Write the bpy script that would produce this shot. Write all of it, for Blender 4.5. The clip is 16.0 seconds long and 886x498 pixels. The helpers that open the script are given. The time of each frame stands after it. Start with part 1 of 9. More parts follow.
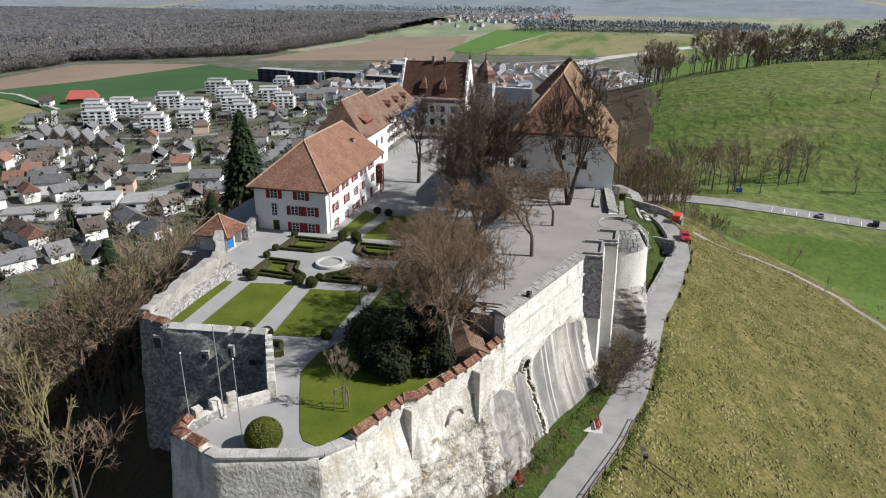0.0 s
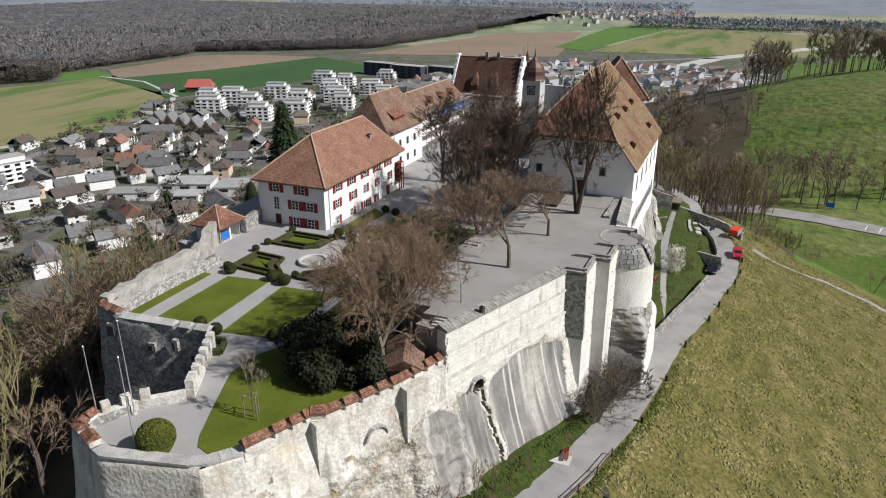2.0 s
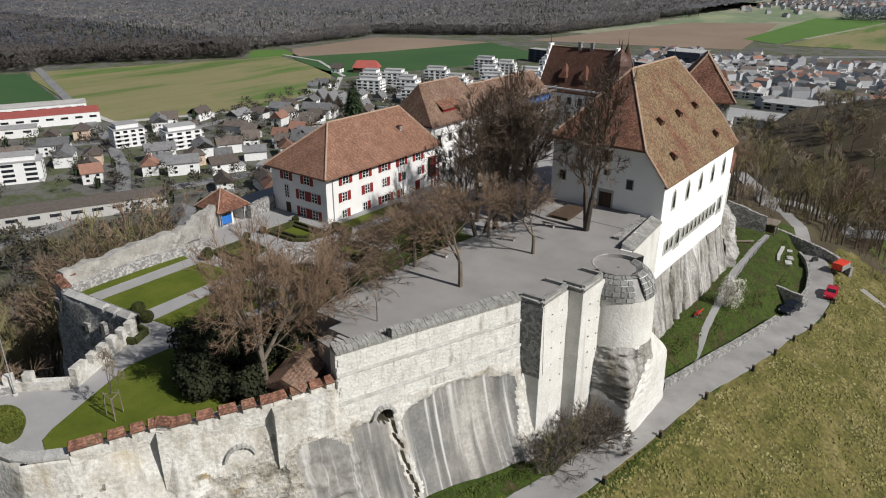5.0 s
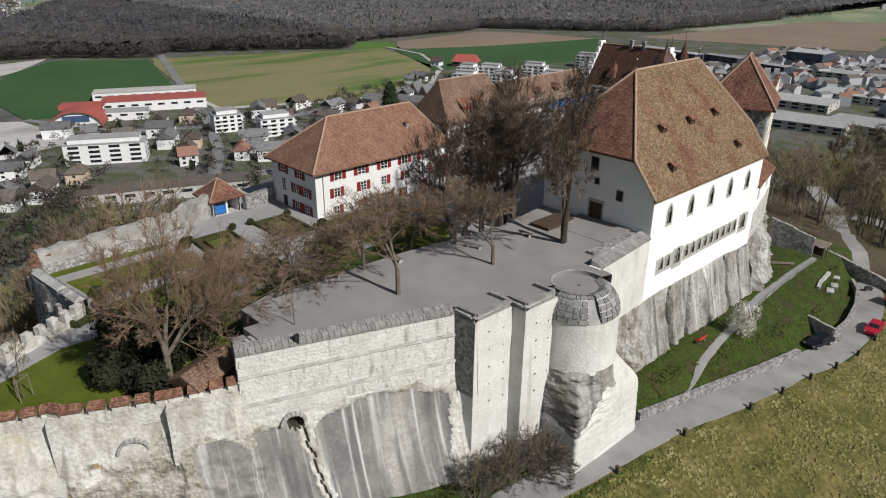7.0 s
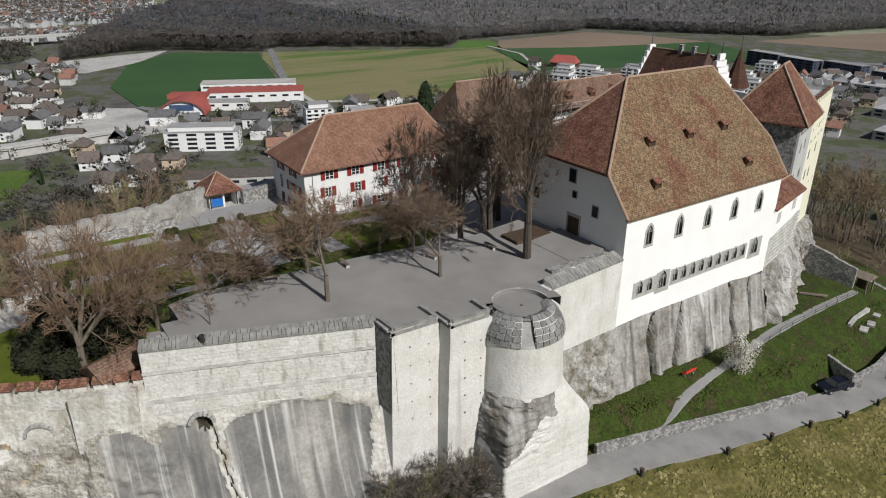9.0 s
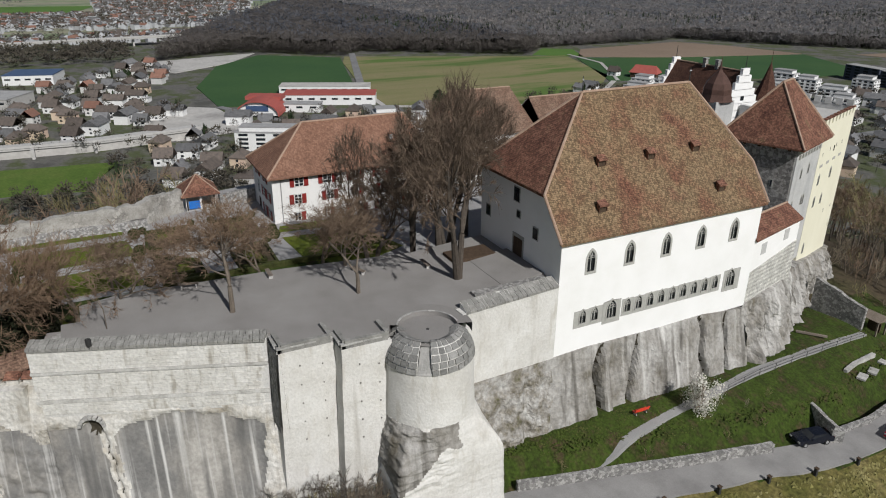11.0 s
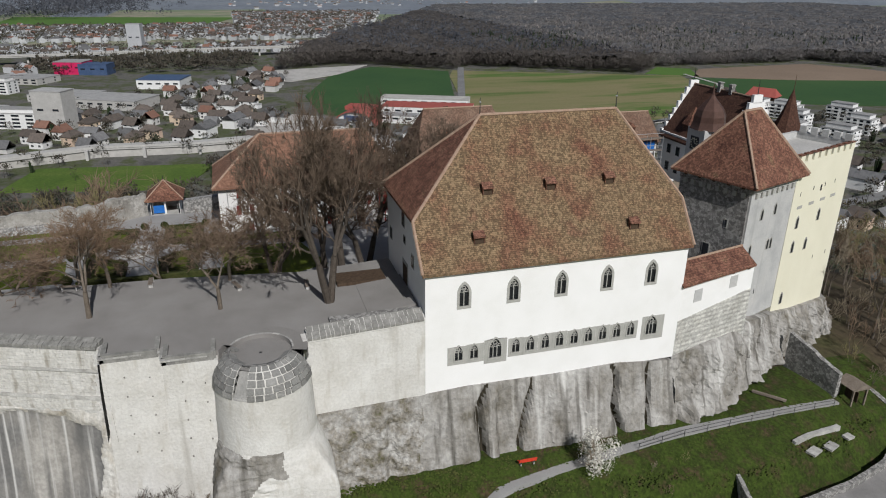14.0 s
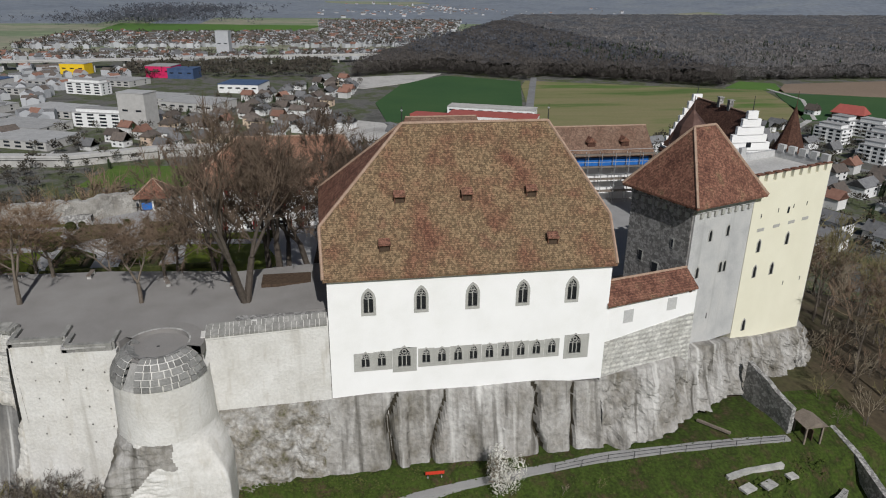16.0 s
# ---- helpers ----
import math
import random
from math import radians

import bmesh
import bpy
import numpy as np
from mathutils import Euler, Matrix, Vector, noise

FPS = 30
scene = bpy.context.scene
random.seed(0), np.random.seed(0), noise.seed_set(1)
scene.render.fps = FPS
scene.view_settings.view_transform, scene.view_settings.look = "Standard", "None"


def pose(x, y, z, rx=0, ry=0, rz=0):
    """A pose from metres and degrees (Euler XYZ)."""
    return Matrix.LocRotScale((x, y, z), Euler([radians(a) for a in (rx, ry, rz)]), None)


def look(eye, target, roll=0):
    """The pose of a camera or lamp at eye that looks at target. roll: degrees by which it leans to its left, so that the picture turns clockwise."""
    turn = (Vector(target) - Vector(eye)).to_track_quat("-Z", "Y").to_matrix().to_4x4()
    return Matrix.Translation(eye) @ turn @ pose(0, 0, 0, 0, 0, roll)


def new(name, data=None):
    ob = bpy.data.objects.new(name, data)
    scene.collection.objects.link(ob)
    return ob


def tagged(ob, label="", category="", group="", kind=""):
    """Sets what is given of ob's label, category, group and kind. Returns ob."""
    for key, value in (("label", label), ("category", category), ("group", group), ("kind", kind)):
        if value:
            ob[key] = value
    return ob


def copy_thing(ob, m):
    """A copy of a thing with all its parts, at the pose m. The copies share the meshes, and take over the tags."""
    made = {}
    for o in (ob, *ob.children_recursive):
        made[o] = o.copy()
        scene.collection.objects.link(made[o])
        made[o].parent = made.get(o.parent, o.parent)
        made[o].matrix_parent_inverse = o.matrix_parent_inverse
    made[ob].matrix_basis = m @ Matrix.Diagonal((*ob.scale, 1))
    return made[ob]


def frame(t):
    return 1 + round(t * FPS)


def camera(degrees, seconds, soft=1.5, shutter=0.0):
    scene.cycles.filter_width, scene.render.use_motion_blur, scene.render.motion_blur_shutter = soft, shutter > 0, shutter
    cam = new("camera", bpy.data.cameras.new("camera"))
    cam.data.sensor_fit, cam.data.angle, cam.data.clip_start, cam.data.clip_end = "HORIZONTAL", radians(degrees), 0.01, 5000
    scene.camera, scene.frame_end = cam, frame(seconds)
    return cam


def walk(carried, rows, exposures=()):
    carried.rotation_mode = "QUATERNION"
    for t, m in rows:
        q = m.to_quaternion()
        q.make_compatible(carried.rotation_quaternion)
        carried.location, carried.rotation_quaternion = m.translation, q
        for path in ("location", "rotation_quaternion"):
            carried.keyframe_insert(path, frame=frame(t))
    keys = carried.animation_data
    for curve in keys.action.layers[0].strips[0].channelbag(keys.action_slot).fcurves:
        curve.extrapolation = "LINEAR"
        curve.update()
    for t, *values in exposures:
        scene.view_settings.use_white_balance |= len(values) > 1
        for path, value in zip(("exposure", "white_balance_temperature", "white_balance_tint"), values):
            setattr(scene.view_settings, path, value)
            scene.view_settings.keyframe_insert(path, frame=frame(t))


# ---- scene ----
cam = camera(65.2, 16.0, soft=1.1)
METRES, EYE, TILT, LEAN, TURN = 130.0, 31.8, 0.0, 0.0, 13.7
ROWS = [
    (0.0, 0.0, 0.0, 0.0, 0.07, -21.38, -0.19),
    (0.5, 0.0307, 0.0078, -0.0011, 2.43, -21.39, -0.19),
    (1.0, 0.0606, 0.0181, -0.002, 4.85, -21.46, -0.17),
    (1.5, 0.0895, 0.0306, -0.003, 7.24, -21.56, -0.17),
    (2.0, 0.1173, 0.0449, -0.0038, 9.36, -21.74, -0.15),
    (2.5, 0.1422, 0.0603, -0.0047, 11.59, -21.92, -0.17),
    (3.0, 0.1698, 0.0795, -0.0055, 14.19, -22.12, -0.2),
    (3.5, 0.1949, 0.0986, -0.0056, 16.55, -22.29, -0.16),
    (4.0, 0.2197, 0.1174, -0.0061, 19.09, -22.53, -0.18),
    (6.5, 0.3416, 0.2167, -0.0084, 30.9, -23.13, -0.2),
    (7.0, 0.3639, 0.2382, -0.0086, 33.13, -23.3, -0.21),
    (7.5, 0.3839, 0.2589, -0.0088, 35.24, -23.41, -0.22),
    (8.0, 0.4062, 0.2832, -0.009, 37.69, -23.48, -0.24),
    (10.5, 0.4978, 0.4065, -0.0085, 47.69, -23.08, -0.33),
    (11.0, 0.5147, 0.4351, -0.0086, 49.44, -22.96, -0.37),
    (11.5, 0.5287, 0.4603, -0.0085, 51.0, -22.8, -0.4),
    (12.0, 0.5442, 0.4899, -0.0086, 52.7, -22.62, -0.38),
    (12.5, 0.557, 0.5156, -0.0083, 54.3, -22.44, -0.45),
    (13.0, 0.5724, 0.5451, -0.0082, 56.08, -22.25, -0.43),
    (13.5, 0.5854, 0.5709, -0.008, 57.69, -22.11, -0.48),
    (14.0, 0.6006, 0.6006, -0.0078, 59.61, -21.91, -0.5),
    (14.5, 0.6117, 0.6229, -0.0076, 61.07, -21.78, -0.52),
    (15.0, 0.6286, 0.6563, -0.0076, 63.22, -21.57, -0.55),
    (15.5, 0.6419, 0.6822, -0.0075, 64.74, -21.42, -0.61),
    (16.0, 0.6569, 0.7121, -0.0072, 66.49, -21.24, -0.64),
]
walk(cam, [(t, pose(0, 0, EYE, TILT, LEAN, TURN) @ pose(METRES * x, METRES * y, METRES * z, 90 + pitch, roll, yaw)) for t, x, y, z, yaw, pitch, roll in ROWS],
     [(0.0, 0.33, 6350, 10), (2.0, 0.20, 6450, 10), (4.0, 0.02, 6480, 10), (8.0, -0.24, 6430, 10), (11.0, -0.40, 6350, 10), (16.0, -0.52, 6300, 10)])

# ---- sky, sun ----
world = bpy.data.worlds.new("sky")
scene.world = world
world.use_nodes = True
wn = world.node_tree
sky = wn.nodes.new("ShaderNodeTexSky")
sky.sky_type = "NISHITA"
sky.sun_disc = False
sky.sun_elevation = radians(41)
sky.sun_rotation = radians(84)
sky.air_density, sky.dust_density = 1.0, 1.5
wn.nodes["Background"].inputs["Strength"].default_value = 0.05
wn.links.new(sky.outputs[0], wn.nodes["Background"].inputs["Color"])
sun = bpy.data.lights.new("sun", "SUN")
sun.energy, sun.angle, sun.color = 5.0, radians(0.53), (1.0, 0.972, 0.935)
sun_ob = new("sun", sun)
sun_ob.matrix_world = look((100 * 0.995, 100 * 0.1045, 100 * math.tan(radians(41))), (0, 0, 0))


# ---- materials ----
def ramp(nt, stops):
    n = nt.nodes.new("ShaderNodeValToRGB")
    el = n.color_ramp.elements
    while len(el) < len(stops):
        el.new(0.5)
    for e, (p, c) in zip(el, stops):
        e.position, e.color = p, (*c, 1)
    return n


def mat(name, colors, scale=0.3, fine=6.0, rough=0.9, bump=0.3, spread=0.22, stretch=(1, 1, 1), fine_amount=0.35,
        cells=0.0, cell_amount=0.5, rows=0.0, metal=0.0, vary=0.0, island=False, streaks=None, cell_mask=None, bump_dist=0.12, drips=None, world_space=False):
    """Surface with coarse patches (colours), fine grain, optional cells (stones, tiles), rows and drip streaks."""
    m = bpy.data.materials.new(name)
    m.use_nodes = True
    nt = m.node_tree
    L = nt.links.new
    bsdf = nt.nodes["Principled BSDF"]
    bsdf.inputs["Roughness"].default_value = rough
    bsdf.inputs["Metallic"].default_value = metal
    if "Specular IOR Level" in bsdf.inputs:
        bsdf.inputs["Specular IOR Level"].default_value = 0.25
    tc = nt.nodes.new("ShaderNodeTexCoord")
    where = nt.nodes.new("ShaderNodeNewGeometry").outputs["Position"] if world_space else tc.outputs["Object"]
    mp = nt.nodes.new("ShaderNodeMapping")
    mp.inputs["Scale"].default_value = stretch
    L(where, mp.inputs["Vector"])
    n1 = nt.nodes.new("ShaderNodeTexNoise")
    n1.inputs["Scale"].default_value, n1.inputs["Detail"].default_value, n1.inputs["Roughness"].default_value = scale, 6, 0.62
    L(mp.outputs[0], n1.inputs["Vector"])
    k = len(colors)
    lo, hi = 0.5 - spread, 0.5 + spread
    r1 = ramp(nt, [(lo + (hi - lo) * i / max(1, k - 1), c) for i, c in enumerate(colors)])
    L(n1.outputs["Fac"], r1.inputs["Fac"])
    col = r1.outputs["Color"]
    n2 = nt.nodes.new("ShaderNodeTexNoise")
    n2.inputs["Scale"].default_value, n2.inputs["Detail"].default_value = fine, 5
    L(where, n2.inputs["Vector"])
    height = n2.outputs["Fac"]

    def shade(fac, low, high, amount, col):
        r = ramp(nt, [(0.3, (low,) * 3), (0.7, (high,) * 3)])
        L(fac, r.inputs["Fac"])
        x = nt.nodes.new("ShaderNodeMix")
        x.data_type, x.blend_type = "RGBA", "MULTIPLY"
        x.inputs["Factor"].default_value = amount
        L(col, x.inputs["A"])
        L(r.outputs["Color"], x.inputs["B"])
        return x.outputs["Result"]

    col = shade(n2.outputs["Fac"], 0.55, 1.25, fine_amount, col)
    if cells:
        v = nt.nodes.new("ShaderNodeTexVoronoi")
        v.inputs["Scale"].default_value = cells
        L(where, v.inputs["Vector"])
        s = nt.nodes.new("ShaderNodeSeparateColor")
        L(v.outputs["Color"], s.inputs[0])
        plain = col
        col = shade(s.outputs[0], 0.5, 1.3, cell_amount, col)
        height = s.outputs[1]
        ve = nt.nodes.new("ShaderNodeTexVoronoi")
        ve.feature = "DISTANCE_TO_EDGE"
        ve.inputs["Scale"].default_value = cells
        L(where, ve.inputs["Vector"])
        re_ = ramp(nt, [(0.0, (0.45,) * 3), (0.10, (1.0,) * 3)])
        L(ve.outputs["Distance"], re_.inputs["Fac"])
        x = nt.nodes.new("ShaderNodeMix")
        x.data_type, x.blend_type = "RGBA", "MULTIPLY"
        x.inputs["Factor"].default_value = 0.6
        L(col, x.inputs["A"])
        L(re_.outputs["Color"], x.inputs["B"])
        col = x.outputs["Result"]
        if cell_mask:
            nm = nt.nodes.new("ShaderNodeTexNoise")
            nm.inputs["Scale"].default_value, nm.inputs["Detail"].default_value = cell_mask[0], 6
            L(where, nm.inputs["Vector"])
            rm = ramp(nt, [(cell_mask[1], (0, 0, 0)), (cell_mask[2], (1, 1, 1))])
            L(nm.outputs["Fac"], rm.inputs["Fac"])
            x = nt.nodes.new("ShaderNodeMix")
            x.data_type = "RGBA"
            L(rm.outputs["Color"], x.inputs["Factor"])
            L(plain, x.inputs["A"])
            L(col, x.inputs["B"])
            col = x.outputs["Result"]
    if rows:
        w = nt.nodes.new("ShaderNodeTexWave")
        w.bands_direction = "Z"
        w.inputs["Scale"].default_value, w.inputs["Distortion"].default_value = rows, 0.6
        w.inputs["Detail"].default_value = 1
        L(where, w.inputs["Vector"])
        col = shade(w.outputs["Fac"], 0.72, 1.1, 0.6, col)
    for streaks in [q for q in (streaks, drips) if q]:
        ms = nt.nodes.new("ShaderNodeMapping")
        ms.inputs["Scale"].default_value = (streaks[0] * (streaks[6] if len(streaks) > 6 else 1.0), streaks[0], streaks[0] * (streaks[4] if len(streaks) > 4 else 0.06))
        L(where, ms.inputs["Vector"])
        ns = nt.nodes.new("ShaderNodeTexNoise")
        ns.inputs["Scale"].default_value, ns.inputs["Detail"].default_value = 1.0, (streaks[5] if len(streaks) > 5 else 4)
        L(ms.outputs[0], ns.inputs["Vector"])
        rs = ramp(nt, [(streaks[2], (0, 0, 0)), (streaks[3], (1, 1, 1))])
        L(ns.outputs["Fac"], rs.inputs["Fac"])
        x = nt.nodes.new("ShaderNodeMix")
        x.data_type = "RGBA"
        L(rs.outputs["Color"], x.inputs["Factor"])
        L(col, x.inputs["A"])
        x.inputs["B"].default_value = (*streaks[1], 1)
        col = x.outputs["Result"]
    if vary:
        rnd = nt.nodes.new("ShaderNodeNewGeometry").outputs["Random Per Island"] if island else nt.nodes.new("ShaderNodeObjectInfo").outputs["Random"]
        r = ramp(nt, [(0.0, (1 - vary,) * 3), (1.0, (1 + vary * 0.6,) * 3)])
        L(rnd, r.inputs["Fac"])
        x = nt.nodes.new("ShaderNodeMix")
        x.data_type, x.blend_type = "RGBA", "MULTIPLY"
        x.inputs["Factor"].default_value = 1.0
        L(col, x.inputs["A"])
        L(r.outputs["Color"], x.inputs["B"])
        col = x.outputs["Result"]
    L(col, bsdf.inputs["Base Color"])
    if bump:
        b = nt.nodes.new("ShaderNodeBump")
        b.inputs["Strength"].default_value, b.inputs["Distance"].default_value = bump, bump_dist
        L(height, b.inputs["Height"])
        L(b.outputs[0], bsdf.inputs["Normal"])
    return m


M = {}
M["plaster"] = mat("white_lime_plaster", [(0.82, 0.815, 0.79), (0.87, 0.865, 0.85), (0.90, 0.895, 0.885)], 0.25, 9, 0.9, 0.08, fine_amount=0.06)
M["house_plaster"] = mat("house_plaster", [(0.72, 0.71, 0.69), (0.80, 0.79, 0.77)], 0.4, 9, 0.9, 0.08, fine_amount=0.1, streaks=(1.2, (0.62, 0.60, 0.57), 0.66, 0.85))
M["cream"] = mat("pale_yellow_plaster", [(0.74, 0.71, 0.56), (0.80, 0.77, 0.62)], 0.25, 8, 0.9, 0.1, fine_amount=0.1)
M["grey_plaster"] = mat("grey_old_plaster", [(0.40, 0.40, 0.40), (0.50, 0.50, 0.49), (0.56, 0.55, 0.53)], 0.35, 7, 0.92, 0.25, streaks=(1.0, (0.36, 0.36, 0.35), 0.6, 0.8))
M["old_plaster"] = mat("weathered_plaster_wall", [(0.33, 0.30, 0.245), (0.51, 0.485, 0.435), (0.61, 0.592, 0.55), (0.68, 0.665, 0.63)], 0.42, 3.0, 0.93, 0.9, spread=0.2, fine_amount=0.5, streaks=(1.1, (0.33, 0.30, 0.25), 0.55, 0.74, 0.14, 6.0), drips=(0.5, (0.46, 0.40, 0.30), 0.60, 0.78, 0.6, 5.0))
M["clean_plaster"] = mat("pale_lime_plaster", [(0.54, 0.522, 0.48), (0.64, 0.625, 0.59), (0.70, 0.69, 0.66)], 0.35, 4, 0.92, 0.5, spread=0.22, fine_amount=0.2, streaks=(0.9, (0.42, 0.40, 0.36), 0.60, 0.85), drips=(1.6, (0.49, 0.46, 0.405), 0.58, 0.80, 0.2, 6.0))
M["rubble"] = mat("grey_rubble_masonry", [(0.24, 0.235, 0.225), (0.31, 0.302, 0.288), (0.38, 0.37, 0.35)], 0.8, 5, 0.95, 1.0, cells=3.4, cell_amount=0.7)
M["ashlar"] = mat("pale_ashlar_bed", [(0.50, 0.49, 0.46), (0.60, 0.59, 0.56), (0.66, 0.65, 0.62)], 0.4, 5, 0.93, 0.5, streaks=(0.9, (0.40, 0.39, 0.36), 0.60, 0.82))
M["rock"] = mat("limestone_cliff", [(0.15, 0.135, 0.105), (0.28, 0.265, 0.24), (0.375, 0.362, 0.34), (0.47, 0.458, 0.435)], 0.32, 2.2, 0.95, 0.9, spread=0.19, stretch=(1, 1, 0.6), fine_amount=0.5, streaks=(0.8, (0.60, 0.588, 0.56), 0.59, 0.76, 0.08, 3.0, 0.1), drips=(1.1, (0.115, 0.107, 0.093), 0.54, 0.72, 0.1, 4.0, 0.1), bump_dist=0.2)
M["mossy_rock"] = mat("mossy_broken_limestone", [(0.085, 0.082, 0.035), (0.22, 0.20, 0.165), (0.36, 0.345, 0.32), (0.50, 0.49, 0.465)], 0.75, 2.6, 0.95, 0.9, spread=0.2, fine_amount=0.7, bump_dist=0.2)
M["smooth_rock"] = mat("smoothed_grey_cliff", [(0.15, 0.148, 0.142), (0.215, 0.21, 0.20), (0.30, 0.285, 0.26), (0.44, 0.42, 0.385)], 0.18, 3, 0.93, 0.4, spread=0.2, stretch=(1, 1, 0.8), fine_amount=0.4, streaks=(1.7, (0.60, 0.59, 0.565), 0.555, 0.72, 0.03, 3.0, 0.03), drips=(0.7, (0.115, 0.113, 0.108), 0.52, 0.75, 0.12, 3.0, 0.1))
M["rim"] = mat("grey_rim_stone", [(0.19, 0.19, 0.18), (0.30, 0.295, 0.28)], 0.8, 6, 0.93, 0.6, vary=0.3)
# wooded hills with the blue-grey of distance haze put into their colour
M["far_hill"] = mat("hazy_far_hill", [(0.15, 0.172, 0.205), (0.19, 0.212, 0.245), (0.22, 0.24, 0.255)], 0.006, 0.05, 0.97, 0.0, spread=0.2, fine_amount=0.4)
M["stone"] = mat("grey_coping_stone", [(0.30, 0.30, 0.28), (0.42, 0.41, 0.39), (0.52, 0.51, 0.48)], 0.8, 6, 0.93, 0.5, vary=0.22)
M["sandstone"] = mat("grey_green_window_stone", [(0.36, 0.36, 0.33), (0.46, 0.45, 0.42)], 1.2, 9, 0.9, 0.2)
M["tile"] = mat("red_clay_roof_tiles", [(0.125, 0.058, 0.042), (0.19, 0.09, 0.062), (0.25, 0.125, 0.085), (0.22, 0.15, 0.085)], 0.6, 4, 0.9, 0.7, spread=0.24, cells=5, cell_amount=0.65, rows=2.2, fine_amount=0.5)
M["tile_old"] = mat("grey_brown_clay_roof_tiles", [(0.17, 0.10, 0.07), (0.22, 0.14, 0.10), (0.27, 0.185, 0.135)], 0.35, 5, 0.9, 0.7, cells=5, cell_amount=0.5, rows=2.2)
M["tile_house"] = mat("orange_brown_clay_roof_tiles", [(0.215, 0.115, 0.078), (0.265, 0.143, 0.096), (0.31, 0.175, 0.12)], 0.4, 5, 0.9, 0.6, cells=5, cell_amount=0.4, rows=2.2)
M["tile_moss"] = mat("mossy_old_clay_roof_tiles", [(0.185, 0.088, 0.057), (0.222, 0.125, 0.077), (0.238, 0.158, 0.092), (0.252, 0.178, 0.104), (0.225, 0.13, 0.082)], 0.28, 2.6, 0.92, 0.8, spread=0.2, cells=6.0, cell_amount=0.7, rows=2.0, fine_amount=0.75)
M["bark_pale"] = mat("sunlit_pale_bark", [(0.11, 0.09, 0.071), (0.205, 0.172, 0.137)], 1.0, 8, 0.95, 0.4)
M["bark_dark"] = mat("dark_furrowed_bark", [(0.058, 0.047, 0.038), (0.105, 0.088, 0.072)], 2.0, 8, 0.95, 0.5)
M["tile_dark"] = mat("dark_brown_roof_tiles", [(0.085, 0.042, 0.03), (0.14, 0.07, 0.048)], 0.4, 5, 0.9, 0.6, cells=4.5, rows=2.2)
M["ridge"] = mat("mortared_ridge_tiles", [(0.33, 0.215, 0.15), (0.43, 0.32, 0.245)], 2.0, 8, 0.9, 0.4)
M["gravel"] = mat("grey_gravel", [(0.215, 0.203, 0.19), (0.262, 0.25, 0.237), (0.305, 0.293, 0.278)], 0.16, 14, 0.95, 0.3, fine_amount=0.3, spread=0.25)
M["path"] = mat("pale_gravel_path", [(0.27, 0.265, 0.26), (0.335, 0.33, 0.325)], 0.3, 14, 0.95, 0.2, fine_amount=0.25)
M["lawn"] = mat("mown_lawn", [(0.066, 0.090, 0.007), (0.092, 0.118, 0.010), (0.125, 0.140, 0.018)], 0.3, 12, 0.95, 0.6, spread=0.22, fine_amount=0.6)
M["hedge"] = mat("clipped_box_hedge", [(0.026, 0.032, 0.010), (0.050, 0.058, 0.016), (0.075, 0.072, 0.026)], 1.5, 14, 0.95, 0.9)
M["road"] = mat("worn_asphalt_lane", [(0.205, 0.198, 0.192), (0.265, 0.258, 0.25), (0.315, 0.307, 0.295)], 0.25, 8, 0.92, 0.2, fine_amount=0.2)
M["meadow"] = mat("dry_hillside_meadow", [(0.068, 0.070, 0.017), (0.105, 0.098, 0.027), (0.140, 0.120, 0.040), (0.19, 0.160, 0.064)], 0.34, 2.0, 0.97, 1.0, spread=0.18, fine_amount=1.0, stretch=(1, 0.6, 1), bump_dist=0.3)
M["grass"] = mat("spring_grass", [(0.070, 0.052, 0.026), (0.032, 0.047, 0.008), (0.046, 0.073, 0.010), (0.054, 0.052, 0.018)], 0.4, 3.0, 0.97, 0.9, spread=0.15, fine_amount=0.95)
M["bright_grass"] = mat("fresh_pasture", [(0.065, 0.115, 0.02), (0.085, 0.14, 0.024), (0.115, 0.155, 0.035)], 0.05, 0.8, 0.97, 0.5, fine_amount=0.5)
M["hill_grass"] = mat("hill_pasture", [(0.070, 0.115, 0.020), (0.095, 0.138, 0.028), (0.125, 0.15, 0.042), (0.15, 0.155, 0.06)], 0.035, 0.25, 0.97, 0.9, fine_amount=0.7, stretch=(0.5, 1.6, 1), bump_dist=1.5)
M["woodfloor"] = mat("leaf_litter_slope", [(0.045, 0.035, 0.023), (0.075, 0.058, 0.036), (0.065, 0.068, 0.027)], 0.08, 1.5, 0.97, 0.8, fine_amount=0.6)
M["plain"] = mat("built_up_plain", [(0.085, 0.085, 0.075), (0.135, 0.13, 0.12), (0.072, 0.088, 0.035), (0.115, 0.11, 0.10)], 0.035, 0.5, 0.95, 0.0, spread=0.16, fine_amount=0.4)
# farmland paled beyond its own tone: distance haze is in the colour
M["far_plain"] = mat("hazy_far_farmland", [(0.19, 0.235, 0.135), (0.29, 0.27, 0.205), (0.16, 0.205, 0.12), (0.25, 0.28, 0.17)], 0.004, 0.05, 0.97, 0.0, spread=0.15, stretch=(1, 0.5, 1))
M["bark"] = mat("grey_brown_bark", [(0.085, 0.070, 0.056), (0.165, 0.140, 0.114)], 2.0, 8, 0.95, 0.5)
M["twig"] = mat("brown_bare_twigs", [(0.15, 0.105, 0.073), (0.22, 0.16, 0.112)], 0.4, 4, 0.95, 0.0)
M["twig_grey"] = mat("grey_bare_twigs", [(0.18, 0.15, 0.108), (0.27, 0.225, 0.165)], 0.4, 4, 0.95, 0.0)
M["twig_olive"] = mat("olive_budding_twigs", [(0.16, 0.14, 0.068), (0.24, 0.21, 0.105)], 0.4, 4, 0.95, 0.0)
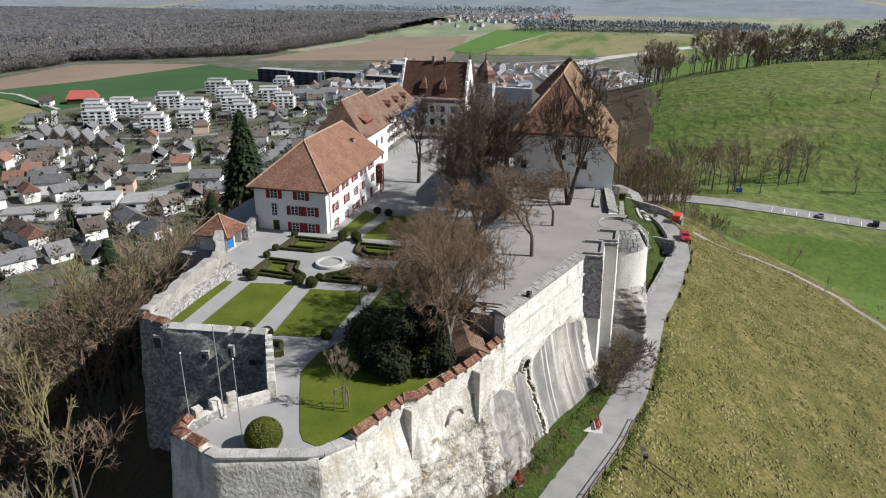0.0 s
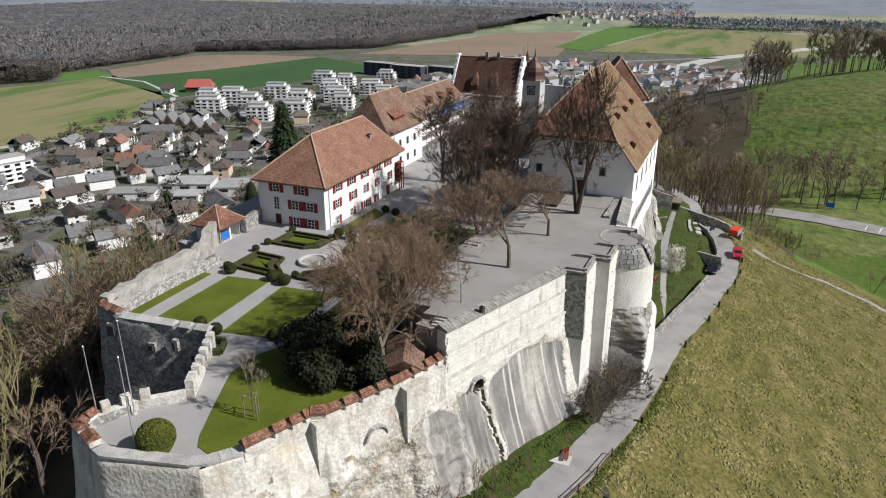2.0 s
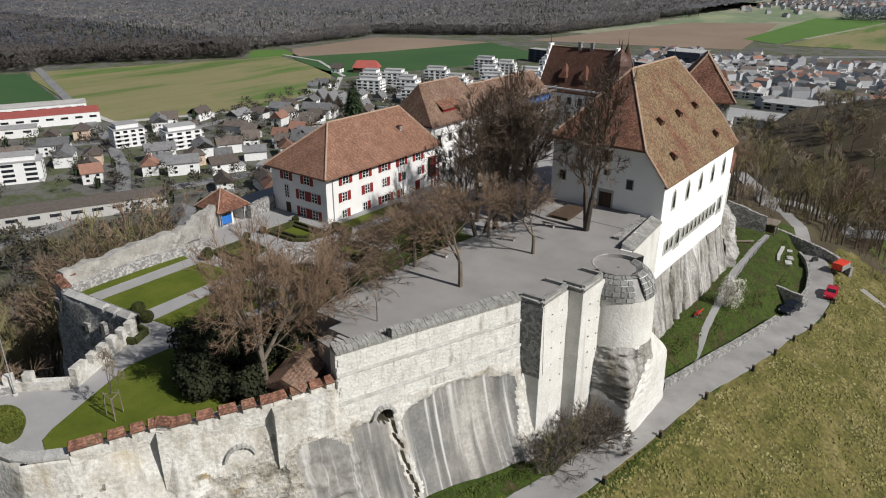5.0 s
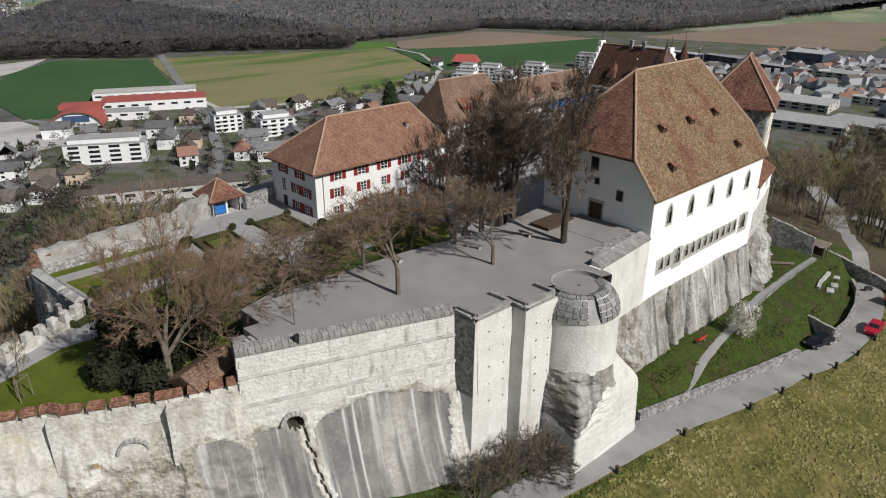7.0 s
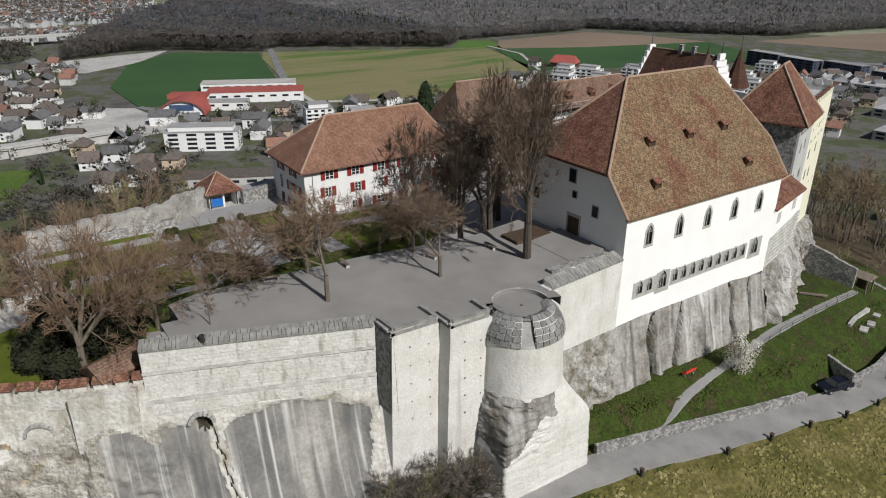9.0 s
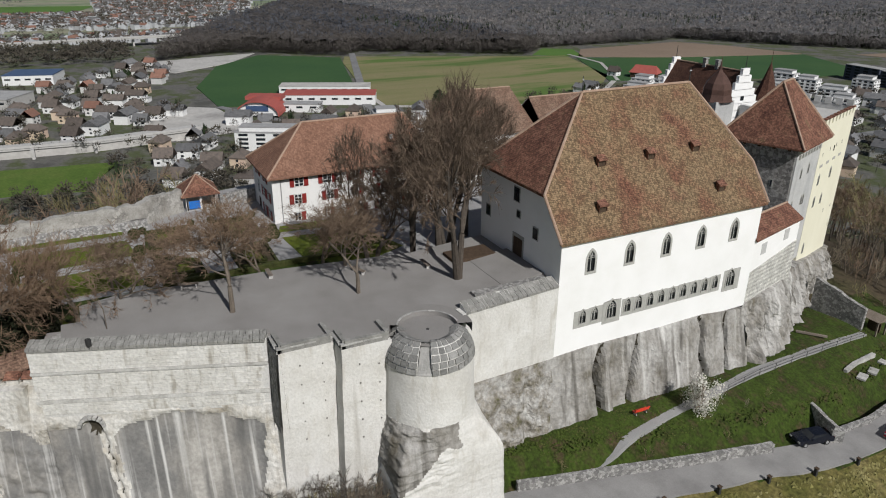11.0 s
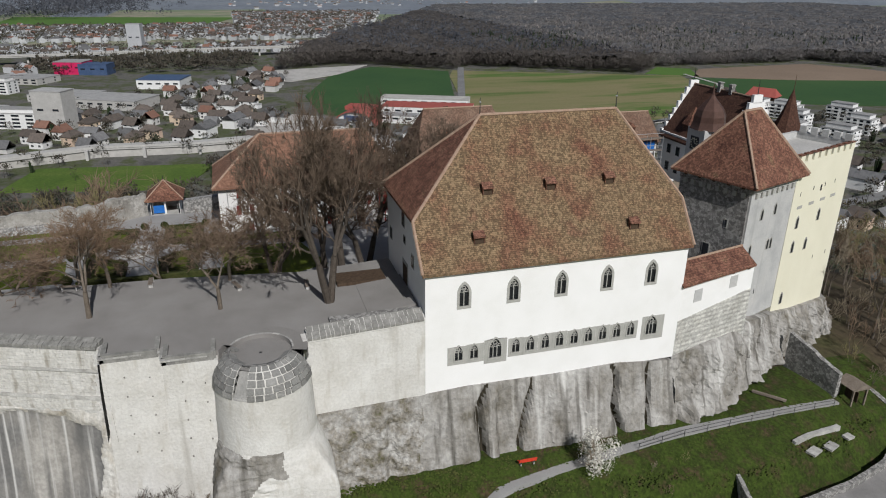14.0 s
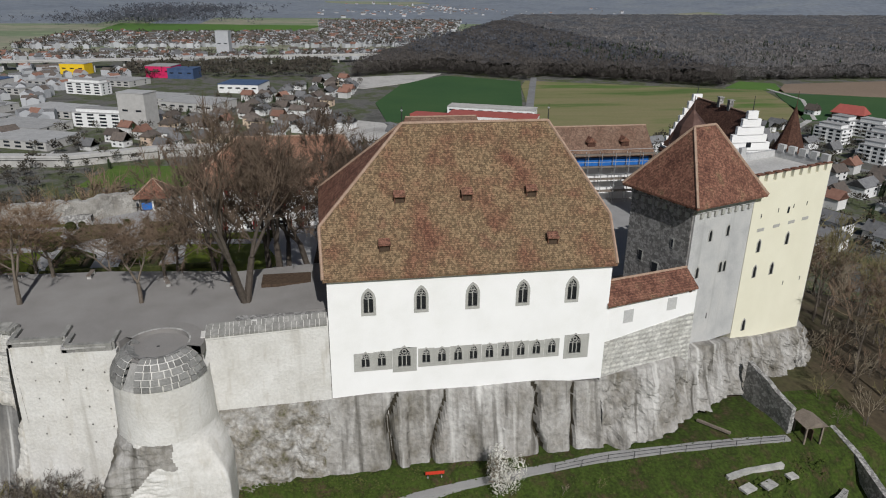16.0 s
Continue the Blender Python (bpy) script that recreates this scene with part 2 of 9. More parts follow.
M["conifer"] = mat("dark_conifer_needles", [(0.018, 0.030, 0.014), (0.036, 0.055, 0.022)], 0.8, 4, 0.95, 0.0)
M["yew"] = mat("dark_evergreen_leaves", [(0.016, 0.019, 0.010), (0.034, 0.038, 0.018)], 0.8, 4, 0.98, 0.0)
M["glass"] = mat("dark_window_glass", [(0.012, 0.014, 0.018), (0.03, 0.034, 0.04)], 0.8, 4, 0.12, 0.0)
M["leaded"] = mat("leaded_window_glass", [(0.012, 0.013, 0.015), (0.028, 0.03, 0.032)], 2, 9, 0.3, 0.1)
M["red_shutter"] = mat("dark_red_shutter_paint", [(0.19, 0.018, 0.016), (0.26, 0.028, 0.024)], 1, 8, 0.6, 0.1)
M["white_paint"] = mat("white_window_paint", [(0.70, 0.70, 0.68), (0.80, 0.80, 0.78)], 2, 8, 0.6, 0.0)
M["wood_dark"] = mat("dark_weathered_timber", [(0.05, 0.033, 0.022), (0.10, 0.068, 0.045)], 1, 6, 0.9, 0.3, stretch=(3, 3, 0.4))
M["wood_grey"] = mat("grey_weathered_timber", [(0.16, 0.13, 0.105), (0.26, 0.22, 0.18)], 1, 6, 0.9, 0.3)
M["red_paint"] = mat("bright_red_bench_paint", [(0.55, 0.045, 0.022), (0.64, 0.06, 0.03)], 3, 8, 0.5, 0.0)
M["black_paint"] = mat("black_car_paint", [(0.008, 0.010, 0.016), (0.012, 0.014, 0.022)], 1, 3, 0.18, 0.0)
M["car_red"] = mat("red_car_paint", [(0.36, 0.018, 0.035), (0.40, 0.02, 0.04)], 1, 3, 0.22, 0.0)
M["rubber"] = mat("tyre_rubber", [(0.015, 0.015, 0.015), (0.022, 0.022, 0.022)], 3, 8, 0.8, 0.0)
M["metal"] = mat("grey_galvanised_metal", [(0.45, 0.45, 0.45), (0.55, 0.55, 0.55)], 2, 8, 0.45, 0.0, metal=0.6)
M["iron"] = mat("dark_iron", [(0.03, 0.03, 0.03), (0.05, 0.05, 0.05)], 2, 8, 0.6, 0.0)
M["copper"] = mat("brown_sheet_copper", [(0.085, 0.05, 0.04), (0.13, 0.075, 0.06)], 1.5, 8, 0.5, 0.1, metal=0.3)
M["tarp"] = mat("blue_scaffold_tarpaulin", [(0.02, 0.12, 0.42), (0.03, 0.17, 0.52)], 0.8, 5, 0.5, 0.3)
M["blossom"] = mat("white_spring_blossom", [(0.52, 0.50, 0.44), (0.70, 0.68, 0.62)], 2, 8, 0.9, 0.0)
M["concrete"] = mat("pale_concrete", [(0.42, 0.41, 0.39), (0.52, 0.51, 0.49)], 0.3, 4, 0.9, 0.1)
M["water"] = mat("still_basin_water", [(0.30, 0.30, 0.28), (0.36, 0.36, 0.34)], 1, 4, 0.1, 0.05)
M["ashlar_block"] = mat("pale_ashlar_block", [(0.57, 0.55, 0.505), (0.66, 0.645, 0.605), (0.71, 0.695, 0.66)], 0.35, 4, 0.93, 0.7, vary=0.06, fine_amount=0.36, streaks=(1.8, (0.40, 0.375, 0.325), 0.55, 0.72, 0.22, 5.0), world_space=True)
M["moulding"] = mat("weathered_moulding_stone", [(0.30, 0.29, 0.265), (0.46, 0.45, 0.42), (0.60, 0.59, 0.56)], 0.9, 6, 0.94, 0.5)
M["coping_dark"] = mat("mossy_coping_slab", [(0.20, 0.195, 0.18), (0.28, 0.275, 0.255), (0.38, 0.37, 0.345)], 1.2, 6, 0.95, 0.7, vary=0.14)
M["twig_dark"] = mat("dark_bare_twigs", [(0.105, 0.076, 0.055), (0.17, 0.126, 0.092)], 0.5, 4, 0.95, 0.0)
M["twig_rust"] = mat("rusty_brown_bare_twigs", [(0.150, 0.098, 0.064), (0.235, 0.165, 0.112)], 0.5, 4, 0.95, 0.0)
M["putlog"] = mat("shaded_putlog_recess", [(0.16, 0.15, 0.14), (0.24, 0.23, 0.21)], 2, 8, 0.95, 0.0)
M["coursed"] = mat("coursed_pale_masonry", [(0.46, 0.445, 0.40), (0.58, 0.57, 0.53), (0.66, 0.65, 0.61)], 0.5, 5, 0.93, 0.6, rows=0.55, cells=1.8, cell_amount=0.25, streaks=(0.9, (0.36, 0.34, 0.30), 0.62, 0.82))
# moss and dirt of rock clefts, with the shade of their depth painted in
M["cleft"] = mat("shaded_mossy_cleft", [(0.035, 0.03, 0.022), (0.075, 0.065, 0.045)], 0.8, 4, 0.97, 0.8)
M["garden_stone"] = mat("weathered_garden_wall_stone", [(0.24, 0.225, 0.20), (0.36, 0.345, 0.315), (0.46, 0.445, 0.415)], 0.6, 5, 0.95, 0.8, cells=2.2, cell_amount=0.5, cell_mask=(0.4, 0.45, 0.6))
M["wall_rock"] = mat("rough_bedrock_masonry", [(0.17, 0.15, 0.115), (0.34, 0.315, 0.265), (0.48, 0.455, 0.41), (0.58, 0.565, 0.535)], 0.5, 2.8, 0.95, 1.0, spread=0.2, stretch=(1, 1, 1.8), fine_amount=0.7, bump_dist=0.3, streaks=(0.35, (0.45, 0.34, 0.18), 0.62, 0.72, 0.8, 4.0))
# ---- mesh helpers ----
class MB:
    """Collects vertices and faces for one mesh."""

    def __init__(self):
        self.v, self.f, self.m = [], [], []

    def add(self, verts, faces, mi=0):
        n = len(self.v)
        self.v += [tuple(p) for p in verts]
        self.f += [tuple(n + i for i in f) for f in faces]
        self.m += [mi] * len(faces)
        return self

    def box(self, x0, x1, y0, y1, z0, z1, mi=0):
        return self.add([(x0, y0, z0), (x1, y0, z0), (x1, y1, z0), (x0, y1, z0), (x0, y0, z1), (x1, y0, z1), (x1, y1, z1), (x0, y1, z1)],
                        [(3, 2, 1, 0), (4, 5, 6, 7), (0, 1, 5, 4), (1, 2, 6, 5), (2, 3, 7, 6), (3, 0, 4, 7)], mi)

    def prism(self, loop, z0, z1, mi=0, top=None):
        """Counter-clockwise plan loop pushed up from z0 to z1; top: another loop for the upper rim."""
        n = len(loop)
        up = top or loop
        zt = z1 if isinstance(z1, (list, tuple)) else [z1] * n
        zb = z0 if isinstance(z0, (list, tuple)) else [z0] * n
        v = [(x, y, zb[i]) for i, (x, y) in enumerate(loop)] + [(x, y, zt[i]) for i, (x, y) in enumerate(up)]
        f = [tuple(range(n - 1, -1, -1)), tuple(range(n, 2 * n))] + [(i, (i + 1) % n, n + (i + 1) % n, n + i) for i in range(n)]
        return self.add(v, f, mi)

    def tube(self, p, q, r0, r1, n=6, mi=0, caps=True):
        p, q = Vector(p), Vector(q)
        d = (q - p)
        if d.length < 1e-6:
            return self
        a = d.normalized().orthogonal().normalized()
        b = d.normalized().cross(a)
        v = [p + r0 * (math.cos(t) * a + math.sin(t) * b) for t in (2 * math.pi * i / n for i in range(n))]
        v += [q + r1 * (math.cos(t) * a + math.sin(t) * b) for t in (2 * math.pi * i / n for i in range(n))]
        f = [(i, (i + 1) % n, n + (i + 1) % n, n + i) for i in range(n)]
        if caps:
            f += [tuple(range(n - 1, -1, -1)), tuple(range(n, 2 * n))]
        return self.add(v, f, mi)

    def lathe(self, cx, cy, prof, n=24, mi=0, a0=0.0, a1=2 * math.pi):
        full = abs(a1 - a0 - 2 * math.pi) < 1e-6
        cols = n if full else n + 1
        v, f = [], []
        for i in range(cols):
            t = a0 + (a1 - a0) * i / n
            v += [(cx + r * math.cos(t), cy + r * math.sin(t), z) for r, z in prof]
        k = len(prof)
        for i in range(n):
            j = (i + 1) % cols
            for s in range(k - 1):
                f.append((i * k + s, j * k + s, j * k + s + 1, i * k + s + 1))
        return self.add(v, f, mi)

    def mesh(self, name, mats, smooth=False):
        me = bpy.data.meshes.new(name)
        me.from_pydata(self.v, [], self.f)
        for m in (mats if isinstance(mats, (list, tuple)) else [mats]):
            me.materials.append(M[m] if isinstance(m, str) else m)
        if any(self.m):
            me.polygons.foreach_set("material_index", self.m)
        if smooth:
            me.polygons.foreach_set("use_smooth", [True] * len(self.f))
        me.update()
        return me


def thing(name, x, y, z, label, category, group="", rz=0.0, kind=""):
    ob = new(name)
    ob.empty_display_size = 0.3
    ob.matrix_basis = pose(x, y, z, 0, 0, rz)
    return tagged(ob, label, category, group, kind)


def part(name, mb, material, parent=None, label="", smooth=False):
    """One mesh object; its vertices are in the parent's own frame."""
    ob = new(name, mb if isinstance(mb, bpy.types.Mesh) else mb.mesh(name, material, smooth))
    if parent is not None:
        ob.parent = parent
    if label:
        ob["label"] = label
    return ob


def single(name, mb, material, label, category, kind="", group="", smooth=False):
    return tagged(part(name, mb, material, None, "", smooth), label, category, group, kind)


def hn(x, y, z=0.0, s=1.0):
    return noise.noise(Vector((x * s, y * s, z * s)))


def strip(poly):
    """Lengths along a polyline and a function that gives the point at a length."""
    P = [Vector((*p, 0)[:3]) for p in poly]
    acc = [0.0]
    for a, b in zip(P, P[1:]):
        acc.append(acc[-1] + (b - a).length)

    def at(s):
        s = min(max(s, 0), acc[-1])
        for i in range(len(P) - 1):
            if s <= acc[i + 1] or i == len(P) - 2:
                u = (s - acc[i]) / max(1e-6, acc[i + 1] - acc[i])
                return P[i].lerp(P[i + 1], u)
    return acc[-1], at


def lerp_tab(tab, y):
    if y <= tab[0][0]:
        return tab[0][1]
    for (a, p), (b, q) in zip(tab, tab[1:]):
        if y <= b:
            return p + (q - p) * (y - a) / (b - a)
    return tab[-1][1]


def face_sheet(top, foot, step=0.9, amp=0.25, cleft=0.0, seed=0.0, bulge=0.0, back=1.2, coarse=0.22, grooves=(), ridged=0.3):
    """A rough wall or cliff face between an upper and a lower line (x, y, z), closed behind by a slab of depth back."""
    lt, at = strip(top)
    lf, af = strip(foot)
    n = max(2, int(max(lt, lf) / step))
    hmax = max(abs(a[2] - b[2]) for a, b in zip(top, foot)) if len(top) == len(foot) else abs(top[0][2] - foot[0][2])
    k = max(2, int(hmax / step))
    mb = MB()
    v = []
    for i in range(n + 1):
        u = i / n
        a, b = at(u * lt), af(u * lf)
        e = 0.002
        d = (at(min(1, u + e) * lt) - at(max(0, u - e) * lt))
        out = Vector((d.y, -d.x, 0)).normalized()
        for j in range(k + 1):
            w = j / k
            p = a.lerp(b, w)
            q = Vector((p.x, p.y, p.z * 0.5 + seed)) * coarse
            o = amp * (noise.fractal(q, 0.9, 2.1, 6) * 0.9) * min(1, w * 5 + 0.1)
            o += bulge * math.sin(math.pi * w)
            if cleft:
                g = Vector((p.x * 0.4 + seed, p.y * 0.4, p.z * 0.05))
                c = noise.noise(g) + 0.10 * noise.noise(Vector((p.x * 1.3, p.y * 1.3, p.z * 0.5)))
                o -= cleft * max(0.0, 1 - abs(c) / 0.045) * min(1, w * 4)
                r = noise.noise(Vector((p.x * 0.22, p.y * 0.22 + seed, p.z * 0.03 + 4.0)))
                o += cleft * 0.7 * r * min(1, w * 3)
                o += cleft * ridged * (noise.ridged_multi_fractal(Vector((p.x, p.y, p.z * 0.7)) * 0.5, 1.0, 2.2, 4, 0.9, 1.6) - 0.9) * min(1, w * 4)
            for gy, gw, gd in grooves:
                o -= gd * math.exp(-((p.y - gy - 1.2 * noise.noise(Vector((gy, 0, p.z * 0.22)))) / gw) ** 2) * min(1, w * 3)
            v.append(p + out * o)
    f = [(i * (k + 1) + j, i * (k + 1) + j + 1, (i + 1) * (k + 1) + j + 1, (i + 1) * (k + 1) + j) for i in range(n) for j in range(k)]
    mb.add(v, f)
    mb.grid = (n + 1) * (k + 1)
    # faces inside the deep grooves take slot 1, which paints their shade
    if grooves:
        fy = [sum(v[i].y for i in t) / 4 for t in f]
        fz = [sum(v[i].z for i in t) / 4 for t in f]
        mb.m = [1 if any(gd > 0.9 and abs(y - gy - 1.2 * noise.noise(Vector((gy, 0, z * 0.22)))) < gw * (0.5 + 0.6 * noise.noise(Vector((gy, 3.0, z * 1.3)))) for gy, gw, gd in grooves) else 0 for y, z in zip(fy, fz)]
    # slab behind
    first = [at(0) , at(lt)]
    d = first[1] - first[0]
    out = Vector((d.y, -d.x, 0)).normalized()
    rows = []
    for i in range(n + 1):
        a = at(i / n * lt)
        b = af(i / n * lf)
        rows += [a - out * back, Vector((b.x, b.y, b.z)) - out * (back + 0.5)]
    base = len(mb.v)
    mb.v += [tuple(p) for p in rows]
    for i in range(n):
        mb.f.append((base + 2 * i + 2, base + 2 * i + 3, base + 2 * i + 1, base + 2 * i))
        mb.f.append((i * (k + 1), (i + 1) * (k + 1), base + 2 * i + 2, base + 2 * i))
        mb.m += [0, 0]
    return mb


def wall_run(pts, thick, z_top, z_bot, jag=0.0, step=0.8, seed=0.0, amp=0.06):
    """A freestanding wall along a plan line; pts run with the outer face on the right-hand side. Uneven faces, ragged top."""
    L_, at = strip([(x, y, 0) for x, y in pts])
    n = max(1, int(L_ / step))
    zt = z_top if callable(z_top) else (lambda u: z_top)
    zb = z_bot if callable(z_bot) else (lambda u: z_bot)
    mb = MB()
    ring = []
    k = 6
    for i in range(n + 1):
        u = i / n
        p = at(u * L_)
        d = at(min(1, u + 0.01) * L_) - at(max(0, u - 0.01) * L_)
        o = Vector((d.y, -d.x, 0)).normalized()
        top = zt(u) + jag * (hn(p.x, p.y, seed, 0.5) + 0.6 * hn(p.x, p.y, seed, 1.7))
        row = []
        for j in range(k + 1):
            z = zb(u) + (top - zb(u)) * j / k
            row.append(p + o * (amp * hn(p.x, p.y, z + seed, 0.8)) + Vector((0, 0, z)))
        for j in range(k, -1, -1):
            z = zb(u) + (top - zb(u)) * j / k
            row.append(p - o * (thick + amp * hn(p.x, p.y, z + seed + 9, 0.8)) + Vector((0, 0, z)))
        ring.append(row)
    w = 2 * (k + 1)
    v = [p for r in ring for p in r]
    f = []
    for i in range(n):
        for j in range(w - 1):
            f.append((i * w + j, (i + 1) * w + j, (i + 1) * w + j + 1, i * w + j + 1))
    f.append(tuple(range(w - 1, -1, -1)))
    f.append(tuple(n * w + j for j in range(w)))
    return mb.add(v, f)


def gable_roof(mb, x0, x1, y0, y1, ze, zr, axis="y", hip0=0.0, hip1=0.0, over=0.5, t=0.22, mi=0):
    """Roof shell over a rectangle; axis: along which the ridge runs; hip0, hip1: how far the ridge ends stand in."""
    x0, x1, y0, y1 = x0 - over, x1 + over, y0 - over, y1 + over
    if axis == "y":
        c = (x0 + x1) / 2
        a, b = (c, y0 + hip0, zr), (c, y1 - hip1, zr)
        e = [(x0, y0, ze), (x1, y0, ze), (x1, y1, ze), (x0, y1, ze)]
        top = [(1, 2, 5, 4), (3, 0, 4, 5), (0, 1, 4), (2, 3, 5)]
    else:
        c = (y0 + y1) / 2
        a, b = (x0 + hip0, c, zr), (x1 - hip1, c, zr)
        e = [(x0, y0, ze), (x1, y0, ze), (x1, y1, ze), (x0, y1, ze)]
        top = [(0, 1, 5, 4), (2, 3, 4, 5), (3, 0, 4), (1, 2, 5)]
    v = e + [a, b]
    v2 = [(x, y, z - t) for x, y, z in v]
    f = list(top) + [tuple(6 + i for i in reversed(q)) for q in top]
    f += [(i, 6 + i, 6 + (i + 1) % 4, (i + 1) % 4) for i in range(4)]
    mb.add(v + v2, f, mi)
    return a, b, e
# ---- ground ----
G = -4.2                    # level of the garden and the front platform
PLAIN = -90.0
ROAD = [(20, -14), (40, -7.5), (58, -2.0), (70, 2.6), (82, 5.8), (93, 7.4), (105, 9.0), (115, 11.6), (126, 13.6), (137, 15.6), (146, 15.8), (156, 14.4), (163, 12.2)]
ROADZ = [(20, -19.5), (60, -18.6), (80, -18.3), (105, -18.7), (120, -19.3), (137, -20.1), (150, -20.5), (165, -21.0), (190, -22.5)]
FOOTX = [(20, -34), (38, -21), (43, -14), (56, -8.2), (65, -4.4), (71, -2.4), (79, 1.2), (87, 3.2), (89, 6.5), (99, 6.5), (100, 3.4), (112, 2.8), (140, 2.8), (160, 0.0), (172, -9)]
WESTX = [(20, -34), (36, -35), (56, -48), (75, -50), (90, -57), (120, -60), (150, -62), (185, -60), (200, -40)]


def smooth01(x):
    x = min(1.0, max(0.0, x))
    return x * x * (3 - 2 * x)


def hill_height(x, y):
    yc = min(max(y, 20.0), 195.0)
    xr = lerp_tab(ROAD, min(yc, 163))
    zr = lerp_tab(ROADZ, yc)
    xf = lerp_tab(FOOTX, yc)
    xw = lerp_tab(WESTX, yc)
    side = x - xr
    if side > -1.6:
        d = max(0.0, side - 2.3)
        z = zr - (0.42 * d if d < 45 else 18.9 + 0.2 * (d - 45))
    elif x > xw:
        # from the lane up to the foot of the walls
        up = -16.1 if y > 99 else -17.2
        span = max(2.0, (xr - 2.2) - xf)
        u = smooth01(((xr - 2.2) - x) / span)
        if y > 101:
            u = smooth01(((xr - 3.6) - x) / 2.0) * 0.55 + 0.45 * u
        z = zr + (up - zr) * u
    else:
        d = xw - x
        z = -17.5 + 6.0 * smooth01((y - 56) / 10) * smooth01((104 - y) / 26) - (0.85 * d if d < 22 else 18.7 + 0.46 * (d - 22))
    if y < 20:
        z -= 0.5 * (20 - y)
    if y > 172:
        z -= 0.28 * (y - 172) * smooth01((y - 172) / 20)
    return z


def goffers(x, y):
    # pasture hill beyond the saddle
    dx, dy = x - 150.0, y - 420.0
    r = math.hypot(dx / 1.25, dy)
    z = -9.0 - 0.0017 * r * r if r < 110 else -29.6 - 0.40 * (r - 110)
    ridge = -22.0 - 0.10 * max(0, x - 150) - 0.0022 * (y - 470) ** 2 - (0.25 * max(0.0, 60 - x))
    return max(z, ridge)


def saddle(x, y):
    # valley floor with the car park
    d = math.hypot((x - 75) / 1.9, (y - 235) / 1.0)
    return -37.5 - max(0, d - 30) * 0.35 - 0.04 * max(0, -x + 40)


def height(x, y):
    a = hill_height(x, y)
    h = max(a, PLAIN)
    if y > 150 and x > -60:
        s = max(saddle(x, y), goffers(x, y))
        h = max(h, s)
    elif x > 40 and y > 60:
        h = max(h, -44 - 0.1 * abs(x - 90))
    if 700 < y < 1400 and x > 60:
        h = max(h, PLAIN + 96 * math.exp(-((x - 440) / 170) ** 2 - ((y - 990) / 130) ** 2))
    far = math.hypot(x, y)
    if far > 2300:
        h += (far - 2300) * 0.05 * max(0.0, 0.35 + hn(x, y, 0.5, 0.0011) + 0.4 * hn(x, y, 2.5, 0.004))
    if h > PLAIN + 0.01 or (abs(x) < 400 and abs(y) < 700):
        k = smooth01((h - PLAIN) / 12)
        amp = 0.9 if x < -48 else 0.18
        h += k * amp * (hn(x, y, 3.3, 0.06) + 0.5 * hn(x, y, 7.7, 0.19))
    return h


def axis_lines(lo, hi, step, far):
    a = list(np.arange(lo, hi + 0.01, step))
    s, p = step, hi
    while p < far:
        s *= 1.16
        p += s
        a.append(p)
    s, p = step, lo
    while p > -far:
        s *= 1.16
        p -= s
        a.insert(0, p)
    return a


gx, gy = axis_lines(-110, 110, 2.0, 4900), axis_lines(20, 260, 2.0, 4900)
gm = MB()
gm.v = [(x, y, height(x, y)) for x in gx for y in gy]
ny = len(gy)
for i in range(len(gx) - 1):
    for j in range(ny - 1):
        x, y = (gx[i] + gx[i + 1]) / 2, (gy[j] + gy[j + 1]) / 2
        z = gm.v[i * ny + j][2]
        w = 5 * hn(x, y, 1.0, 0.08) + 2.5 * hn(x, y, 5.0, 0.3)
        xr = lerp_tab(ROAD, min(max(y, 20), 163))
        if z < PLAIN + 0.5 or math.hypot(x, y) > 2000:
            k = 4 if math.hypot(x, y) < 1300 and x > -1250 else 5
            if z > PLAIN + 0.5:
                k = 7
        elif y > 205 + w and x > 18 + w and z > -60 - 0.5 * w:
            k = 3
        elif x > xr + 1.5 and y < 175 + w and x < 62 + w:
            k = 1
        elif (x >= 62 + w and y < 240) or (x > 34 + w and y >= 175 + w):
            k = 6
        elif x > -5 and 100 < y < 172 and x <= xr + 1.5:
            k = 2
        elif x > -9 and y <= 100 and x <= xr + 1.5:
            k = 2
        else:
            k = 0
        gm.f.append((i * ny + j, (i + 1) * ny + j, (i + 1) * ny + j + 1, i * ny + j + 1))
        gm.m.append(k)
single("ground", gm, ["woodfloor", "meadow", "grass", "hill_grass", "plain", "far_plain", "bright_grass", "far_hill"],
       "sloping castle hill with meadow and wooded flank above a plain", "ground", "structure", smooth=True)


def ribbon(line, width, lift, zfun, thick=0.12, step=1.5):
    """A lane laid over the ground along a plan line."""
    L_, at = strip([(x, y, 0) for x, y in line])
    n = max(2, int(L_ / step))
    mb = MB()
    v = []
    for i in range(n + 1):
        u = i / n
        p = at(u * L_)
        d = (at(min(1, u + 0.02) * L_) - at(max(0, u - 0.02) * L_)).normalized()
        o = Vector((d.y, -d.x, 0))
        wv = width / 2 + 0.18 * hn(p.x, p.y, 2.0, 0.35)
        for s in (-1, 1):
            q = p + o * s * wv
            z = zfun(p.x, p.y)
            v += [(q.x, q.y, z + lift), (q.x, q.y, z + lift - thick - 0.5)]
    f = []
    for i in range(n):
        a, b = i * 4, (i + 1) * 4
        f += [(a, a + 2, b + 2, b), (a + 2, a + 3, b + 3, b + 2), (a + 1, a, b, b + 1)]
    return mb.add(v, f)


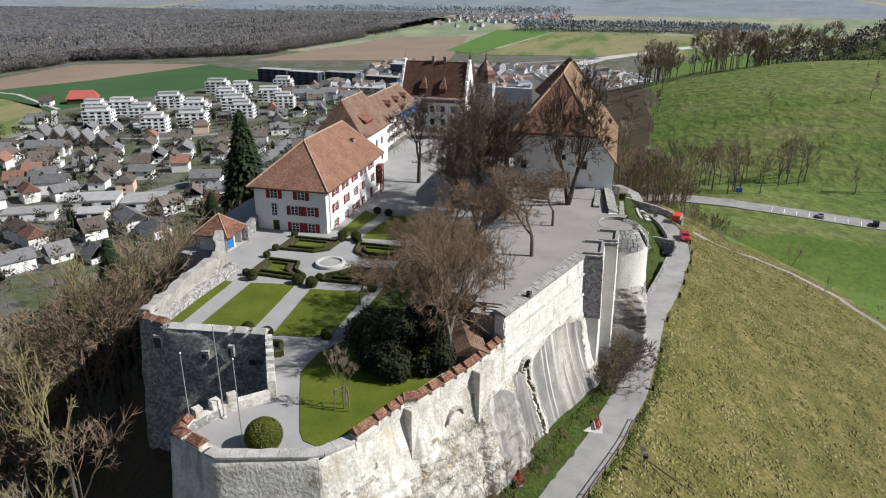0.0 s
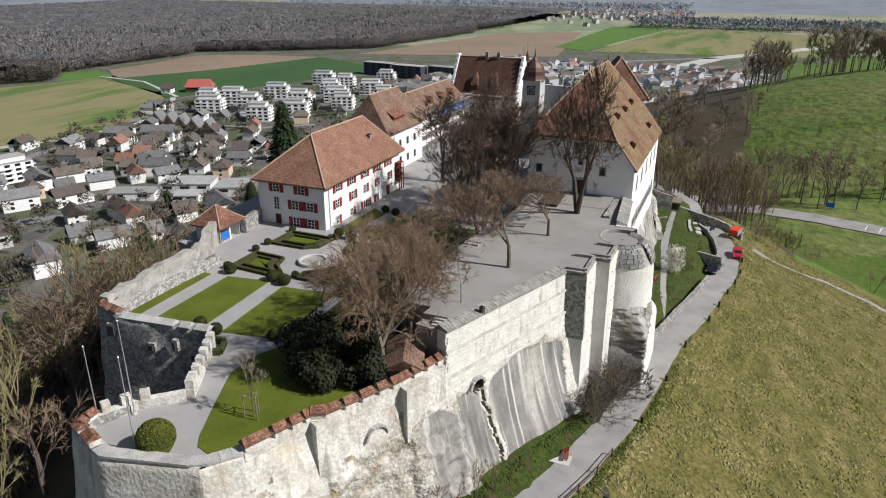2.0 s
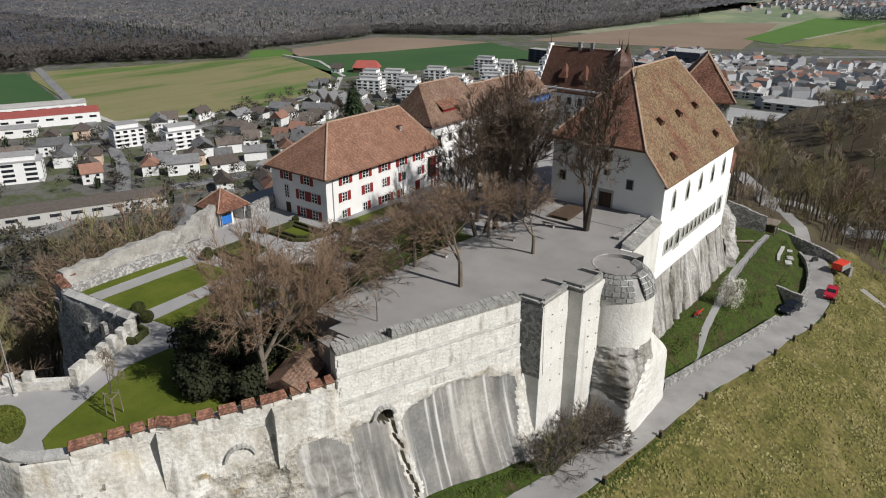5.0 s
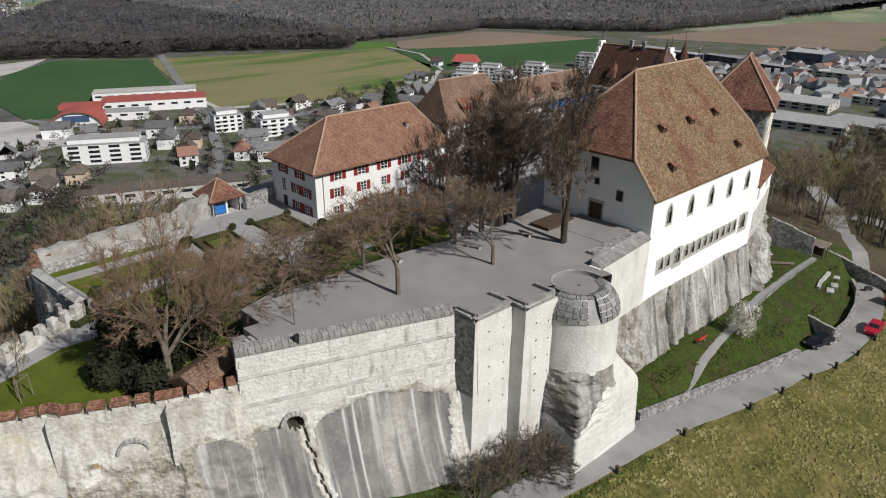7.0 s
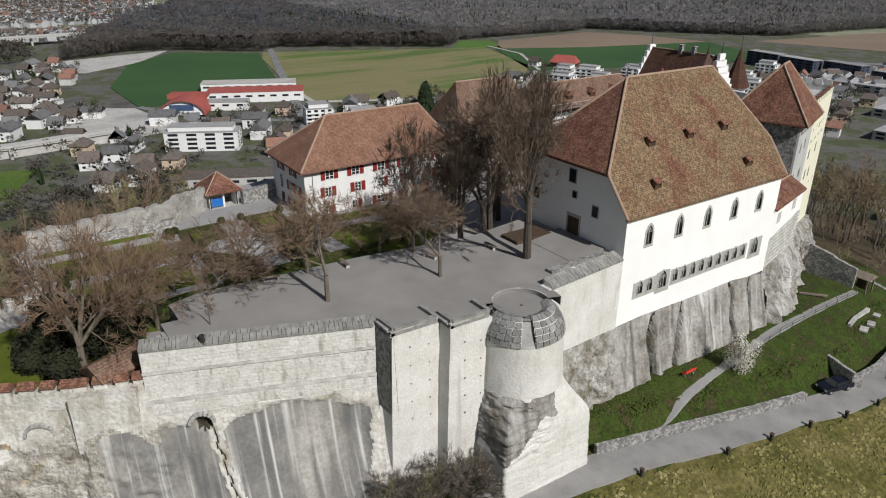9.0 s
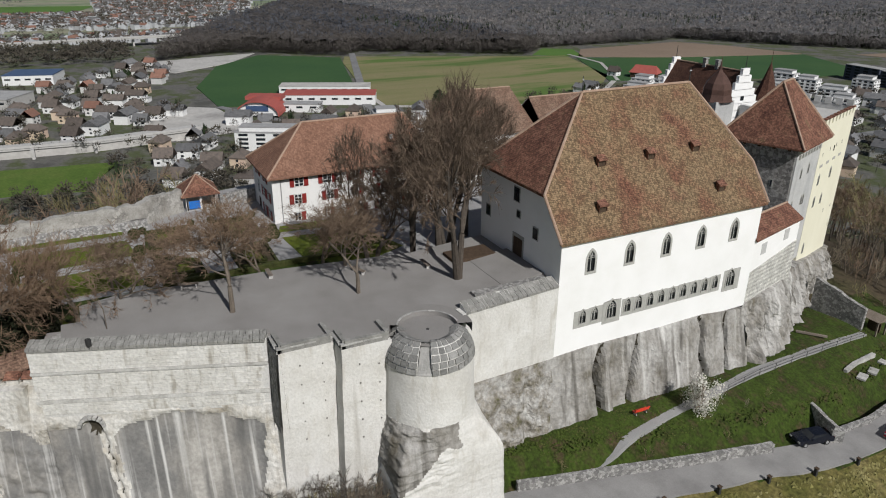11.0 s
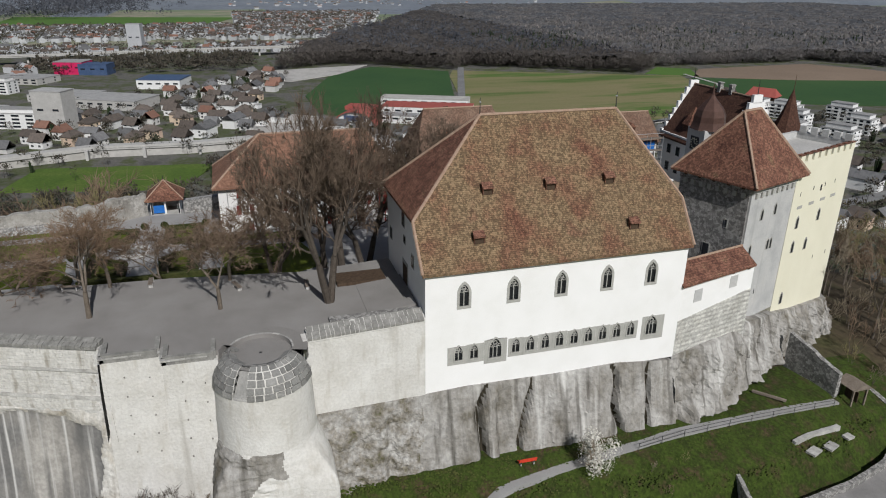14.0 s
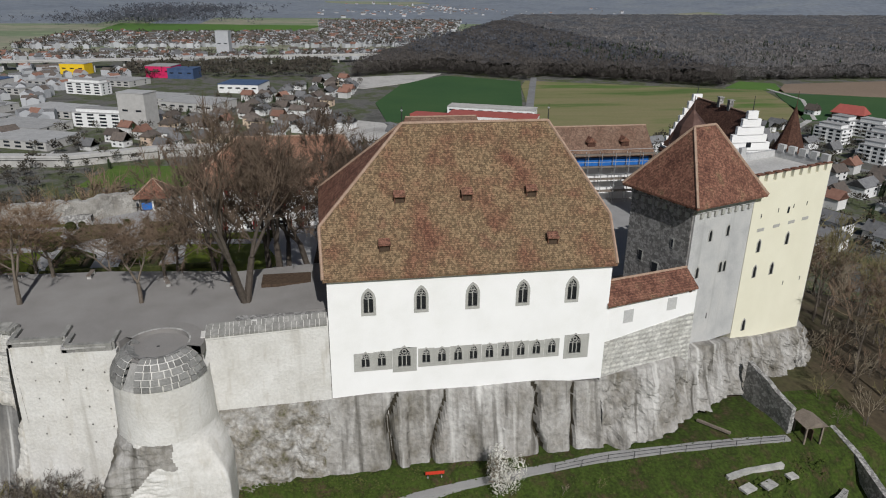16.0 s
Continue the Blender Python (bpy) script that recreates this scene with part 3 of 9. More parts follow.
lane_line = [(lerp_tab(ROAD, y), y) for y in range(22, 164, 3)] + [(10.2, 167), (7.0, 171.5), (3.0, 177), (0.5, 184), (-2.5, 193), (-8, 205), (-18, 220)]
single("road", ribbon(lane_line, 4.1, 0.10, lambda x, y: max(lerp_tab(ROADZ, y), height(x, y))), "road",
       "narrow grey asphalt lane below the castle wall", "road", "structure")
path_line = [(8.3, 97.6), (7.5, 101.2), (7.1, 105), (6.9, 113.4), (6.1, 118.9), (5.4, 127), (4.3, 137.7), (4.0, 148), (3.7, 160)]
single("footpath", ribbon(path_line, 1.25, 0.07, height), "path", "narrow gravel footpath across the grass bank", "path", "structure")

# field track along the lower edge of the meadow
single("field_track", ribbon([(20.5, 160), (24, 158.5), (35, 165.3), (44.9, 168), (55, 166.5), (61.6, 156), (66, 140), (68, 118)], 1.8, 0.1, height), "gravel", "narrow gravel track along the foot of the meadow", "path", "structure")
single("drain_line", ribbon([(4.9, 69.6), (7.4, 68.9), (9.6, 68.3), (13.5, 67.3), (17, 66.0)], 0.22, 0.08, height, 0.1, 0.6), "woodfloor", "dark open drain down the meadow", "drain", "structure")
# car park lane in the saddle
single("valley_road", ribbon([(-15, 246), (15, 241), (40, 236), (62, 229), (85, 222), (125, 205), (180, 190)], 8.5, 0.25, height, step=4), "road",
       "pale asphalt road with marked parking bays", "road", "structure")


# ---- level courts ----
terrace = [(-8.6, 65.05), (-2.7, 81.5), (-0.1, 81.6), (0.0, 86.6), (1.5, 86.8), (1.5, 91.0), (-0.9, 92.2), (-0.9, 96.8), (1.2, 98.0), (1.2, 99.2), (0.3, 109.75), (-14.9, 109.75), (-13.6, 100), (-15.6, 86), (-16.0, 78), (-16.6, 70), (-15.6, 66.6), (-12.2, 66.6), (-12.35, 65.05)]
single("terrace", MB().prism(terrace, -6.0, 0.0), "gravel", "wide gravel terrace behind the bastion wall", "terrace", "structure")
single("terrace_landing", MB().prism([(-9.2, 63.2), (-8.6, 65.05), (-12.35, 65.05), (-12.6, 63.8)], -6.0, -0.66), "gravel", "lower gravel landing at the terrace corner", "terrace", "structure")
tst = thing("terrace_steps", -10.1, 65.05, -0.66, "short flight of grey stone steps at the terrace corner", "steps", "", 0, "structure")
for q in range(3):
    part("step", MB().box(-0.95, 0.95, -0.36 * (3 - q), -0.36 * (2 - q) - 0.004, 0, 0.165 * (q + 1)), "stone", tst)
court = [(-32.6, 41.6), (-28.0, 39.8), (-20.2, 41.7), (-18.3, 44.2), (-10.2, 62.4), (-12.6, 63.8), (-12.2, 66.5), (-17.0, 67.0), (-17.0, 108), (-15.4, 112), (-15.4, 166), (-60, 166), (-60, 92),
         (-57.0, 79), (-51.0, 77.5), (-47.6, 74.5), (-46.8, 72), (-46.4, 57.0), (-33.0, 57.0), (-28.8, 49.2), (-31.6, 45.6)]
single("garden_ground", MB().prism(court, -9.0, G), "path", "pale gravel paths of the formal garden", "garden", "structure")


def lawn(name, loop, lift, label, material="lawn"):
    return single(name, MB().prism(loop, G - 0.05, G + lift), material, label, "lawn", "structure")


lawn("lawn", [(-42.4, 58.6), (-36.2, 59.6), (-36.8, 72.8), (-42.5, 71.9)], 0.06, "rectangular mown lawn beside gravel paths")
lawn("lawn", [(-33.6, 59.9), (-27.4, 61.0), (-27.3, 72.9), (-34.4, 72.0)], 0.06, "rectangular mown lawn partly in tree shade")
lawn("lawn", [(-27.4, 53.8), (-25.4, 49.2), (-23.4, 44.9), (-22.6, 43.8), (-21.3, 43.4), (-20.2, 44.0), (-18.7, 46.6), (-16.2, 52.0), (-13.2, 58.6), (-13.0, 63.0), (-18, 66.5), (-24.0, 63.5), (-27.2, 57.6)], 0.06,
     "curved mown lawn inside the bastion wall")
lawn("lawn", [(-38.8, 91.4), (-36.6, 90.6), (-35.6, 101.2), (-38.4, 103.2)], 0.06, "narrow lawn strip along the house")
lawn("lawn", [(-34.6, 90.6), (-26.0, 91.4), (-22.0, 97), (-25.0, 104), (-33.4, 101.4)], 0.06, "lawn beside the garden path")
lawn("lawn", [(-46.4, 57.6), (-44.7, 58.0), (-44.9, 71.6), (-46.4, 71.8)], 0.07, "planted grass border along the old wall")
lawn("lawn", [(-26.0, 62), (-17.2, 67.2), (-17.2, 100), (-25.5, 100), (-25.8, 74)], 0.05, "grass bank under trees below the terrace", "grass")

# ---- tufted grass on the meadow and banks ----
def tufts(name, n, pick, size, material, label):
    rnd = np.random.RandomState(17)
    v, f = [], []
    for _ in range(n):
        x, y = pick(rnd)
        z = height(x, y) - 0.05
        a = rnd.uniform(0, 2 * math.pi)
        r = size * rnd.uniform(0.5, 1.5)
        q = r * rnd.uniform(0.5, 1.0)
        ca, sa = math.cos(a), math.sin(a)
        k = len(v)
        v += [(x + r * ca, y + r * sa, z), (x - q * sa, y + q * ca, z), (x - r * ca, y - r * sa, z), (x + q * sa, y - q * ca, z),
              (x + rnd.uniform(-.3, .3) * r, y + rnd.uniform(-.3, .3) * r, z + r * rnd.uniform(0.45, 0.9))]
        f += [(k, k + 1, k + 4), (k + 1, k + 2, k + 4), (k + 2, k + 3, k + 4), (k + 3, k, k + 4)]
    me = bpy.data.meshes.new(name)
    me.from_pydata(v, [], f)
    me.materials.append(M[material])
    tagged(new(name, me), label, "grass", "", "stuff")


M["tuft"] = mat("dry_grass_tufts", [(0.115, 0.118, 0.030), (0.185, 0.168, 0.060), (0.29, 0.255, 0.12)], 0.2, 2, 0.97, 0.0, spread=0.2, vary=0.35, island=True)
M["tuft_green"] = mat("green_grass_tufts", [(0.034, 0.050, 0.009), (0.052, 0.074, 0.012), (0.080, 0.080, 0.026)], 0.3, 2, 0.97, 0.0, spread=0.2, vary=0.3, island=True)


def pick_meadow(r):
    for _ in range(6):
        y = r.uniform(25, 172)
        x = lerp_tab(ROAD, min(y, 163)) + 2.8 + abs(r.normal(0, 24))
        if hn(x * 0.7, y * 1.5, 2.0, 0.5) + 0.5 * hn(x, y, 8.0, 0.13) > r.uniform(-0.25, 0.35):
            break
    return x, y


def pick_bank(r):
    y = r.uniform(100.5, 163)
    x0, x1 = 3.0, lerp_tab(ROAD, y) - 3.4
    return r.uniform(x0, x1), y


def pick_foot(r):
    y = r.uniform(45, 98)
    x0, x1 = lerp_tab(FOOTX, y) + 0.3, lerp_tab(ROAD, y) - 2.3
    return (r.uniform(x0, max(x0 + 0.1, x1)), y) if r.uniform() < 0.6 else (lerp_tab(ROAD, y) + 2.4 + r.uniform(0, 1.2), y)


tufts("meadow_grass", 28000, pick_meadow, 0.27, "tuft", "tufted dry grass on the sloping meadow")
tufts("bank_grass", 5000, pick_bank, 0.14, "tuft_green", "rough spring grass on the bank")
tufts("verge_grass", 5000, pick_foot, 0.18, "tuft_green", "rough grass along the lane verge")
# ---- bastion, curtain walls, cliffs ----
BAST = [(-8.9, 62.4), (-1.9, 80.9)]


def on_bast(s, out=0.0):
    (ax, ay), (bx, by) = BAST
    L_ = math.hypot(bx - ax, by - ay)
    ux, uy = (bx - ax) / L_, (by - ay) / L_
    return ax + ux * s + uy * out, ay + uy * s - ux * out


BL = math.hypot(BAST[1][0] - BAST[0][0], BAST[1][1] - BAST[0][1])


def band(z0, z1, out0, out1, s0=0.0, s1=BL):
    a, b, c, d = on_bast(s0, out0), on_bast(s1, out0), on_bast(s0, out1), on_bast(s1, out1)
    i0, i1 = on_bast(s0, -1.0), on_bast(s1, -1.0)
    return MB().add([(*a, z0), (*b, z0), (*d, z1), (*c, z1), (*i0, z0), (*i1, z0), (*i1, z1), (*i0, z1)],
                    [(0, 1, 2, 3), (3, 2, 6, 7), (4, 5, 1, 0), (0, 3, 7, 4), (1, 5, 6, 2)])


bastion = thing("bastion_wall", *on_bast(0), -6.2, "pale ashlar bastion wall with moulded string courses", "castle wall", "", 0, "structure")
bo = Vector((*on_bast(0), -6.2))


def shifted(mb, o):
    mb.v = [(x - o.x, y - o.y, z - o.z) for x, y, z in mb.v]
    return mb


part("upper_face", shifted(band(-2.35, -0.15, 0.10, 0.02), bo), "ashlar", bastion)
part("lower_face", shifted(band(-5.2, -2.2, 0.22, 0.10), bo), "ashlar", bastion)
part("base_course", shifted(band(-6.6, -5.0, 0.42, 0.34), bo), "ashlar", bastion)
part("string_course", shifted(band(-2.42, -2.20, 0.34, 0.30), bo), "moulding", bastion)
part("string_course", shifted(band(-5.20, -4.92, 0.50, 0.44), bo), "moulding", bastion)
random.seed(4)
for o_in, o_out, z_in, z_out in ((-0.36, 0.24, 0.27, 0.10), (-1.0, -0.38, 0.40, 0.28)):
    cs = 0.0
    while cs < BL - 0.2:
        w = min(random.uniform(0.28, 0.62), BL - cs)
        m = MB()
        a, b, c, d = on_bast(cs + 0.02, o_out), on_bast(cs + w - 0.02, o_out), on_bast(cs + w - 0.02, o_in), on_bast(cs + 0.02, o_in)
        h = random.uniform(-0.03, 0.03)
        m.prism([a, b, c, d], -0.2, [z_out + h, z_out + h, z_in + h, z_in + h])
        part("coping_stone", shifted(m, bo), "coping_dark", bastion)
        cs += w

# coursed ashlar blocks on the bastion's faces, a little uneven
BLOCKS = [MB().box(0, w, -0.09, 0.05, 0, 0.335).mesh("block", "ashlar_block") for w in (0.62, 0.86, 1.06, 1.32)]
BW = (0.62, 0.86, 1.06, 1.32)
bang = math.degrees(math.atan2(BAST[1][1] - BAST[0][1], BAST[1][0] - BAST[0][0]))
rb = random.Random(14)
for zb, nc, o0, o1 in ((-2.18, 5, 0.095, 0.035), (-4.90, 7, 0.215, 0.115), (-6.30, 3, 0.40, 0.36)):
    for c in range(nc):
        s_ = rb.uniform(0.0, 0.3)
        while s_ < BL - 1.35:
            k = rb.randrange(4)
            ex, ey = on_bast(s_, o0 + (o1 - o0) * c / max(1, nc - 1) + rb.uniform(-0.018, 0.022))
            blk = new("block", BLOCKS[k])
            blk.parent = bastion
            blk.matrix_basis = pose(ex - bo.x, ey - bo.y, zb + c * 0.36 - bo.z, 0, 0, bang)
            s_ += BW[k] + 0.014

# cliff under the bastion: a pale ragged apron round two smoothed grey panels, split by a crack
top = [(*on_bast(q, 0.38), -6.35) for q in (-0.6, BL * 0.3, BL * 0.6, BL + 0.3)]
foot = [(-5.4, 62.6, -18.6), (-2.7, 70.2, -18.6), (0.2, 76.2, -18.6), (2.4, 81.6, -18.6)]
bc = face_sheet(top, foot, 0.2, 0.12, 0.0, 2.0, -0.4, coarse=0.35)
bux, buy = (BAST[1][0] - BAST[0][0]) / BL, (BAST[1][1] - BAST[0][1]) / BL
kind_at = []
for q in range(bc.grid):
    x, y, z = bc.v[q]
    s = (x - BAST[0][0]) * bux + (y - BAST[0][1]) * buy
    wob = 0.45 * hn(s, z, 1.0, 0.55) + 0.2 * hn(s, z, 4.0, 1.9)
    crack = 4.6 + 0.20 * (-7.0 - z) + 0.45 * hn(0.0, z, 7.0, 0.6) + 0.15 * hn(0.0, z, 3.0, 2.3)
    right = min(-9.9 + 3.3 * math.sqrt(max(0.0, 1 - ((s - 12.4) / 7.6) ** 2)) - z, 19.2 - s) + wob
    right = min(right, s - crack - 0.3)
    left = min(-8.2 + 0.9 * math.sin(s * 0.6) + 1.6 * wob - z, crack - 0.12 - s)
    rec = smooth01(max(right, left) / 0.7)
    o = -0.22 * rec + (1 - rec) * 0.15 * noise.fractal(Vector((s, z * 1.6, 2.0)) * 0.55, 0.8, 2.1, 5)
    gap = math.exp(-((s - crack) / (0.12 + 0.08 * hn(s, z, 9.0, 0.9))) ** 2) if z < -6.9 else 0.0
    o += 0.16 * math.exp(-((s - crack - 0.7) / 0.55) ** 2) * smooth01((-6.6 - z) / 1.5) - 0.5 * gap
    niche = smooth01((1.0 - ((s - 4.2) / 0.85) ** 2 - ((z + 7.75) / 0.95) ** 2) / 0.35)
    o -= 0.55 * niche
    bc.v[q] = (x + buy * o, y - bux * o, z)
    # crack and niche faces get the dark cleft colour, shade of the recess included
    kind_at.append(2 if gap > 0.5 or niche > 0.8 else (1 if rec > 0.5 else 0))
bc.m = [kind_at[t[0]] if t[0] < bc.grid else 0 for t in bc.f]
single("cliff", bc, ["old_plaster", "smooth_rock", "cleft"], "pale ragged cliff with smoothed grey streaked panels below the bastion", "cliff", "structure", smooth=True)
ar = thing("niche_arch", *on_bast(4.2, 0.55), -7.7, "small arch of rough stones over a niche in the cliff", "arch", "", bang, "structure")
for q in range(9):
    t0, t1 = math.pi * (q + 0.08) / 9, math.pi * (q + 0.92) / 9
    part("arch_stone", MB().add([(r * 1.0 * math.cos(t), yy, r * 0.95 * math.sin(t)) for yy in (-0.28, 0.5) for r, t in ((0.9, t0), (1.2, t0), (1.2, t1), (0.9, t1))],
                                [(0, 1, 2, 3), (7, 6, 5, 4), (0, 4, 5, 1), (1, 5, 6, 2), (2, 6, 7, 3), (3, 7, 4, 0)]), "stone", ar)


def shell(name, loop, z0, z1, material, label, batter=0.0, category="castle wall", amp=0.07, step=0.9):
    """A tower or buttress: plan loop with uneven faces, leaning outwards at the foot."""
    n = len(loop)
    cx, cy = sum(p[0] for p in loop) / n, sum(p[1] for p in loop) / n
    pts = []
    for i in range(n):
        a, b = loop[i], loop[(i + 1) % n]
        k = max(1, int(math.hypot(b[0] - a[0], b[1] - a[1]) / step))
        pts += [(a[0] + (b[0] - a[0]) * j / k, a[1] + (b[1] - a[1]) * j / k) for j in range(k)]
    rows = max(2, int((z1 - z0) / step))
    mb = MB()
    v = []
    for r in range(rows + 1):
        z = z0 + (z1 - z0) * r / rows
        for x, y in pts:
            dx, dy = x - cx, y - cy
            ll = math.hypot(dx, dy)
            o = batter * (z1 - z) + amp * hn(x, y, z, 0.7)
            v.append((x + dx / ll * o, y + dy / ll * o, z))
    m = len(pts)
    f = [(r * m + i, r * m + (i + 1) % m, (r + 1) * m + (i + 1) % m, (r + 1) * m + i) for r in range(rows) for i in range(m)]
    f += [tuple(rows * m + i for i in range(m)), tuple(range(m - 1, -1, -1))]
    mb.add(v, f)
    return single(name, mb, material, label, category, "structure")


shell("buttress", [(-2.4, 81.1), (0.45, 81.3), (0.6, 86.2), (-2.4, 86.2)], -18.6, -0.45, "clean_plaster", "tall plastered buttress with dark masonry flank", 0.035)
shell("buttress", [(-0.6, 86.2), (2.15, 86.35), (2.35, 90.9), (-0.6, 90.9)], -18.6, -0.45, "clean_plaster", "tall plastered buttress beside the round tower", 0.03)
for y0, y1, x1 in ((81.2, 86.2, 0.62), (86.3, 90.6, 2.38)):
    par = thing("parapet", x1 - 0.35, y0, -0.45, "low stone parapet with flat coping slabs", "parapet", "parapets", 0, "structure")
    part("parapet_wall", MB().box(-0.3, 0.1, 0.1, y1 - y0, 0, 0.35), "rubble", par)
    part("parapet_wall", MB().box(-2.4, 0.1, 0.0, 0.45, 0, 0.35), "rubble", par)
    yy = y0
    while yy < y1 - 0.3:
        w = min(random.uniform(0.8, 1.3), y1 - yy)
        part("coping_stone", MB().box(-0.4, 0.2, yy - y0 + 0.02, yy - y0 + w - 0.02, 0.35, 0.5), "stone", par)
        yy += w
    for k in range(3):
        part("coping_stone", MB().box(-2.4 + k * 0.75, -1.7 + k * 0.75, -0.1, 0.55, 0.35, 0.5), "stone", par)
# dark masonry flank of the first buttress
single("buttress_flank", face_sheet([(-2.6, 80.98, -0.45), (0.5, 81.16, -0.45)], [(-2.6, 80.75, -8.3), (0.75, 80.85, -8.3)], 0.5, 0.1, back=0.3), "rubble",
       "dark grey rubble masonry flank of a buttress", "castle wall", "structure")

# no holes are cut: dark blocks on the face paint the shade inside them
for bx, by, z0 in ((0.53, 83.0, -2.0), (0.55, 85.0, -2.3), (2.27, 87.8, -2.2), (2.3, 89.6, -2.6)):
    ph = thing("putlog_hole", bx, by, z0, "row of small square blocks painted as shaded holes in the plaster", "holes", "putlog holes", 0, "structure")
    for q in range(5):
        part("hole", MB().box(0.03 + q * 0.062, 0.10 + q * 0.062, 0, 0.11, -q * 1.9, -q * 1.9 + 0.13), "putlog", ph)

# low walls round the hollow tops of the two buttresses
for ring in ([(-2.0, 81.55), (0.2, 81.65), (0.3, 85.95), (-2.0, 85.9)], [(-0.25, 86.65), (1.9, 86.7), (2.05, 90.6), (-0.25, 90.6)]):
    hp = thing("buttress_parapet", ring[0][0], ring[0][1], -0.46, "low stone parapet round the hollow top of a buttress", "parapet", "buttress parapets", 0, "structure")
    ox, oy = ring[0]
    for (ax, ay), (bx, by), hh in zip(ring[:3], ring[1:], (0.8, 0.75, 0.8)):
        d = math.hypot(bx - ax, by - ay)
        ux, uy = (bx - ax) / d * 0.2, (by - ay) / d * 0.2
        part("parapet_stone", MB().prism([(ax - ox + uy, ay - oy - ux), (bx - ox + uy, by - oy - ux), (bx - ox - uy, by - oy + ux), (ax - ox - uy, ay - oy + ux)], 0, hh + 0.004 * ax), "coping_dark", hp)

# round tower
TC = (2.2, 94.5)
rt = thing("round_tower", TC[0], TC[1], -7.6, "squat round plastered tower with a stone-capped rim", "tower", "", 0, "structure")
m = MB()
prof = []
body = []
for r in range(14):
    z = -2.5 - 5.5 * r / 13
    body.append((4.1 + 0.04 * (-z), z + 7.6))
m.lathe(0, 0, body[::-1], 56)
m.v = [(x * (1 + 0.012 * hn(x, y, z, 0.8)), y * (1 + 0.012 * hn(x, y, z, 0.8)), z) for x, y, z in m.v]
part("tower_wall", m, "clean_plaster", rt, "", True)
BED = [(4.2, 5.05), (4.06, 5.76), (3.72, 6.5), (3.26, 7.07), (2.66, 7.42), (2.6, 7.1)]
RIM = ((-120, -108), (-95, -38), (-21, 76))
for a0, a1 in RIM:
    part("rim_bed", MB().lathe(0, 0, BED, max(3, int((a1 - a0) / 5)), a0=radians(a0), a1=radians(a1)), "clean_plaster", rt, "pale mortar bed of the rim")
for a0, a1 in ((-108, -95), (-38, -21)):
    part("loophole_sill", MB().lathe(0, 0, [(4.26, 4.98), (3.9, 5.5), (3.0, 6.95), (2.6, 7.1)], 4, a0=radians(a0), a1=radians(a1)), "stone", rt, "pale sloping loophole sill")
part("tower_floor", MB().lathe(0, 0, [(3.0, 7.18), (0.01, 7.22)], 32), "gravel", rt)
# conical rim of big stones, open at the back and with two loopholes
random.seed(11)
rings = [(4.34, -2.6, 4.25, -2.07), (4.24, -2.01, 4.05, -1.49), (4.03, -1.43, 3.71, -0.93), (3.68, -0.87, 3.27, -0.45), (3.23, -0.40, 2.60, -0.06)]
for ri, (r0, z0, r1, z1) in enumerate(rings):
    for a0, a1 in RIM:
        n_st = max(1, round((a1 - a0) / random.uniform(10.5, 13.0)))
        cuts = [radians(a0 + (a1 - a0) * (q + (random.uniform(-0.22, 0.22) if 0 < q < n_st else 0)) / n_st) for q in range(n_st + 1)]
        for a, b in zip(cuts, cuts[1:]):
            g = 0.016
            mb = MB()
            c0, s0, c1, s1 = math.cos(a + g), math.sin(a + g), math.cos(b - g), math.sin(b - g)
            j = random.uniform(-0.01, 0.035)
            mb.add([(r0 * c0 + j * c0, r0 * s0 + j * s0, z0 + 7.6 + 0.02), (r0 * c1 + j * c1, r0 * s1 + j * s1, z0 + 7.6 + 0.02), (r1 * c1 + j * c1, r1 * s1 + j * s1, z1 + 7.58), (r1 * c0 + j * c0, r1 * s0 + j * s0, z1 + 7.58),
                    ((r0 - .6) * c0, (r0 - .6) * s0, z0 + 7.6), ((r0 - .6) * c1, (r0 - .6) * s1, z0 + 7.6), ((r1 - .6) * c1, (r1 - .6) * s1, z1 + 7.3), ((r1 - .6) * c0, (r1 - .6) * s0, z1 + 7.3)],
                   [(0, 1, 2, 3), (3, 2, 6, 7), (0, 3, 7, 4), (1, 5, 6, 2), (4, 5, 1, 0), (4, 7, 6, 5)])
            part("rim_stone", mb, "rim", rt)
part("inner_wall", MB().lathe(0, 0, [(2.62, 7.0), (2.62, 7.5), (2.8, 7.5)], 40, a0=radians(-118), a1=radians(74)), "rubble", rt)
part("ledge", MB().lathe(0, 0, [(2.72, 7.0), (2.72, 7.61), (3.05, 7.615), (4.1, 7.61), (4.1, 6.6)], 40, a0=radians(72), a1=radians(244)), "gravel", rt, "worn ledge round the tower floor")
for k in range(11):
    a = radians(80 + k * 15)
    part("kerb", MB().lathe(0, 0, [(2.70, 7.60), (2.70, 7.66), (2.86, 7.66), (2.86, 7.60)], 5, a0=a, a1=a + radians(14)), "stone", rt)
part("drain", MB().lathe(0, 0, [(0.16, 7.225), (0.01, 7.235)], 10), "iron", rt)

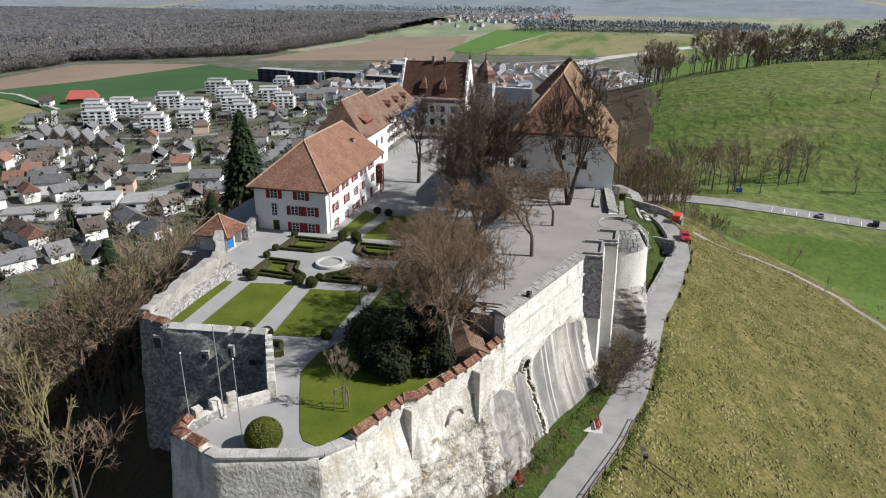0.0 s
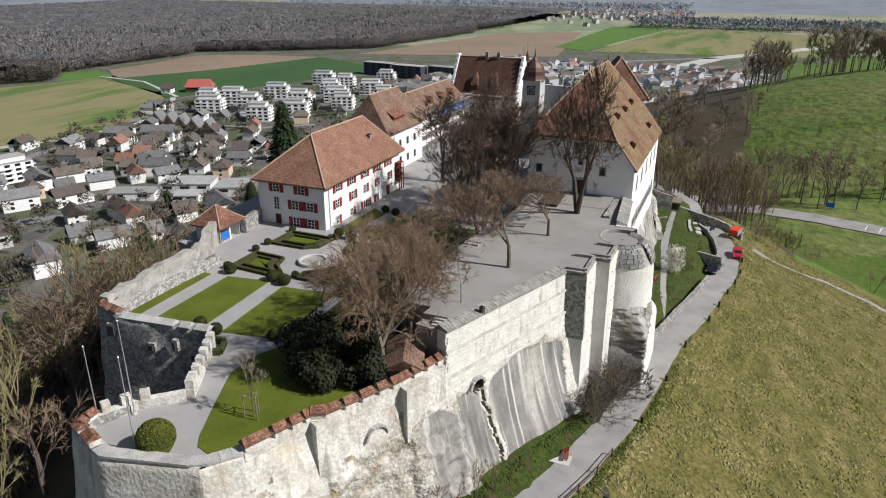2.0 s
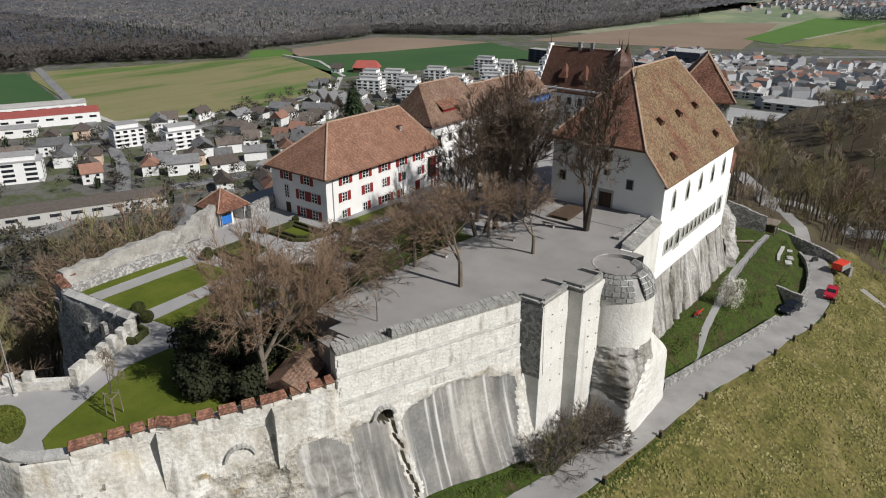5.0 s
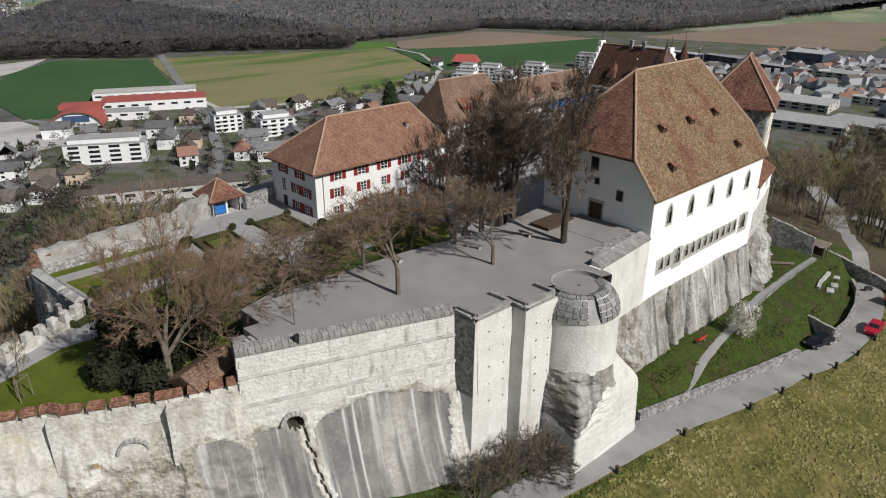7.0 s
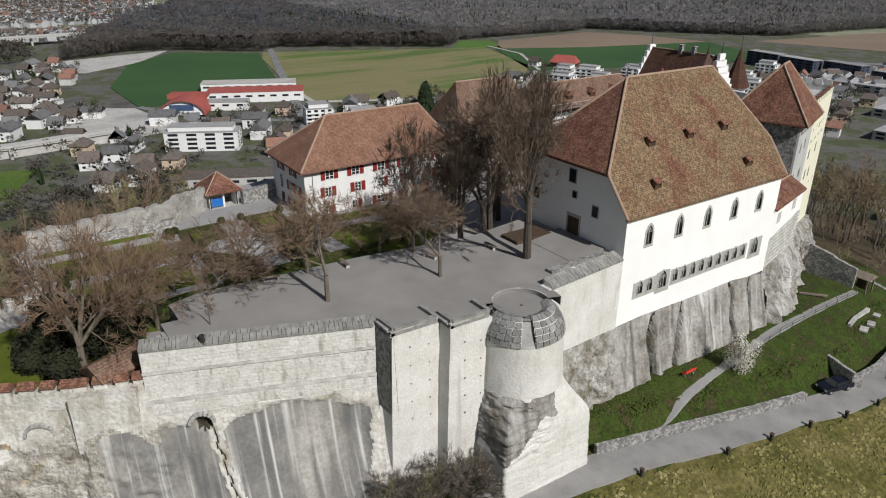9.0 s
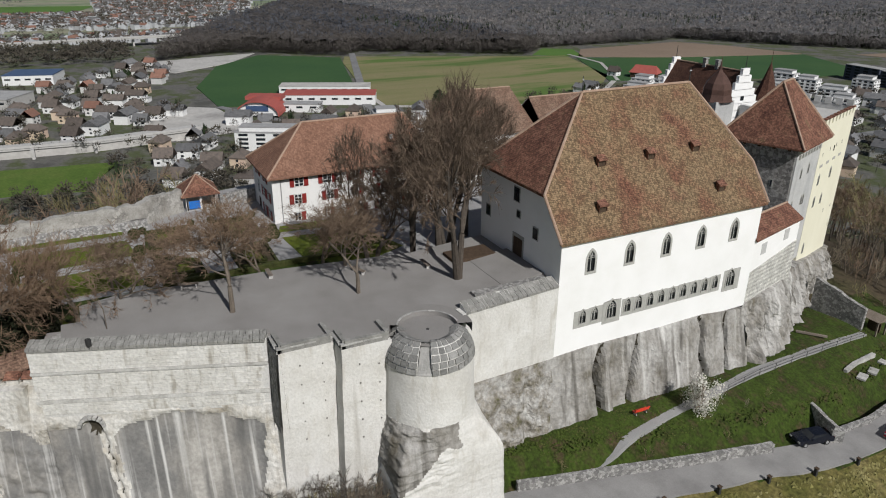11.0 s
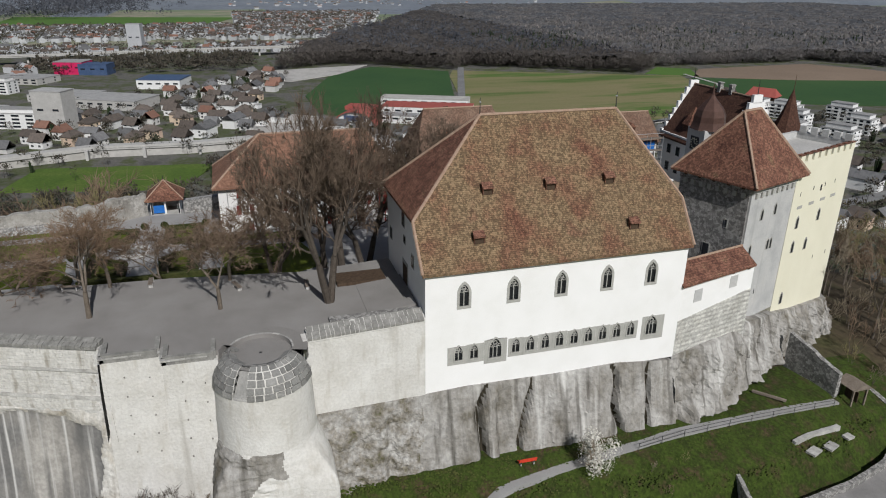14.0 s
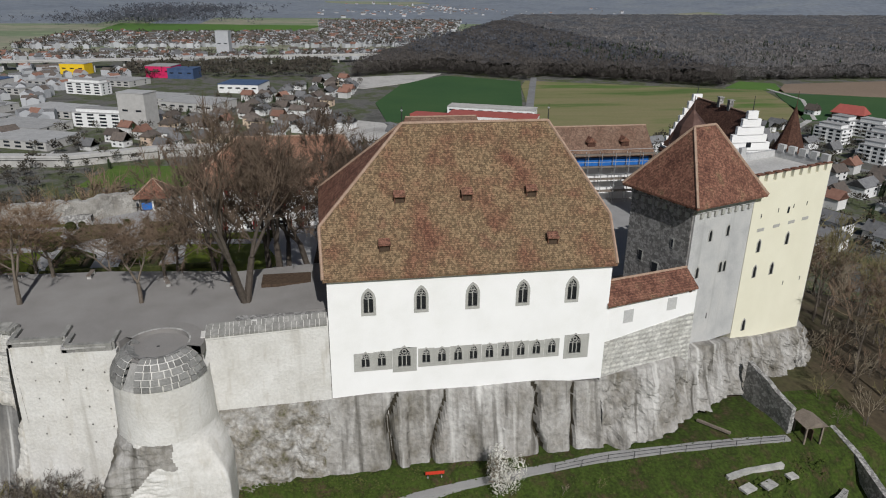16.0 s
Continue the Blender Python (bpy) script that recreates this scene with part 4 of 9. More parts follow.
# flaring foot of the tower: layered rock that passes into a whitewashed plinth at the lane
tb = MB()
rows_, cols_ = 112, 184
for r in range(rows_ + 1):
    z = -7.55 - 11.4 * r / rows_
    u = smooth01((-7.6 - z) / 4.6)
    for c in range(cols_):
        t = 2 * math.pi * c / cols_
        ct_, st_ = math.cos(t), math.sin(t)
        lean = 0.03 * (-11.0 - z)
        box = min((4.85 + lean) / max(1e-3, abs(ct_)), ((5.6 if st_ > 0 else 5.1) + lean) / max(1e-3, abs(st_)))
        rad = (4.36 + 0.10 * (-7.6 - z)) * (1 - u) + box * u
        south = smooth01((-st_ + 0.25 - 0.5 * max(0.0, ct_ - 0.75)) / 0.5) * smooth01((z + 14.6) / 1.6)
        lay = noise.fractal(Vector((ct_ * 3.0, st_ * 3.0, z * 1.7)), 0.8, 2.1, 5)
        rad += 0.26 * lay * south * smooth01((-7.6 - z) / 0.8) + 0.05 * lay
        tb.v.append((TC[0] + rad * ct_, TC[1] + rad * st_, z))
for r in range(rows_):
    for c in range(cols_):
        d = (c + 1) % cols_
        tb.f.append(((r + 1) * cols_ + c, (r + 1) * cols_ + d, r * cols_ + d, r * cols_ + c))
        x, y, z = tb.v[r * cols_ + c]
        t = math.atan2(y - TC[1], x - TC[0])
        low = 13.0 + 0.9 * math.cos(t) * 1.6 - 3.6 * smooth01((math.degrees(t) + 50) / 40)
        tb.m.append(1 if z > -low + 0.9 * hn(x, y, z, 0.6) and -170 < math.degrees(t) < 12 + 10 * hn(x, y, z, 0.7) and z < -7.9 - 0.5 * hn(x, y, z, 0.9) else 0)
tb.f.append(tuple(range(cols_)))
tb.m.append(0)
single("tower_foot", tb, ["clean_plaster", "rock"], "flaring rock and whitewashed plinth below the round tower", "castle wall", "structure", smooth=True)

# curtain wall between tower and hall
cw = thing("curtain_wall", 1.9, 99.3, -8.2, "pale plastered curtain wall with sloping stone coping", "castle wall", "", 0, "structure")
part("wall_body", shifted(wall_run([(2.0, 98.2), (1.0, 109.75)], 1.3, 0.1, -8.6, 0.0, 0.8), Vector((1.9, 99.3, -8.2))), "clean_plaster", cw)
for u0, u1, h0, h1 in ((-0.6, 0.12, 8.42, 8.70), (-1.34, -0.62, 8.71, 8.95)):
    yy = 98.6
    while yy < 109.6:
        w = min(random.uniform(0.34, 0.7), 109.75 - yy)
        x0 = 2.0 - (yy - 98.2) / 11.55 - 1.9
        j = random.uniform(-0.02, 0.02)
        part("coping_stone", MB().prism([(x0 + u1, yy + .025 - 99.3), (x0 + u1 - 0.05, yy + w - .025 - 99.3), (x0 + u0 - 0.05, yy + w - .025 - 99.3), (x0 + u0, yy + .025 - 99.3)],
                                        8.2, [h0 + j, h0 + j, h1 + j, h1 + j]), "coping_dark", cw)
        yy += w
part("coping_bed", MB().prism([(0.14, -0.7), (-0.87, 10.45), (-2.2, 10.45), (-1.22, -0.7)], 8.0, [8.39, 8.39, 8.92, 8.92]), "clean_plaster", cw, "pale mortar bed under the coping")

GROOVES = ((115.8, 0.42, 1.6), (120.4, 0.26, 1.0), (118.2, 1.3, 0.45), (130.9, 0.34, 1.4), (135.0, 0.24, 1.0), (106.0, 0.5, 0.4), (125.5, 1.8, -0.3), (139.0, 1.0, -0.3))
# rock under curtain wall and hall: upright slabs set off against one another, with clefts painted dark between
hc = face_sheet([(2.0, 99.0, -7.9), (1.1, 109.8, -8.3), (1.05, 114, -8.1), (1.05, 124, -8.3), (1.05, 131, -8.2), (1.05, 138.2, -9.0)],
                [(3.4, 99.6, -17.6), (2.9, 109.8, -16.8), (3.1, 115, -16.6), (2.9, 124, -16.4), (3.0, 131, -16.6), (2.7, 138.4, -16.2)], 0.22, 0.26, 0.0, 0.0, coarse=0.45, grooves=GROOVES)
rc = random.Random(23)
SLABS = [99.0]
while SLABS[-1] < 140:
    SLABS.append(SLABS[-1] + rc.uniform(1.6, 4.6))
SLAB = [(rc.uniform(-0.17, 0.17), rc.uniform(-0.07, 0.07)) for _ in SLABS]
for q in range(hc.grid):
    x, y, z = hc.v[q]
    yy = y + 0.9 * hn(y, z, 0.0, 0.12) + 0.25 * hn(y, z, 5.0, 0.7)
    k = max(i for i, a in enumerate(SLABS) if a <= max(99.0, yy))
    w = smooth01((-8.5 - z) / 1.6)
    rough = smooth01((111.5 - y) / 4)
    hc.v[q] = (x + w * ((1 - rough) * (SLAB[k][0] + SLAB[k][1] * (yy - SLABS[k] - 1.5)) + rough * 0.32 * noise.fractal(Vector((y, z, 3.0)) * 0.6, 0.8, 2.1, 5)), y, z)
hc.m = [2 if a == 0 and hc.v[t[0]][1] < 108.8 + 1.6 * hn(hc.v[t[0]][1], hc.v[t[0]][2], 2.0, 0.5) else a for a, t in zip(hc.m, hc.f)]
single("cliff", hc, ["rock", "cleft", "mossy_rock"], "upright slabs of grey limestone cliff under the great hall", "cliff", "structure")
single("cliff", face_sheet([(0.9, 138.0, -8.6), (0.3, 144, -8.2), (-2.4, 149.6, -8.0), (-5.6, 156.6, -9.4), (-8.3, 163, -10.6), (-11.0, 171.4, -11.4), (-13.5, 172.4, -11.6)],
                           [(2.9, 138.2, -16.4), (2.4, 146, -15.6), (-0.4, 151.0, -15.2), (-3.6, 157.6, -15.6), (-6.6, 164, -16.4), (-9.4, 173.2, -17.6), (-13, 174.6, -17.6)], 0.3, 1.3, 0.0, 7.0, coarse=0.42), "rock",
       "broken limestone rocks under the keep", "cliff", "structure")

# front bastion: white battlemented wall
front = [(-20.0, 41.15), (-18.1, 43.6), (-15.7, 49.4), (-9.2, 62.5)]


def front_face(pts, ztop, name, material, label, zfoot=-19.0, out=3.2, seed=0.0, amp=0.35):
    t_ = [(x, y, ztop) for x, y in pts]
    f_ = []
    for i, (x, y) in enumerate(pts):
        a, b = pts[max(0, i - 1)], pts[min(len(pts) - 1, i + 1)]
        d = math.hypot(b[0] - a[0], b[1] - a[1])
        f_.append((x + (b[1] - a[1]) / d * out, y - (b[0] - a[0]) / d * out, zfoot))
    return single(name, face_sheet(t_, f_, 0.8, amp, 0.0, seed), material, label, "castle wall", "structure", smooth=True)


ft = [(-20.0, 41.15), (-18.1, 43.6), (-15.75, 49.25), (-14.75, 49.7), (-11.55, 57.0), (-10.75, 57.0), (-8.8, 62.5)]
ff = [(-18.0, 39.4), (-14.6, 42.6), (-12.4, 48.6), (-11.6, 49.0), (-8.3, 56.3), (-7.4, 56.2), (-4.7, 63.2)]
fw = face_sheet([(x, y, -3.6) for x, y in ft], [(x, y, -19.0) for x, y in ff], 0.25, 0.3, 0.0, 1.0)
fw.m = []
for q in fw.f:
    # bare bedrock shows through the plaster towards the foot
    cx, cy, cz = (sum(fw.v[i][c] for i in q) / len(q) for c in range(3))
    low = cz + 8.2 + 5.0 * hn(cx, cy, cz, 0.16) + 1.8 * hn(cx, cy, cz, 0.7) + 0.8 * hn(cx, cy, cz, 2.0)
    fw.m.append(2 if cy > 58.0 + 0.8 * hn(cx, cz, 2.0, 0.5) and cz < -7.9 + 1.2 * hn(cy, cz, 6.0, 0.4) else (1 if low < 0 else 0))
fw.v = [(x + (0.55 * hn(x, y, z * 1.6, 0.6) + 0.3 * hn(x, y, z * 1.5, 2.0)) * smooth01((-7.5 - z) / 3), y, z) for x, y, z in fw.v]
single("front_wall", face_sheet([(-20.5, 40.95, -3.6), (-20.0, 41.1, -3.6), (-19.7, 41.5, -3.6)], [(-20.6, 39.0, -19.0), (-18.9, 39.1, -19.0), (-17.7, 39.7, -19.0)], 0.6, 0.1), "old_plaster", "rounded plastered corner of the bastion wall", "castle wall", "structure", smooth=True)
single("front_wall", fw, ["old_plaster", "wall_rock", "smooth_rock"], "weathered whitewashed bastion wall with dark stains", "castle wall", "structure", smooth=True)
front_face([(-33.0, 40.9), (-28.1, 39.1), (-20.0, 41.1)], -3.45, "front_wall", "old_plaster", "grey weathered bastion wall", out=2.0, seed=6)
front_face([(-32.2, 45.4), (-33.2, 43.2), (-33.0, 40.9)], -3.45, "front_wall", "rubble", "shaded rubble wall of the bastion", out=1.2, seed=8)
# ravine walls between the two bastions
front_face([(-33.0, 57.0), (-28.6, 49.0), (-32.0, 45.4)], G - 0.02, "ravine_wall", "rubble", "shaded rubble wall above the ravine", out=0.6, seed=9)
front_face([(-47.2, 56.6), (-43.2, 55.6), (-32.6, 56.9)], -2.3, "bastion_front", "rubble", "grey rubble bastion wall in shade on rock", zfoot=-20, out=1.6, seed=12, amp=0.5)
front_face([(-47.0, 75.0), (-47.4, 66), (-47.2, 56.6)], -3.0, "west_wall", "rubble", "rubble garden wall above the wooded slope", zfoot=-22, out=2.0, seed=14)
front_face([(-60, 150), (-58, 120), (-57, 92), (-52.0, 88), (-50, 80), (-47.0, 75.0)], G - 0.06, "west_wall", "rubble", "rubble retaining wall above the wooded slope", zfoot=-24, out=3, seed=15)

# low coping of the platform
cop = thing("platform_parapet", -28.0, 39.1, -3.6, "low parapet with flat grey coping slabs", "parapet", "parapets", 0, "structure")
o = Vector((-28.0, 39.1, -3.6))


def slab_line(parent, o, pts, z, h, w_out, w_in, material, name="coping_stone", lo=0.9, hi=1.5, slope=0.0):
    L_, at = strip([(x, y, 0) for x, y in pts])
    s = 0.0
    while s < L_ - 0.15:
        w = min(random.uniform(lo, hi), L_ - s)
        a, b = at(s + 0.015), at(s + w - 0.015)
        d = (b - a).normalized()
        n_ = Vector((d.y, -d.x, 0))
        z += random.uniform(-0.012, 0.012)
        q = [a + n_ * w_out, b + n_ * w_out, b - n_ * w_in, a - n_ * w_in]
        part(name, MB().prism([(p.x - o.x, p.y - o.y) for p in q], z - o.z, [z + h - slope - o.z, z + h - slope - o.z, z + h - o.z, z + h - o.z]), material, parent)
        s += w


part("parapet_wall", shifted(wall_run([(-29.6, 39.7), (-28.0, 39.15), (-20.1, 41.2), (-17.9, 43.9)], 0.8, -3.45, -5.0, 0, 0.9), o), "old_plaster", cop)
slab_line(cop, o, [(-29.0, 39.5), (-28.0, 39.15), (-20.1, 41.2), (-18.0, 43.8)], -3.45, 0.22, 0.15, 1.0, "stone")


def battlement(pts, z_wall, z_top, depth, merlons, cap="tile", wall_material="old_plaster", label="battlemented parapet with tile-capped merlons", name="battlement"):
    """A parapet along pts (outer face on the right); merlons: (from, to) along its length."""
    L_, at = strip([(x, y, 0) for x, y in pts])
    o = Vector((pts[0][0], pts[0][1], z_wall))
    th = thing(name, *o, label, "battlement", "battlements", 0, "structure")
    part("parapet_wall", shifted(wall_run(pts, depth, z_wall, z_wall - 1.6, 0, 0.8), o), wall_material, th)
    for s0, s1 in merlons:
        a, b = at(s0), at(s1)
        d = (b - a).normalized()
        n_ = Vector((d.y, -d.x, 0))
        c = [a + n_ * 0.02, b + n_ * 0.02, b - n_ * depth, a - n_ * depth]
        me = part("merlon", MB().prism([(p.x - o.x, p.y - o.y) for p in c], -0.02, z_top - o.z), wall_material, th)
        if cap:
            k = 0.16
            c = [a + n_ * (0.02 + k) - d * k * .6, b + n_ * (0.02 + k) + d * k * .6, b - n_ * (depth + k) + d * k * .6, a - n_ * (depth + k) - d * k * .6]
            ra, rb = a - n_ * depth * 0.62 - o, b - n_ * depth * 0.62 - o
            zc = z_top - o.z
            v = [(p.x - o.x, p.y - o.y, zc) for p in c] + [(ra.x, ra.y, zc + 0.42), (rb.x, rb.y, zc + 0.42)] + [(p.x - o.x, p.y - o.y, zc - 0.1) for p in c]
            me2 = MB().add(v, [(0, 1, 5, 4), (2, 3, 4, 5), (1, 2, 5), (3, 0, 4), (0, 6, 7, 1), (1, 7, 8, 2), (2, 8, 9, 3), (3, 9, 6, 0), (9, 8, 7, 6)])
            part("merlon_cap", me2, cap, th, "weathered red tile cap")
    return th


battlement([(-17.9, 43.8), (-15.5, 49.4)], -3.4, -2.75, 0.75, [(0.1, 2.3), (2.75, 3.9), (4.35, 5.3), (5.65, 6.1)])
battlement([(-15.5, 49.4), (-14.5, 50.1)], -3.3, -2.6, 0.75, [(0.05, 1.2)])
battlement([(-14.5, 50.1), (-10.9, 57.2)], -3.4, -2.75, 0.75, [(0.0, 1.5), (2.0, 3.2), (3.7, 5.0), (5.5, 6.5), (7.0, 7.9)])
battlement([(-10.9, 57.2), (-9.0, 62.4)], -3.4, -2.75, 0.75, [(0.0, 1.1), (1.6, 2.7), (3.3, 4.3), (4.7, 5.5)])
battlement([(-33.1, 43.0), (-32.9, 40.9), (-29.4, 39.6)], -3.4, -2.9, 0.8, [(0.1, 1.0), (1.5, 2.4), (2.5, 3.4), (4.2, 5.6)])
battlement([(-28.4, 49.0), (-31.4, 46.2), (-33.0, 43.2)], -3.3, -2.5, 0.7, [(2.9, 3.7), (4.6, 5.4), (6.3, 7.0)], cap="", label="low parapet with plain plaster merlons")
battlement([(-32.7, 57.0), (-28.3, 48.9)], -3.35, -2.45, 0.7, [(0.0, 0.9), (1.5, 2.3), (3.0, 3.8), (4.5, 5.3), (6.0, 6.8), (7.5, 9.2)], cap="", label="sloping parapet with plain plaster merlons")
battlement([(-43.0, 55.75), (-32.6, 56.95)], -2.9, -2.3, 0.8, [(0.0, 6.4), (7.2, 8.3), (9.0, 10.4)], cap="stone", wall_material="rubble", label="grey rubble parapet with coping slabs")
battlement([(-47.2, 58.6), (-47.2, 56.5), (-43.0, 55.75)], -2.6, -1.9, 0.8, [(0.1, 0.9), (1.4, 2.2), (2.9, 3.9), (4.6, 5.6)], wall_material="rubble")
# worn blind arch in the white wall
ba = thing("blind_arch", -12.25, 54.3, -7.2, "worn relieving arch of dark stones in the bastion wall", "arch", "", 66, "structure")
for q in range(11):
    t0, t1 = math.pi * (q + 0.06) / 11, math.pi * (q + 0.94) / 11
    part("arch_stone", MB().add([(r * 1.15 * math.cos(t), yy, r * 1.1 * math.sin(t)) for yy in (-0.55, 0.4) for r, t in ((0.95, t0), (1.15, t0), (1.15, t1), (0.95, t1))],
                                [(0, 1, 2, 3), (7, 6, 5, 4), (0, 4, 5, 1), (1, 5, 6, 2), (2, 6, 7, 3), (3, 7, 4, 0)]), "stone", ba)
# pier edge where the white wall steps out
for wx, wy, L_ in ((-15.55, 49.35, 6.8), (-10.95, 57.0, 5.2)):
    # the upper wall steps out to an upright face above the battered foot
    ux, uy = 0.445, 0.895
    nx, ny_ = 0.895, -0.445
    shell("wall_step", [(wx - 0.6 * nx, wy - 0.6 * ny_), (wx + 0.95 * nx, wy + 0.95 * ny_), (wx + ux * L_ + 0.3 * nx, wy + uy * L_ + 0.3 * ny_), (wx + ux * L_ - 0.6 * nx, wy + uy * L_ - 0.6 * ny_)], -9.0, -3.42, "old_plaster", "upright stepped-out face of the bastion wall", 0.0, amp=0.05)
shell("wall_pier", [(-15.9, 49.2), (-14.9, 49.5), (-14.4, 50.2), (-15.2, 50.8)], -9.5, -3.3, "old_plaster", "projecting corner pier of the bastion wall", 0.01)

# ruinous garden wall on the west
single("garden_wall", wall_run([(-46.2, 57.2), (-46.6, 62), (-47.0, 67), (-46.4, 71.5), (-47.8, 75.5), (-49.6, 77.6), (-50.9, 80.4)], 1.1, lambda u: -1.35 + 0.5 * u, G - 0.3, 0.5, 0.45, 3.0, 0.10), "garden_stone",
       "ruined pale garden wall with a ragged top", "garden wall", "structure")
single("garden_wall", wall_run([(-50.2, 85.6), (-51.4, 91.0)], 0.8, -2.2, G - 0.3, 0.2, 0.6, 5.0, 0.08), "rubble", "low old garden wall beside the house", "garden wall", "structure")
# retaining wall between terrace and garden
single("retaining_wall", face_sheet([(-13.6, 100, -0.02), (-15.6, 86, -0.02), (-16.0, 78, -0.02), (-16.6, 70, -0.02), (-15.6, 66.6, -0.02)],
                                    [(-13.9, 100, G), (-15.9, 86, G), (-16.3, 78, G), (-16.9, 70, G), (-15.9, 66.4, G)], 0.9, 0.08, back=0.4), "rubble",
       "rubble retaining wall below the terrace edge", "garden wall", "structure")

for x, y, z, w, h in ((-44.3, 55.55, -4.6, 0.8, 1.2), (-39.0, 55.6, -5.2, 0.5, 0.6), (-36.2, 56.0, -4.8, 0.3, 1.0), (-34.0, 56.3, -5.6, 0.5, 0.5)):
    wn_ = thing("bastion_window", x, y - 0.1, z, "small barred opening in the grey bastion wall", "window", "bastion openings", 8, "structure")
    part("window_frame", MB().box(-w / 2 - 0.15, w / 2 + 0.15, -0.06, 0.4, -0.15, h + 0.15), "rubble", wn_)
    part("opening", MB().box(-w / 2, w / 2, -0.3, 0.3, 0, h), "iron", wn_)
from mathutils.geometry import tessellate_polygon

# ---- buildings ----
def ridge_line(parent, a, b, r=0.17, name="ridge_tiles"):
    part(name, MB().tube(a, b, r, r, 6), "ridge", parent, "mortared row of ridge tiles")


def arch_pts(w, h, n=5):
    """Pointed arch outline, counter-clockwise in (u, z), foot centre at the origin."""
    sp = h - 0.9 * w
    R = w * 1.0
    pts = [(-w / 2, 0), (w / 2, 0), (w / 2, sp)]
    cx = w / 2 - R
    apex = math.sqrt(max(0.01, R * R - cx * cx))
    k = (h - sp) / apex
    for i in range(1, n + 1):
        a = math.atan2(apex, -cx) * i / n
        pts.append((cx + R * math.cos(a), sp + k * R * math.sin(a)))
    for i in range(n - 1, -1, -1):
        a = math.atan2(apex, -cx) * i / n
        pts.append((-(cx + R * math.cos(a)), sp + k * R * math.sin(a)))
    return pts


def plate(mb, pts, x0, x1, y, z):
    """Outline in (y, z) pushed along x from x0 to x1, facing +x."""
    n = len(pts)
    v = [(x0, y + u, z + w) for u, w in pts] + [(x1, y + u, z + w) for u, w in pts]
    return mb.add(v, [tuple(range(n - 1, -1, -1)), tuple(range(n, 2 * n))] + [(i, (i + 1) % n, n + (i + 1) % n, n + i) for i in range(n)])


def ring_plate(mb, outer, inner, x0, x1, y, z):
    n = len(outer)
    v = [(x, y + u, z + w) for x in (x0, x1) for loop in (outer, inner) for u, w in loop]
    f = []
    for i in range(n):
        j = (i + 1) % n
        f += [(2 * n + i, 2 * n + j, 3 * n + j, 3 * n + i), (i, j, 2 * n + j, 2 * n + i), (n + j, n + i, 3 * n + i, 3 * n + j)]
    return mb.add(v, f)


def gothic_window(parent, x, y, z, w, h, lights, frame_w, surround=True):
    """Pointed window in a wall facing +x; the frame stands slightly proud, the glass is set back."""
    o = arch_pts(w + 2 * frame_w, h + frame_w * 1.3)
    o = [(u, v - frame_w * 1.2 if i < 2 else v) for i, (u, v) in enumerate(o)]
    i_ = arch_pts(w, h)
    win = part("window", ring_plate(MB(), o, i_, x - 0.25, x + 0.05, y, z), "sandstone", parent, "pointed gothic window with stone tracery")
    part("pane", plate(MB(), i_, x - 0.27, x - 0.16, y, z), "leaded", win, "dark leaded glass")
    m = MB()
    lw = w / lights
    sp = h - 0.9 * w
    for k in range(1, lights):
        m.box(x - 0.17, x - 0.05, y - w / 2 + k * lw - 0.045, y - w / 2 + k * lw + 0.045, z, z + sp + 0.12 * w)
    for k in range(lights):
        c = y - w / 2 + (k + 0.5) * lw
        oo = arch_pts(lw, sp + 0.38 * w)
        ii = arch_pts(lw - 0.12, sp + 0.38 * w - 0.06)
        ring_plate(m, oo[2:-1] + [], ii[2:-1] + [], x - 0.16, x - 0.06, c, z)
    # ring of tracery in the head
    cc = [(0.2 * w * math.cos(t), h - 0.42 * w + 0.2 * w * math.sin(t)) for t in (2 * math.pi * q / 10 for q in range(10))]
    ci = [(u * 0.68, h - 0.42 * w + (v - h + 0.42 * w) * 0.68) for u, v in cc]
    ring_plate(m, cc, ci, x - 0.16, x - 0.06, y, z)
    part("tracery", m, "sandstone", win)
    q = z + 0.5
    while q < z + sp:
        part("glazing_bar", MB().box(x - 0.155, x - 0.13, y - w / 2, y + w / 2, q, q + 0.035), "iron", win)
        q += 0.55
    return win


def holed_face(mb, length, top, openings, depth=0.4):
    """The face x = 0 from y = 0 to length and z = 0 to top, with arched openings and their reveals."""
    outer = [Vector((0, 0, 0)), Vector((0, length, 0)), Vector((0, length, top)), Vector((0, 0, top))]
    loops = [outer]
    for y, z, w, h in openings:
        loops.append([Vector((0, y + u, z + q)) for u, q in arch_pts(w, h)])
    flat = [p for l in loops for p in l]
    tris = tessellate_polygon(loops)
    fixed = []
    for a, b, c in tris:
        nrm = (flat[b] - flat[a]).cross(flat[c] - flat[a])
        fixed.append((a, b, c) if nrm.x > 0 else (c, b, a))
    mb.add(flat, fixed)
    for l in loops[1:]:
        n = len(l)
        mb.add(l + [p - Vector((depth, 0, 0)) for p in l], [(i, n + i, n + (i + 1) % n, (i + 1) % n) for i in range(n)])


# great hall
HX0, HX1, HY0, HY1 = -15.0, 0.9, 109.8, 138.1
hall = thing("great_hall", HX1, HY0, -8.6, "large white plastered gothic hall with steep mossy tile roof", "castle building")
ho = Vector((HX1, HY0, -8.6))
hz = 8.6
W, D = HX1 - HX0, HY1 - HY0
RXL, RZ = -8.5 - HX1, 17.3 + hz           # ridge
KX = -2.3 - HX1                           # where the end eaves meet the east slope
KZ, EZ = 8.9 + hz, 4.95 + hz
m = MB()
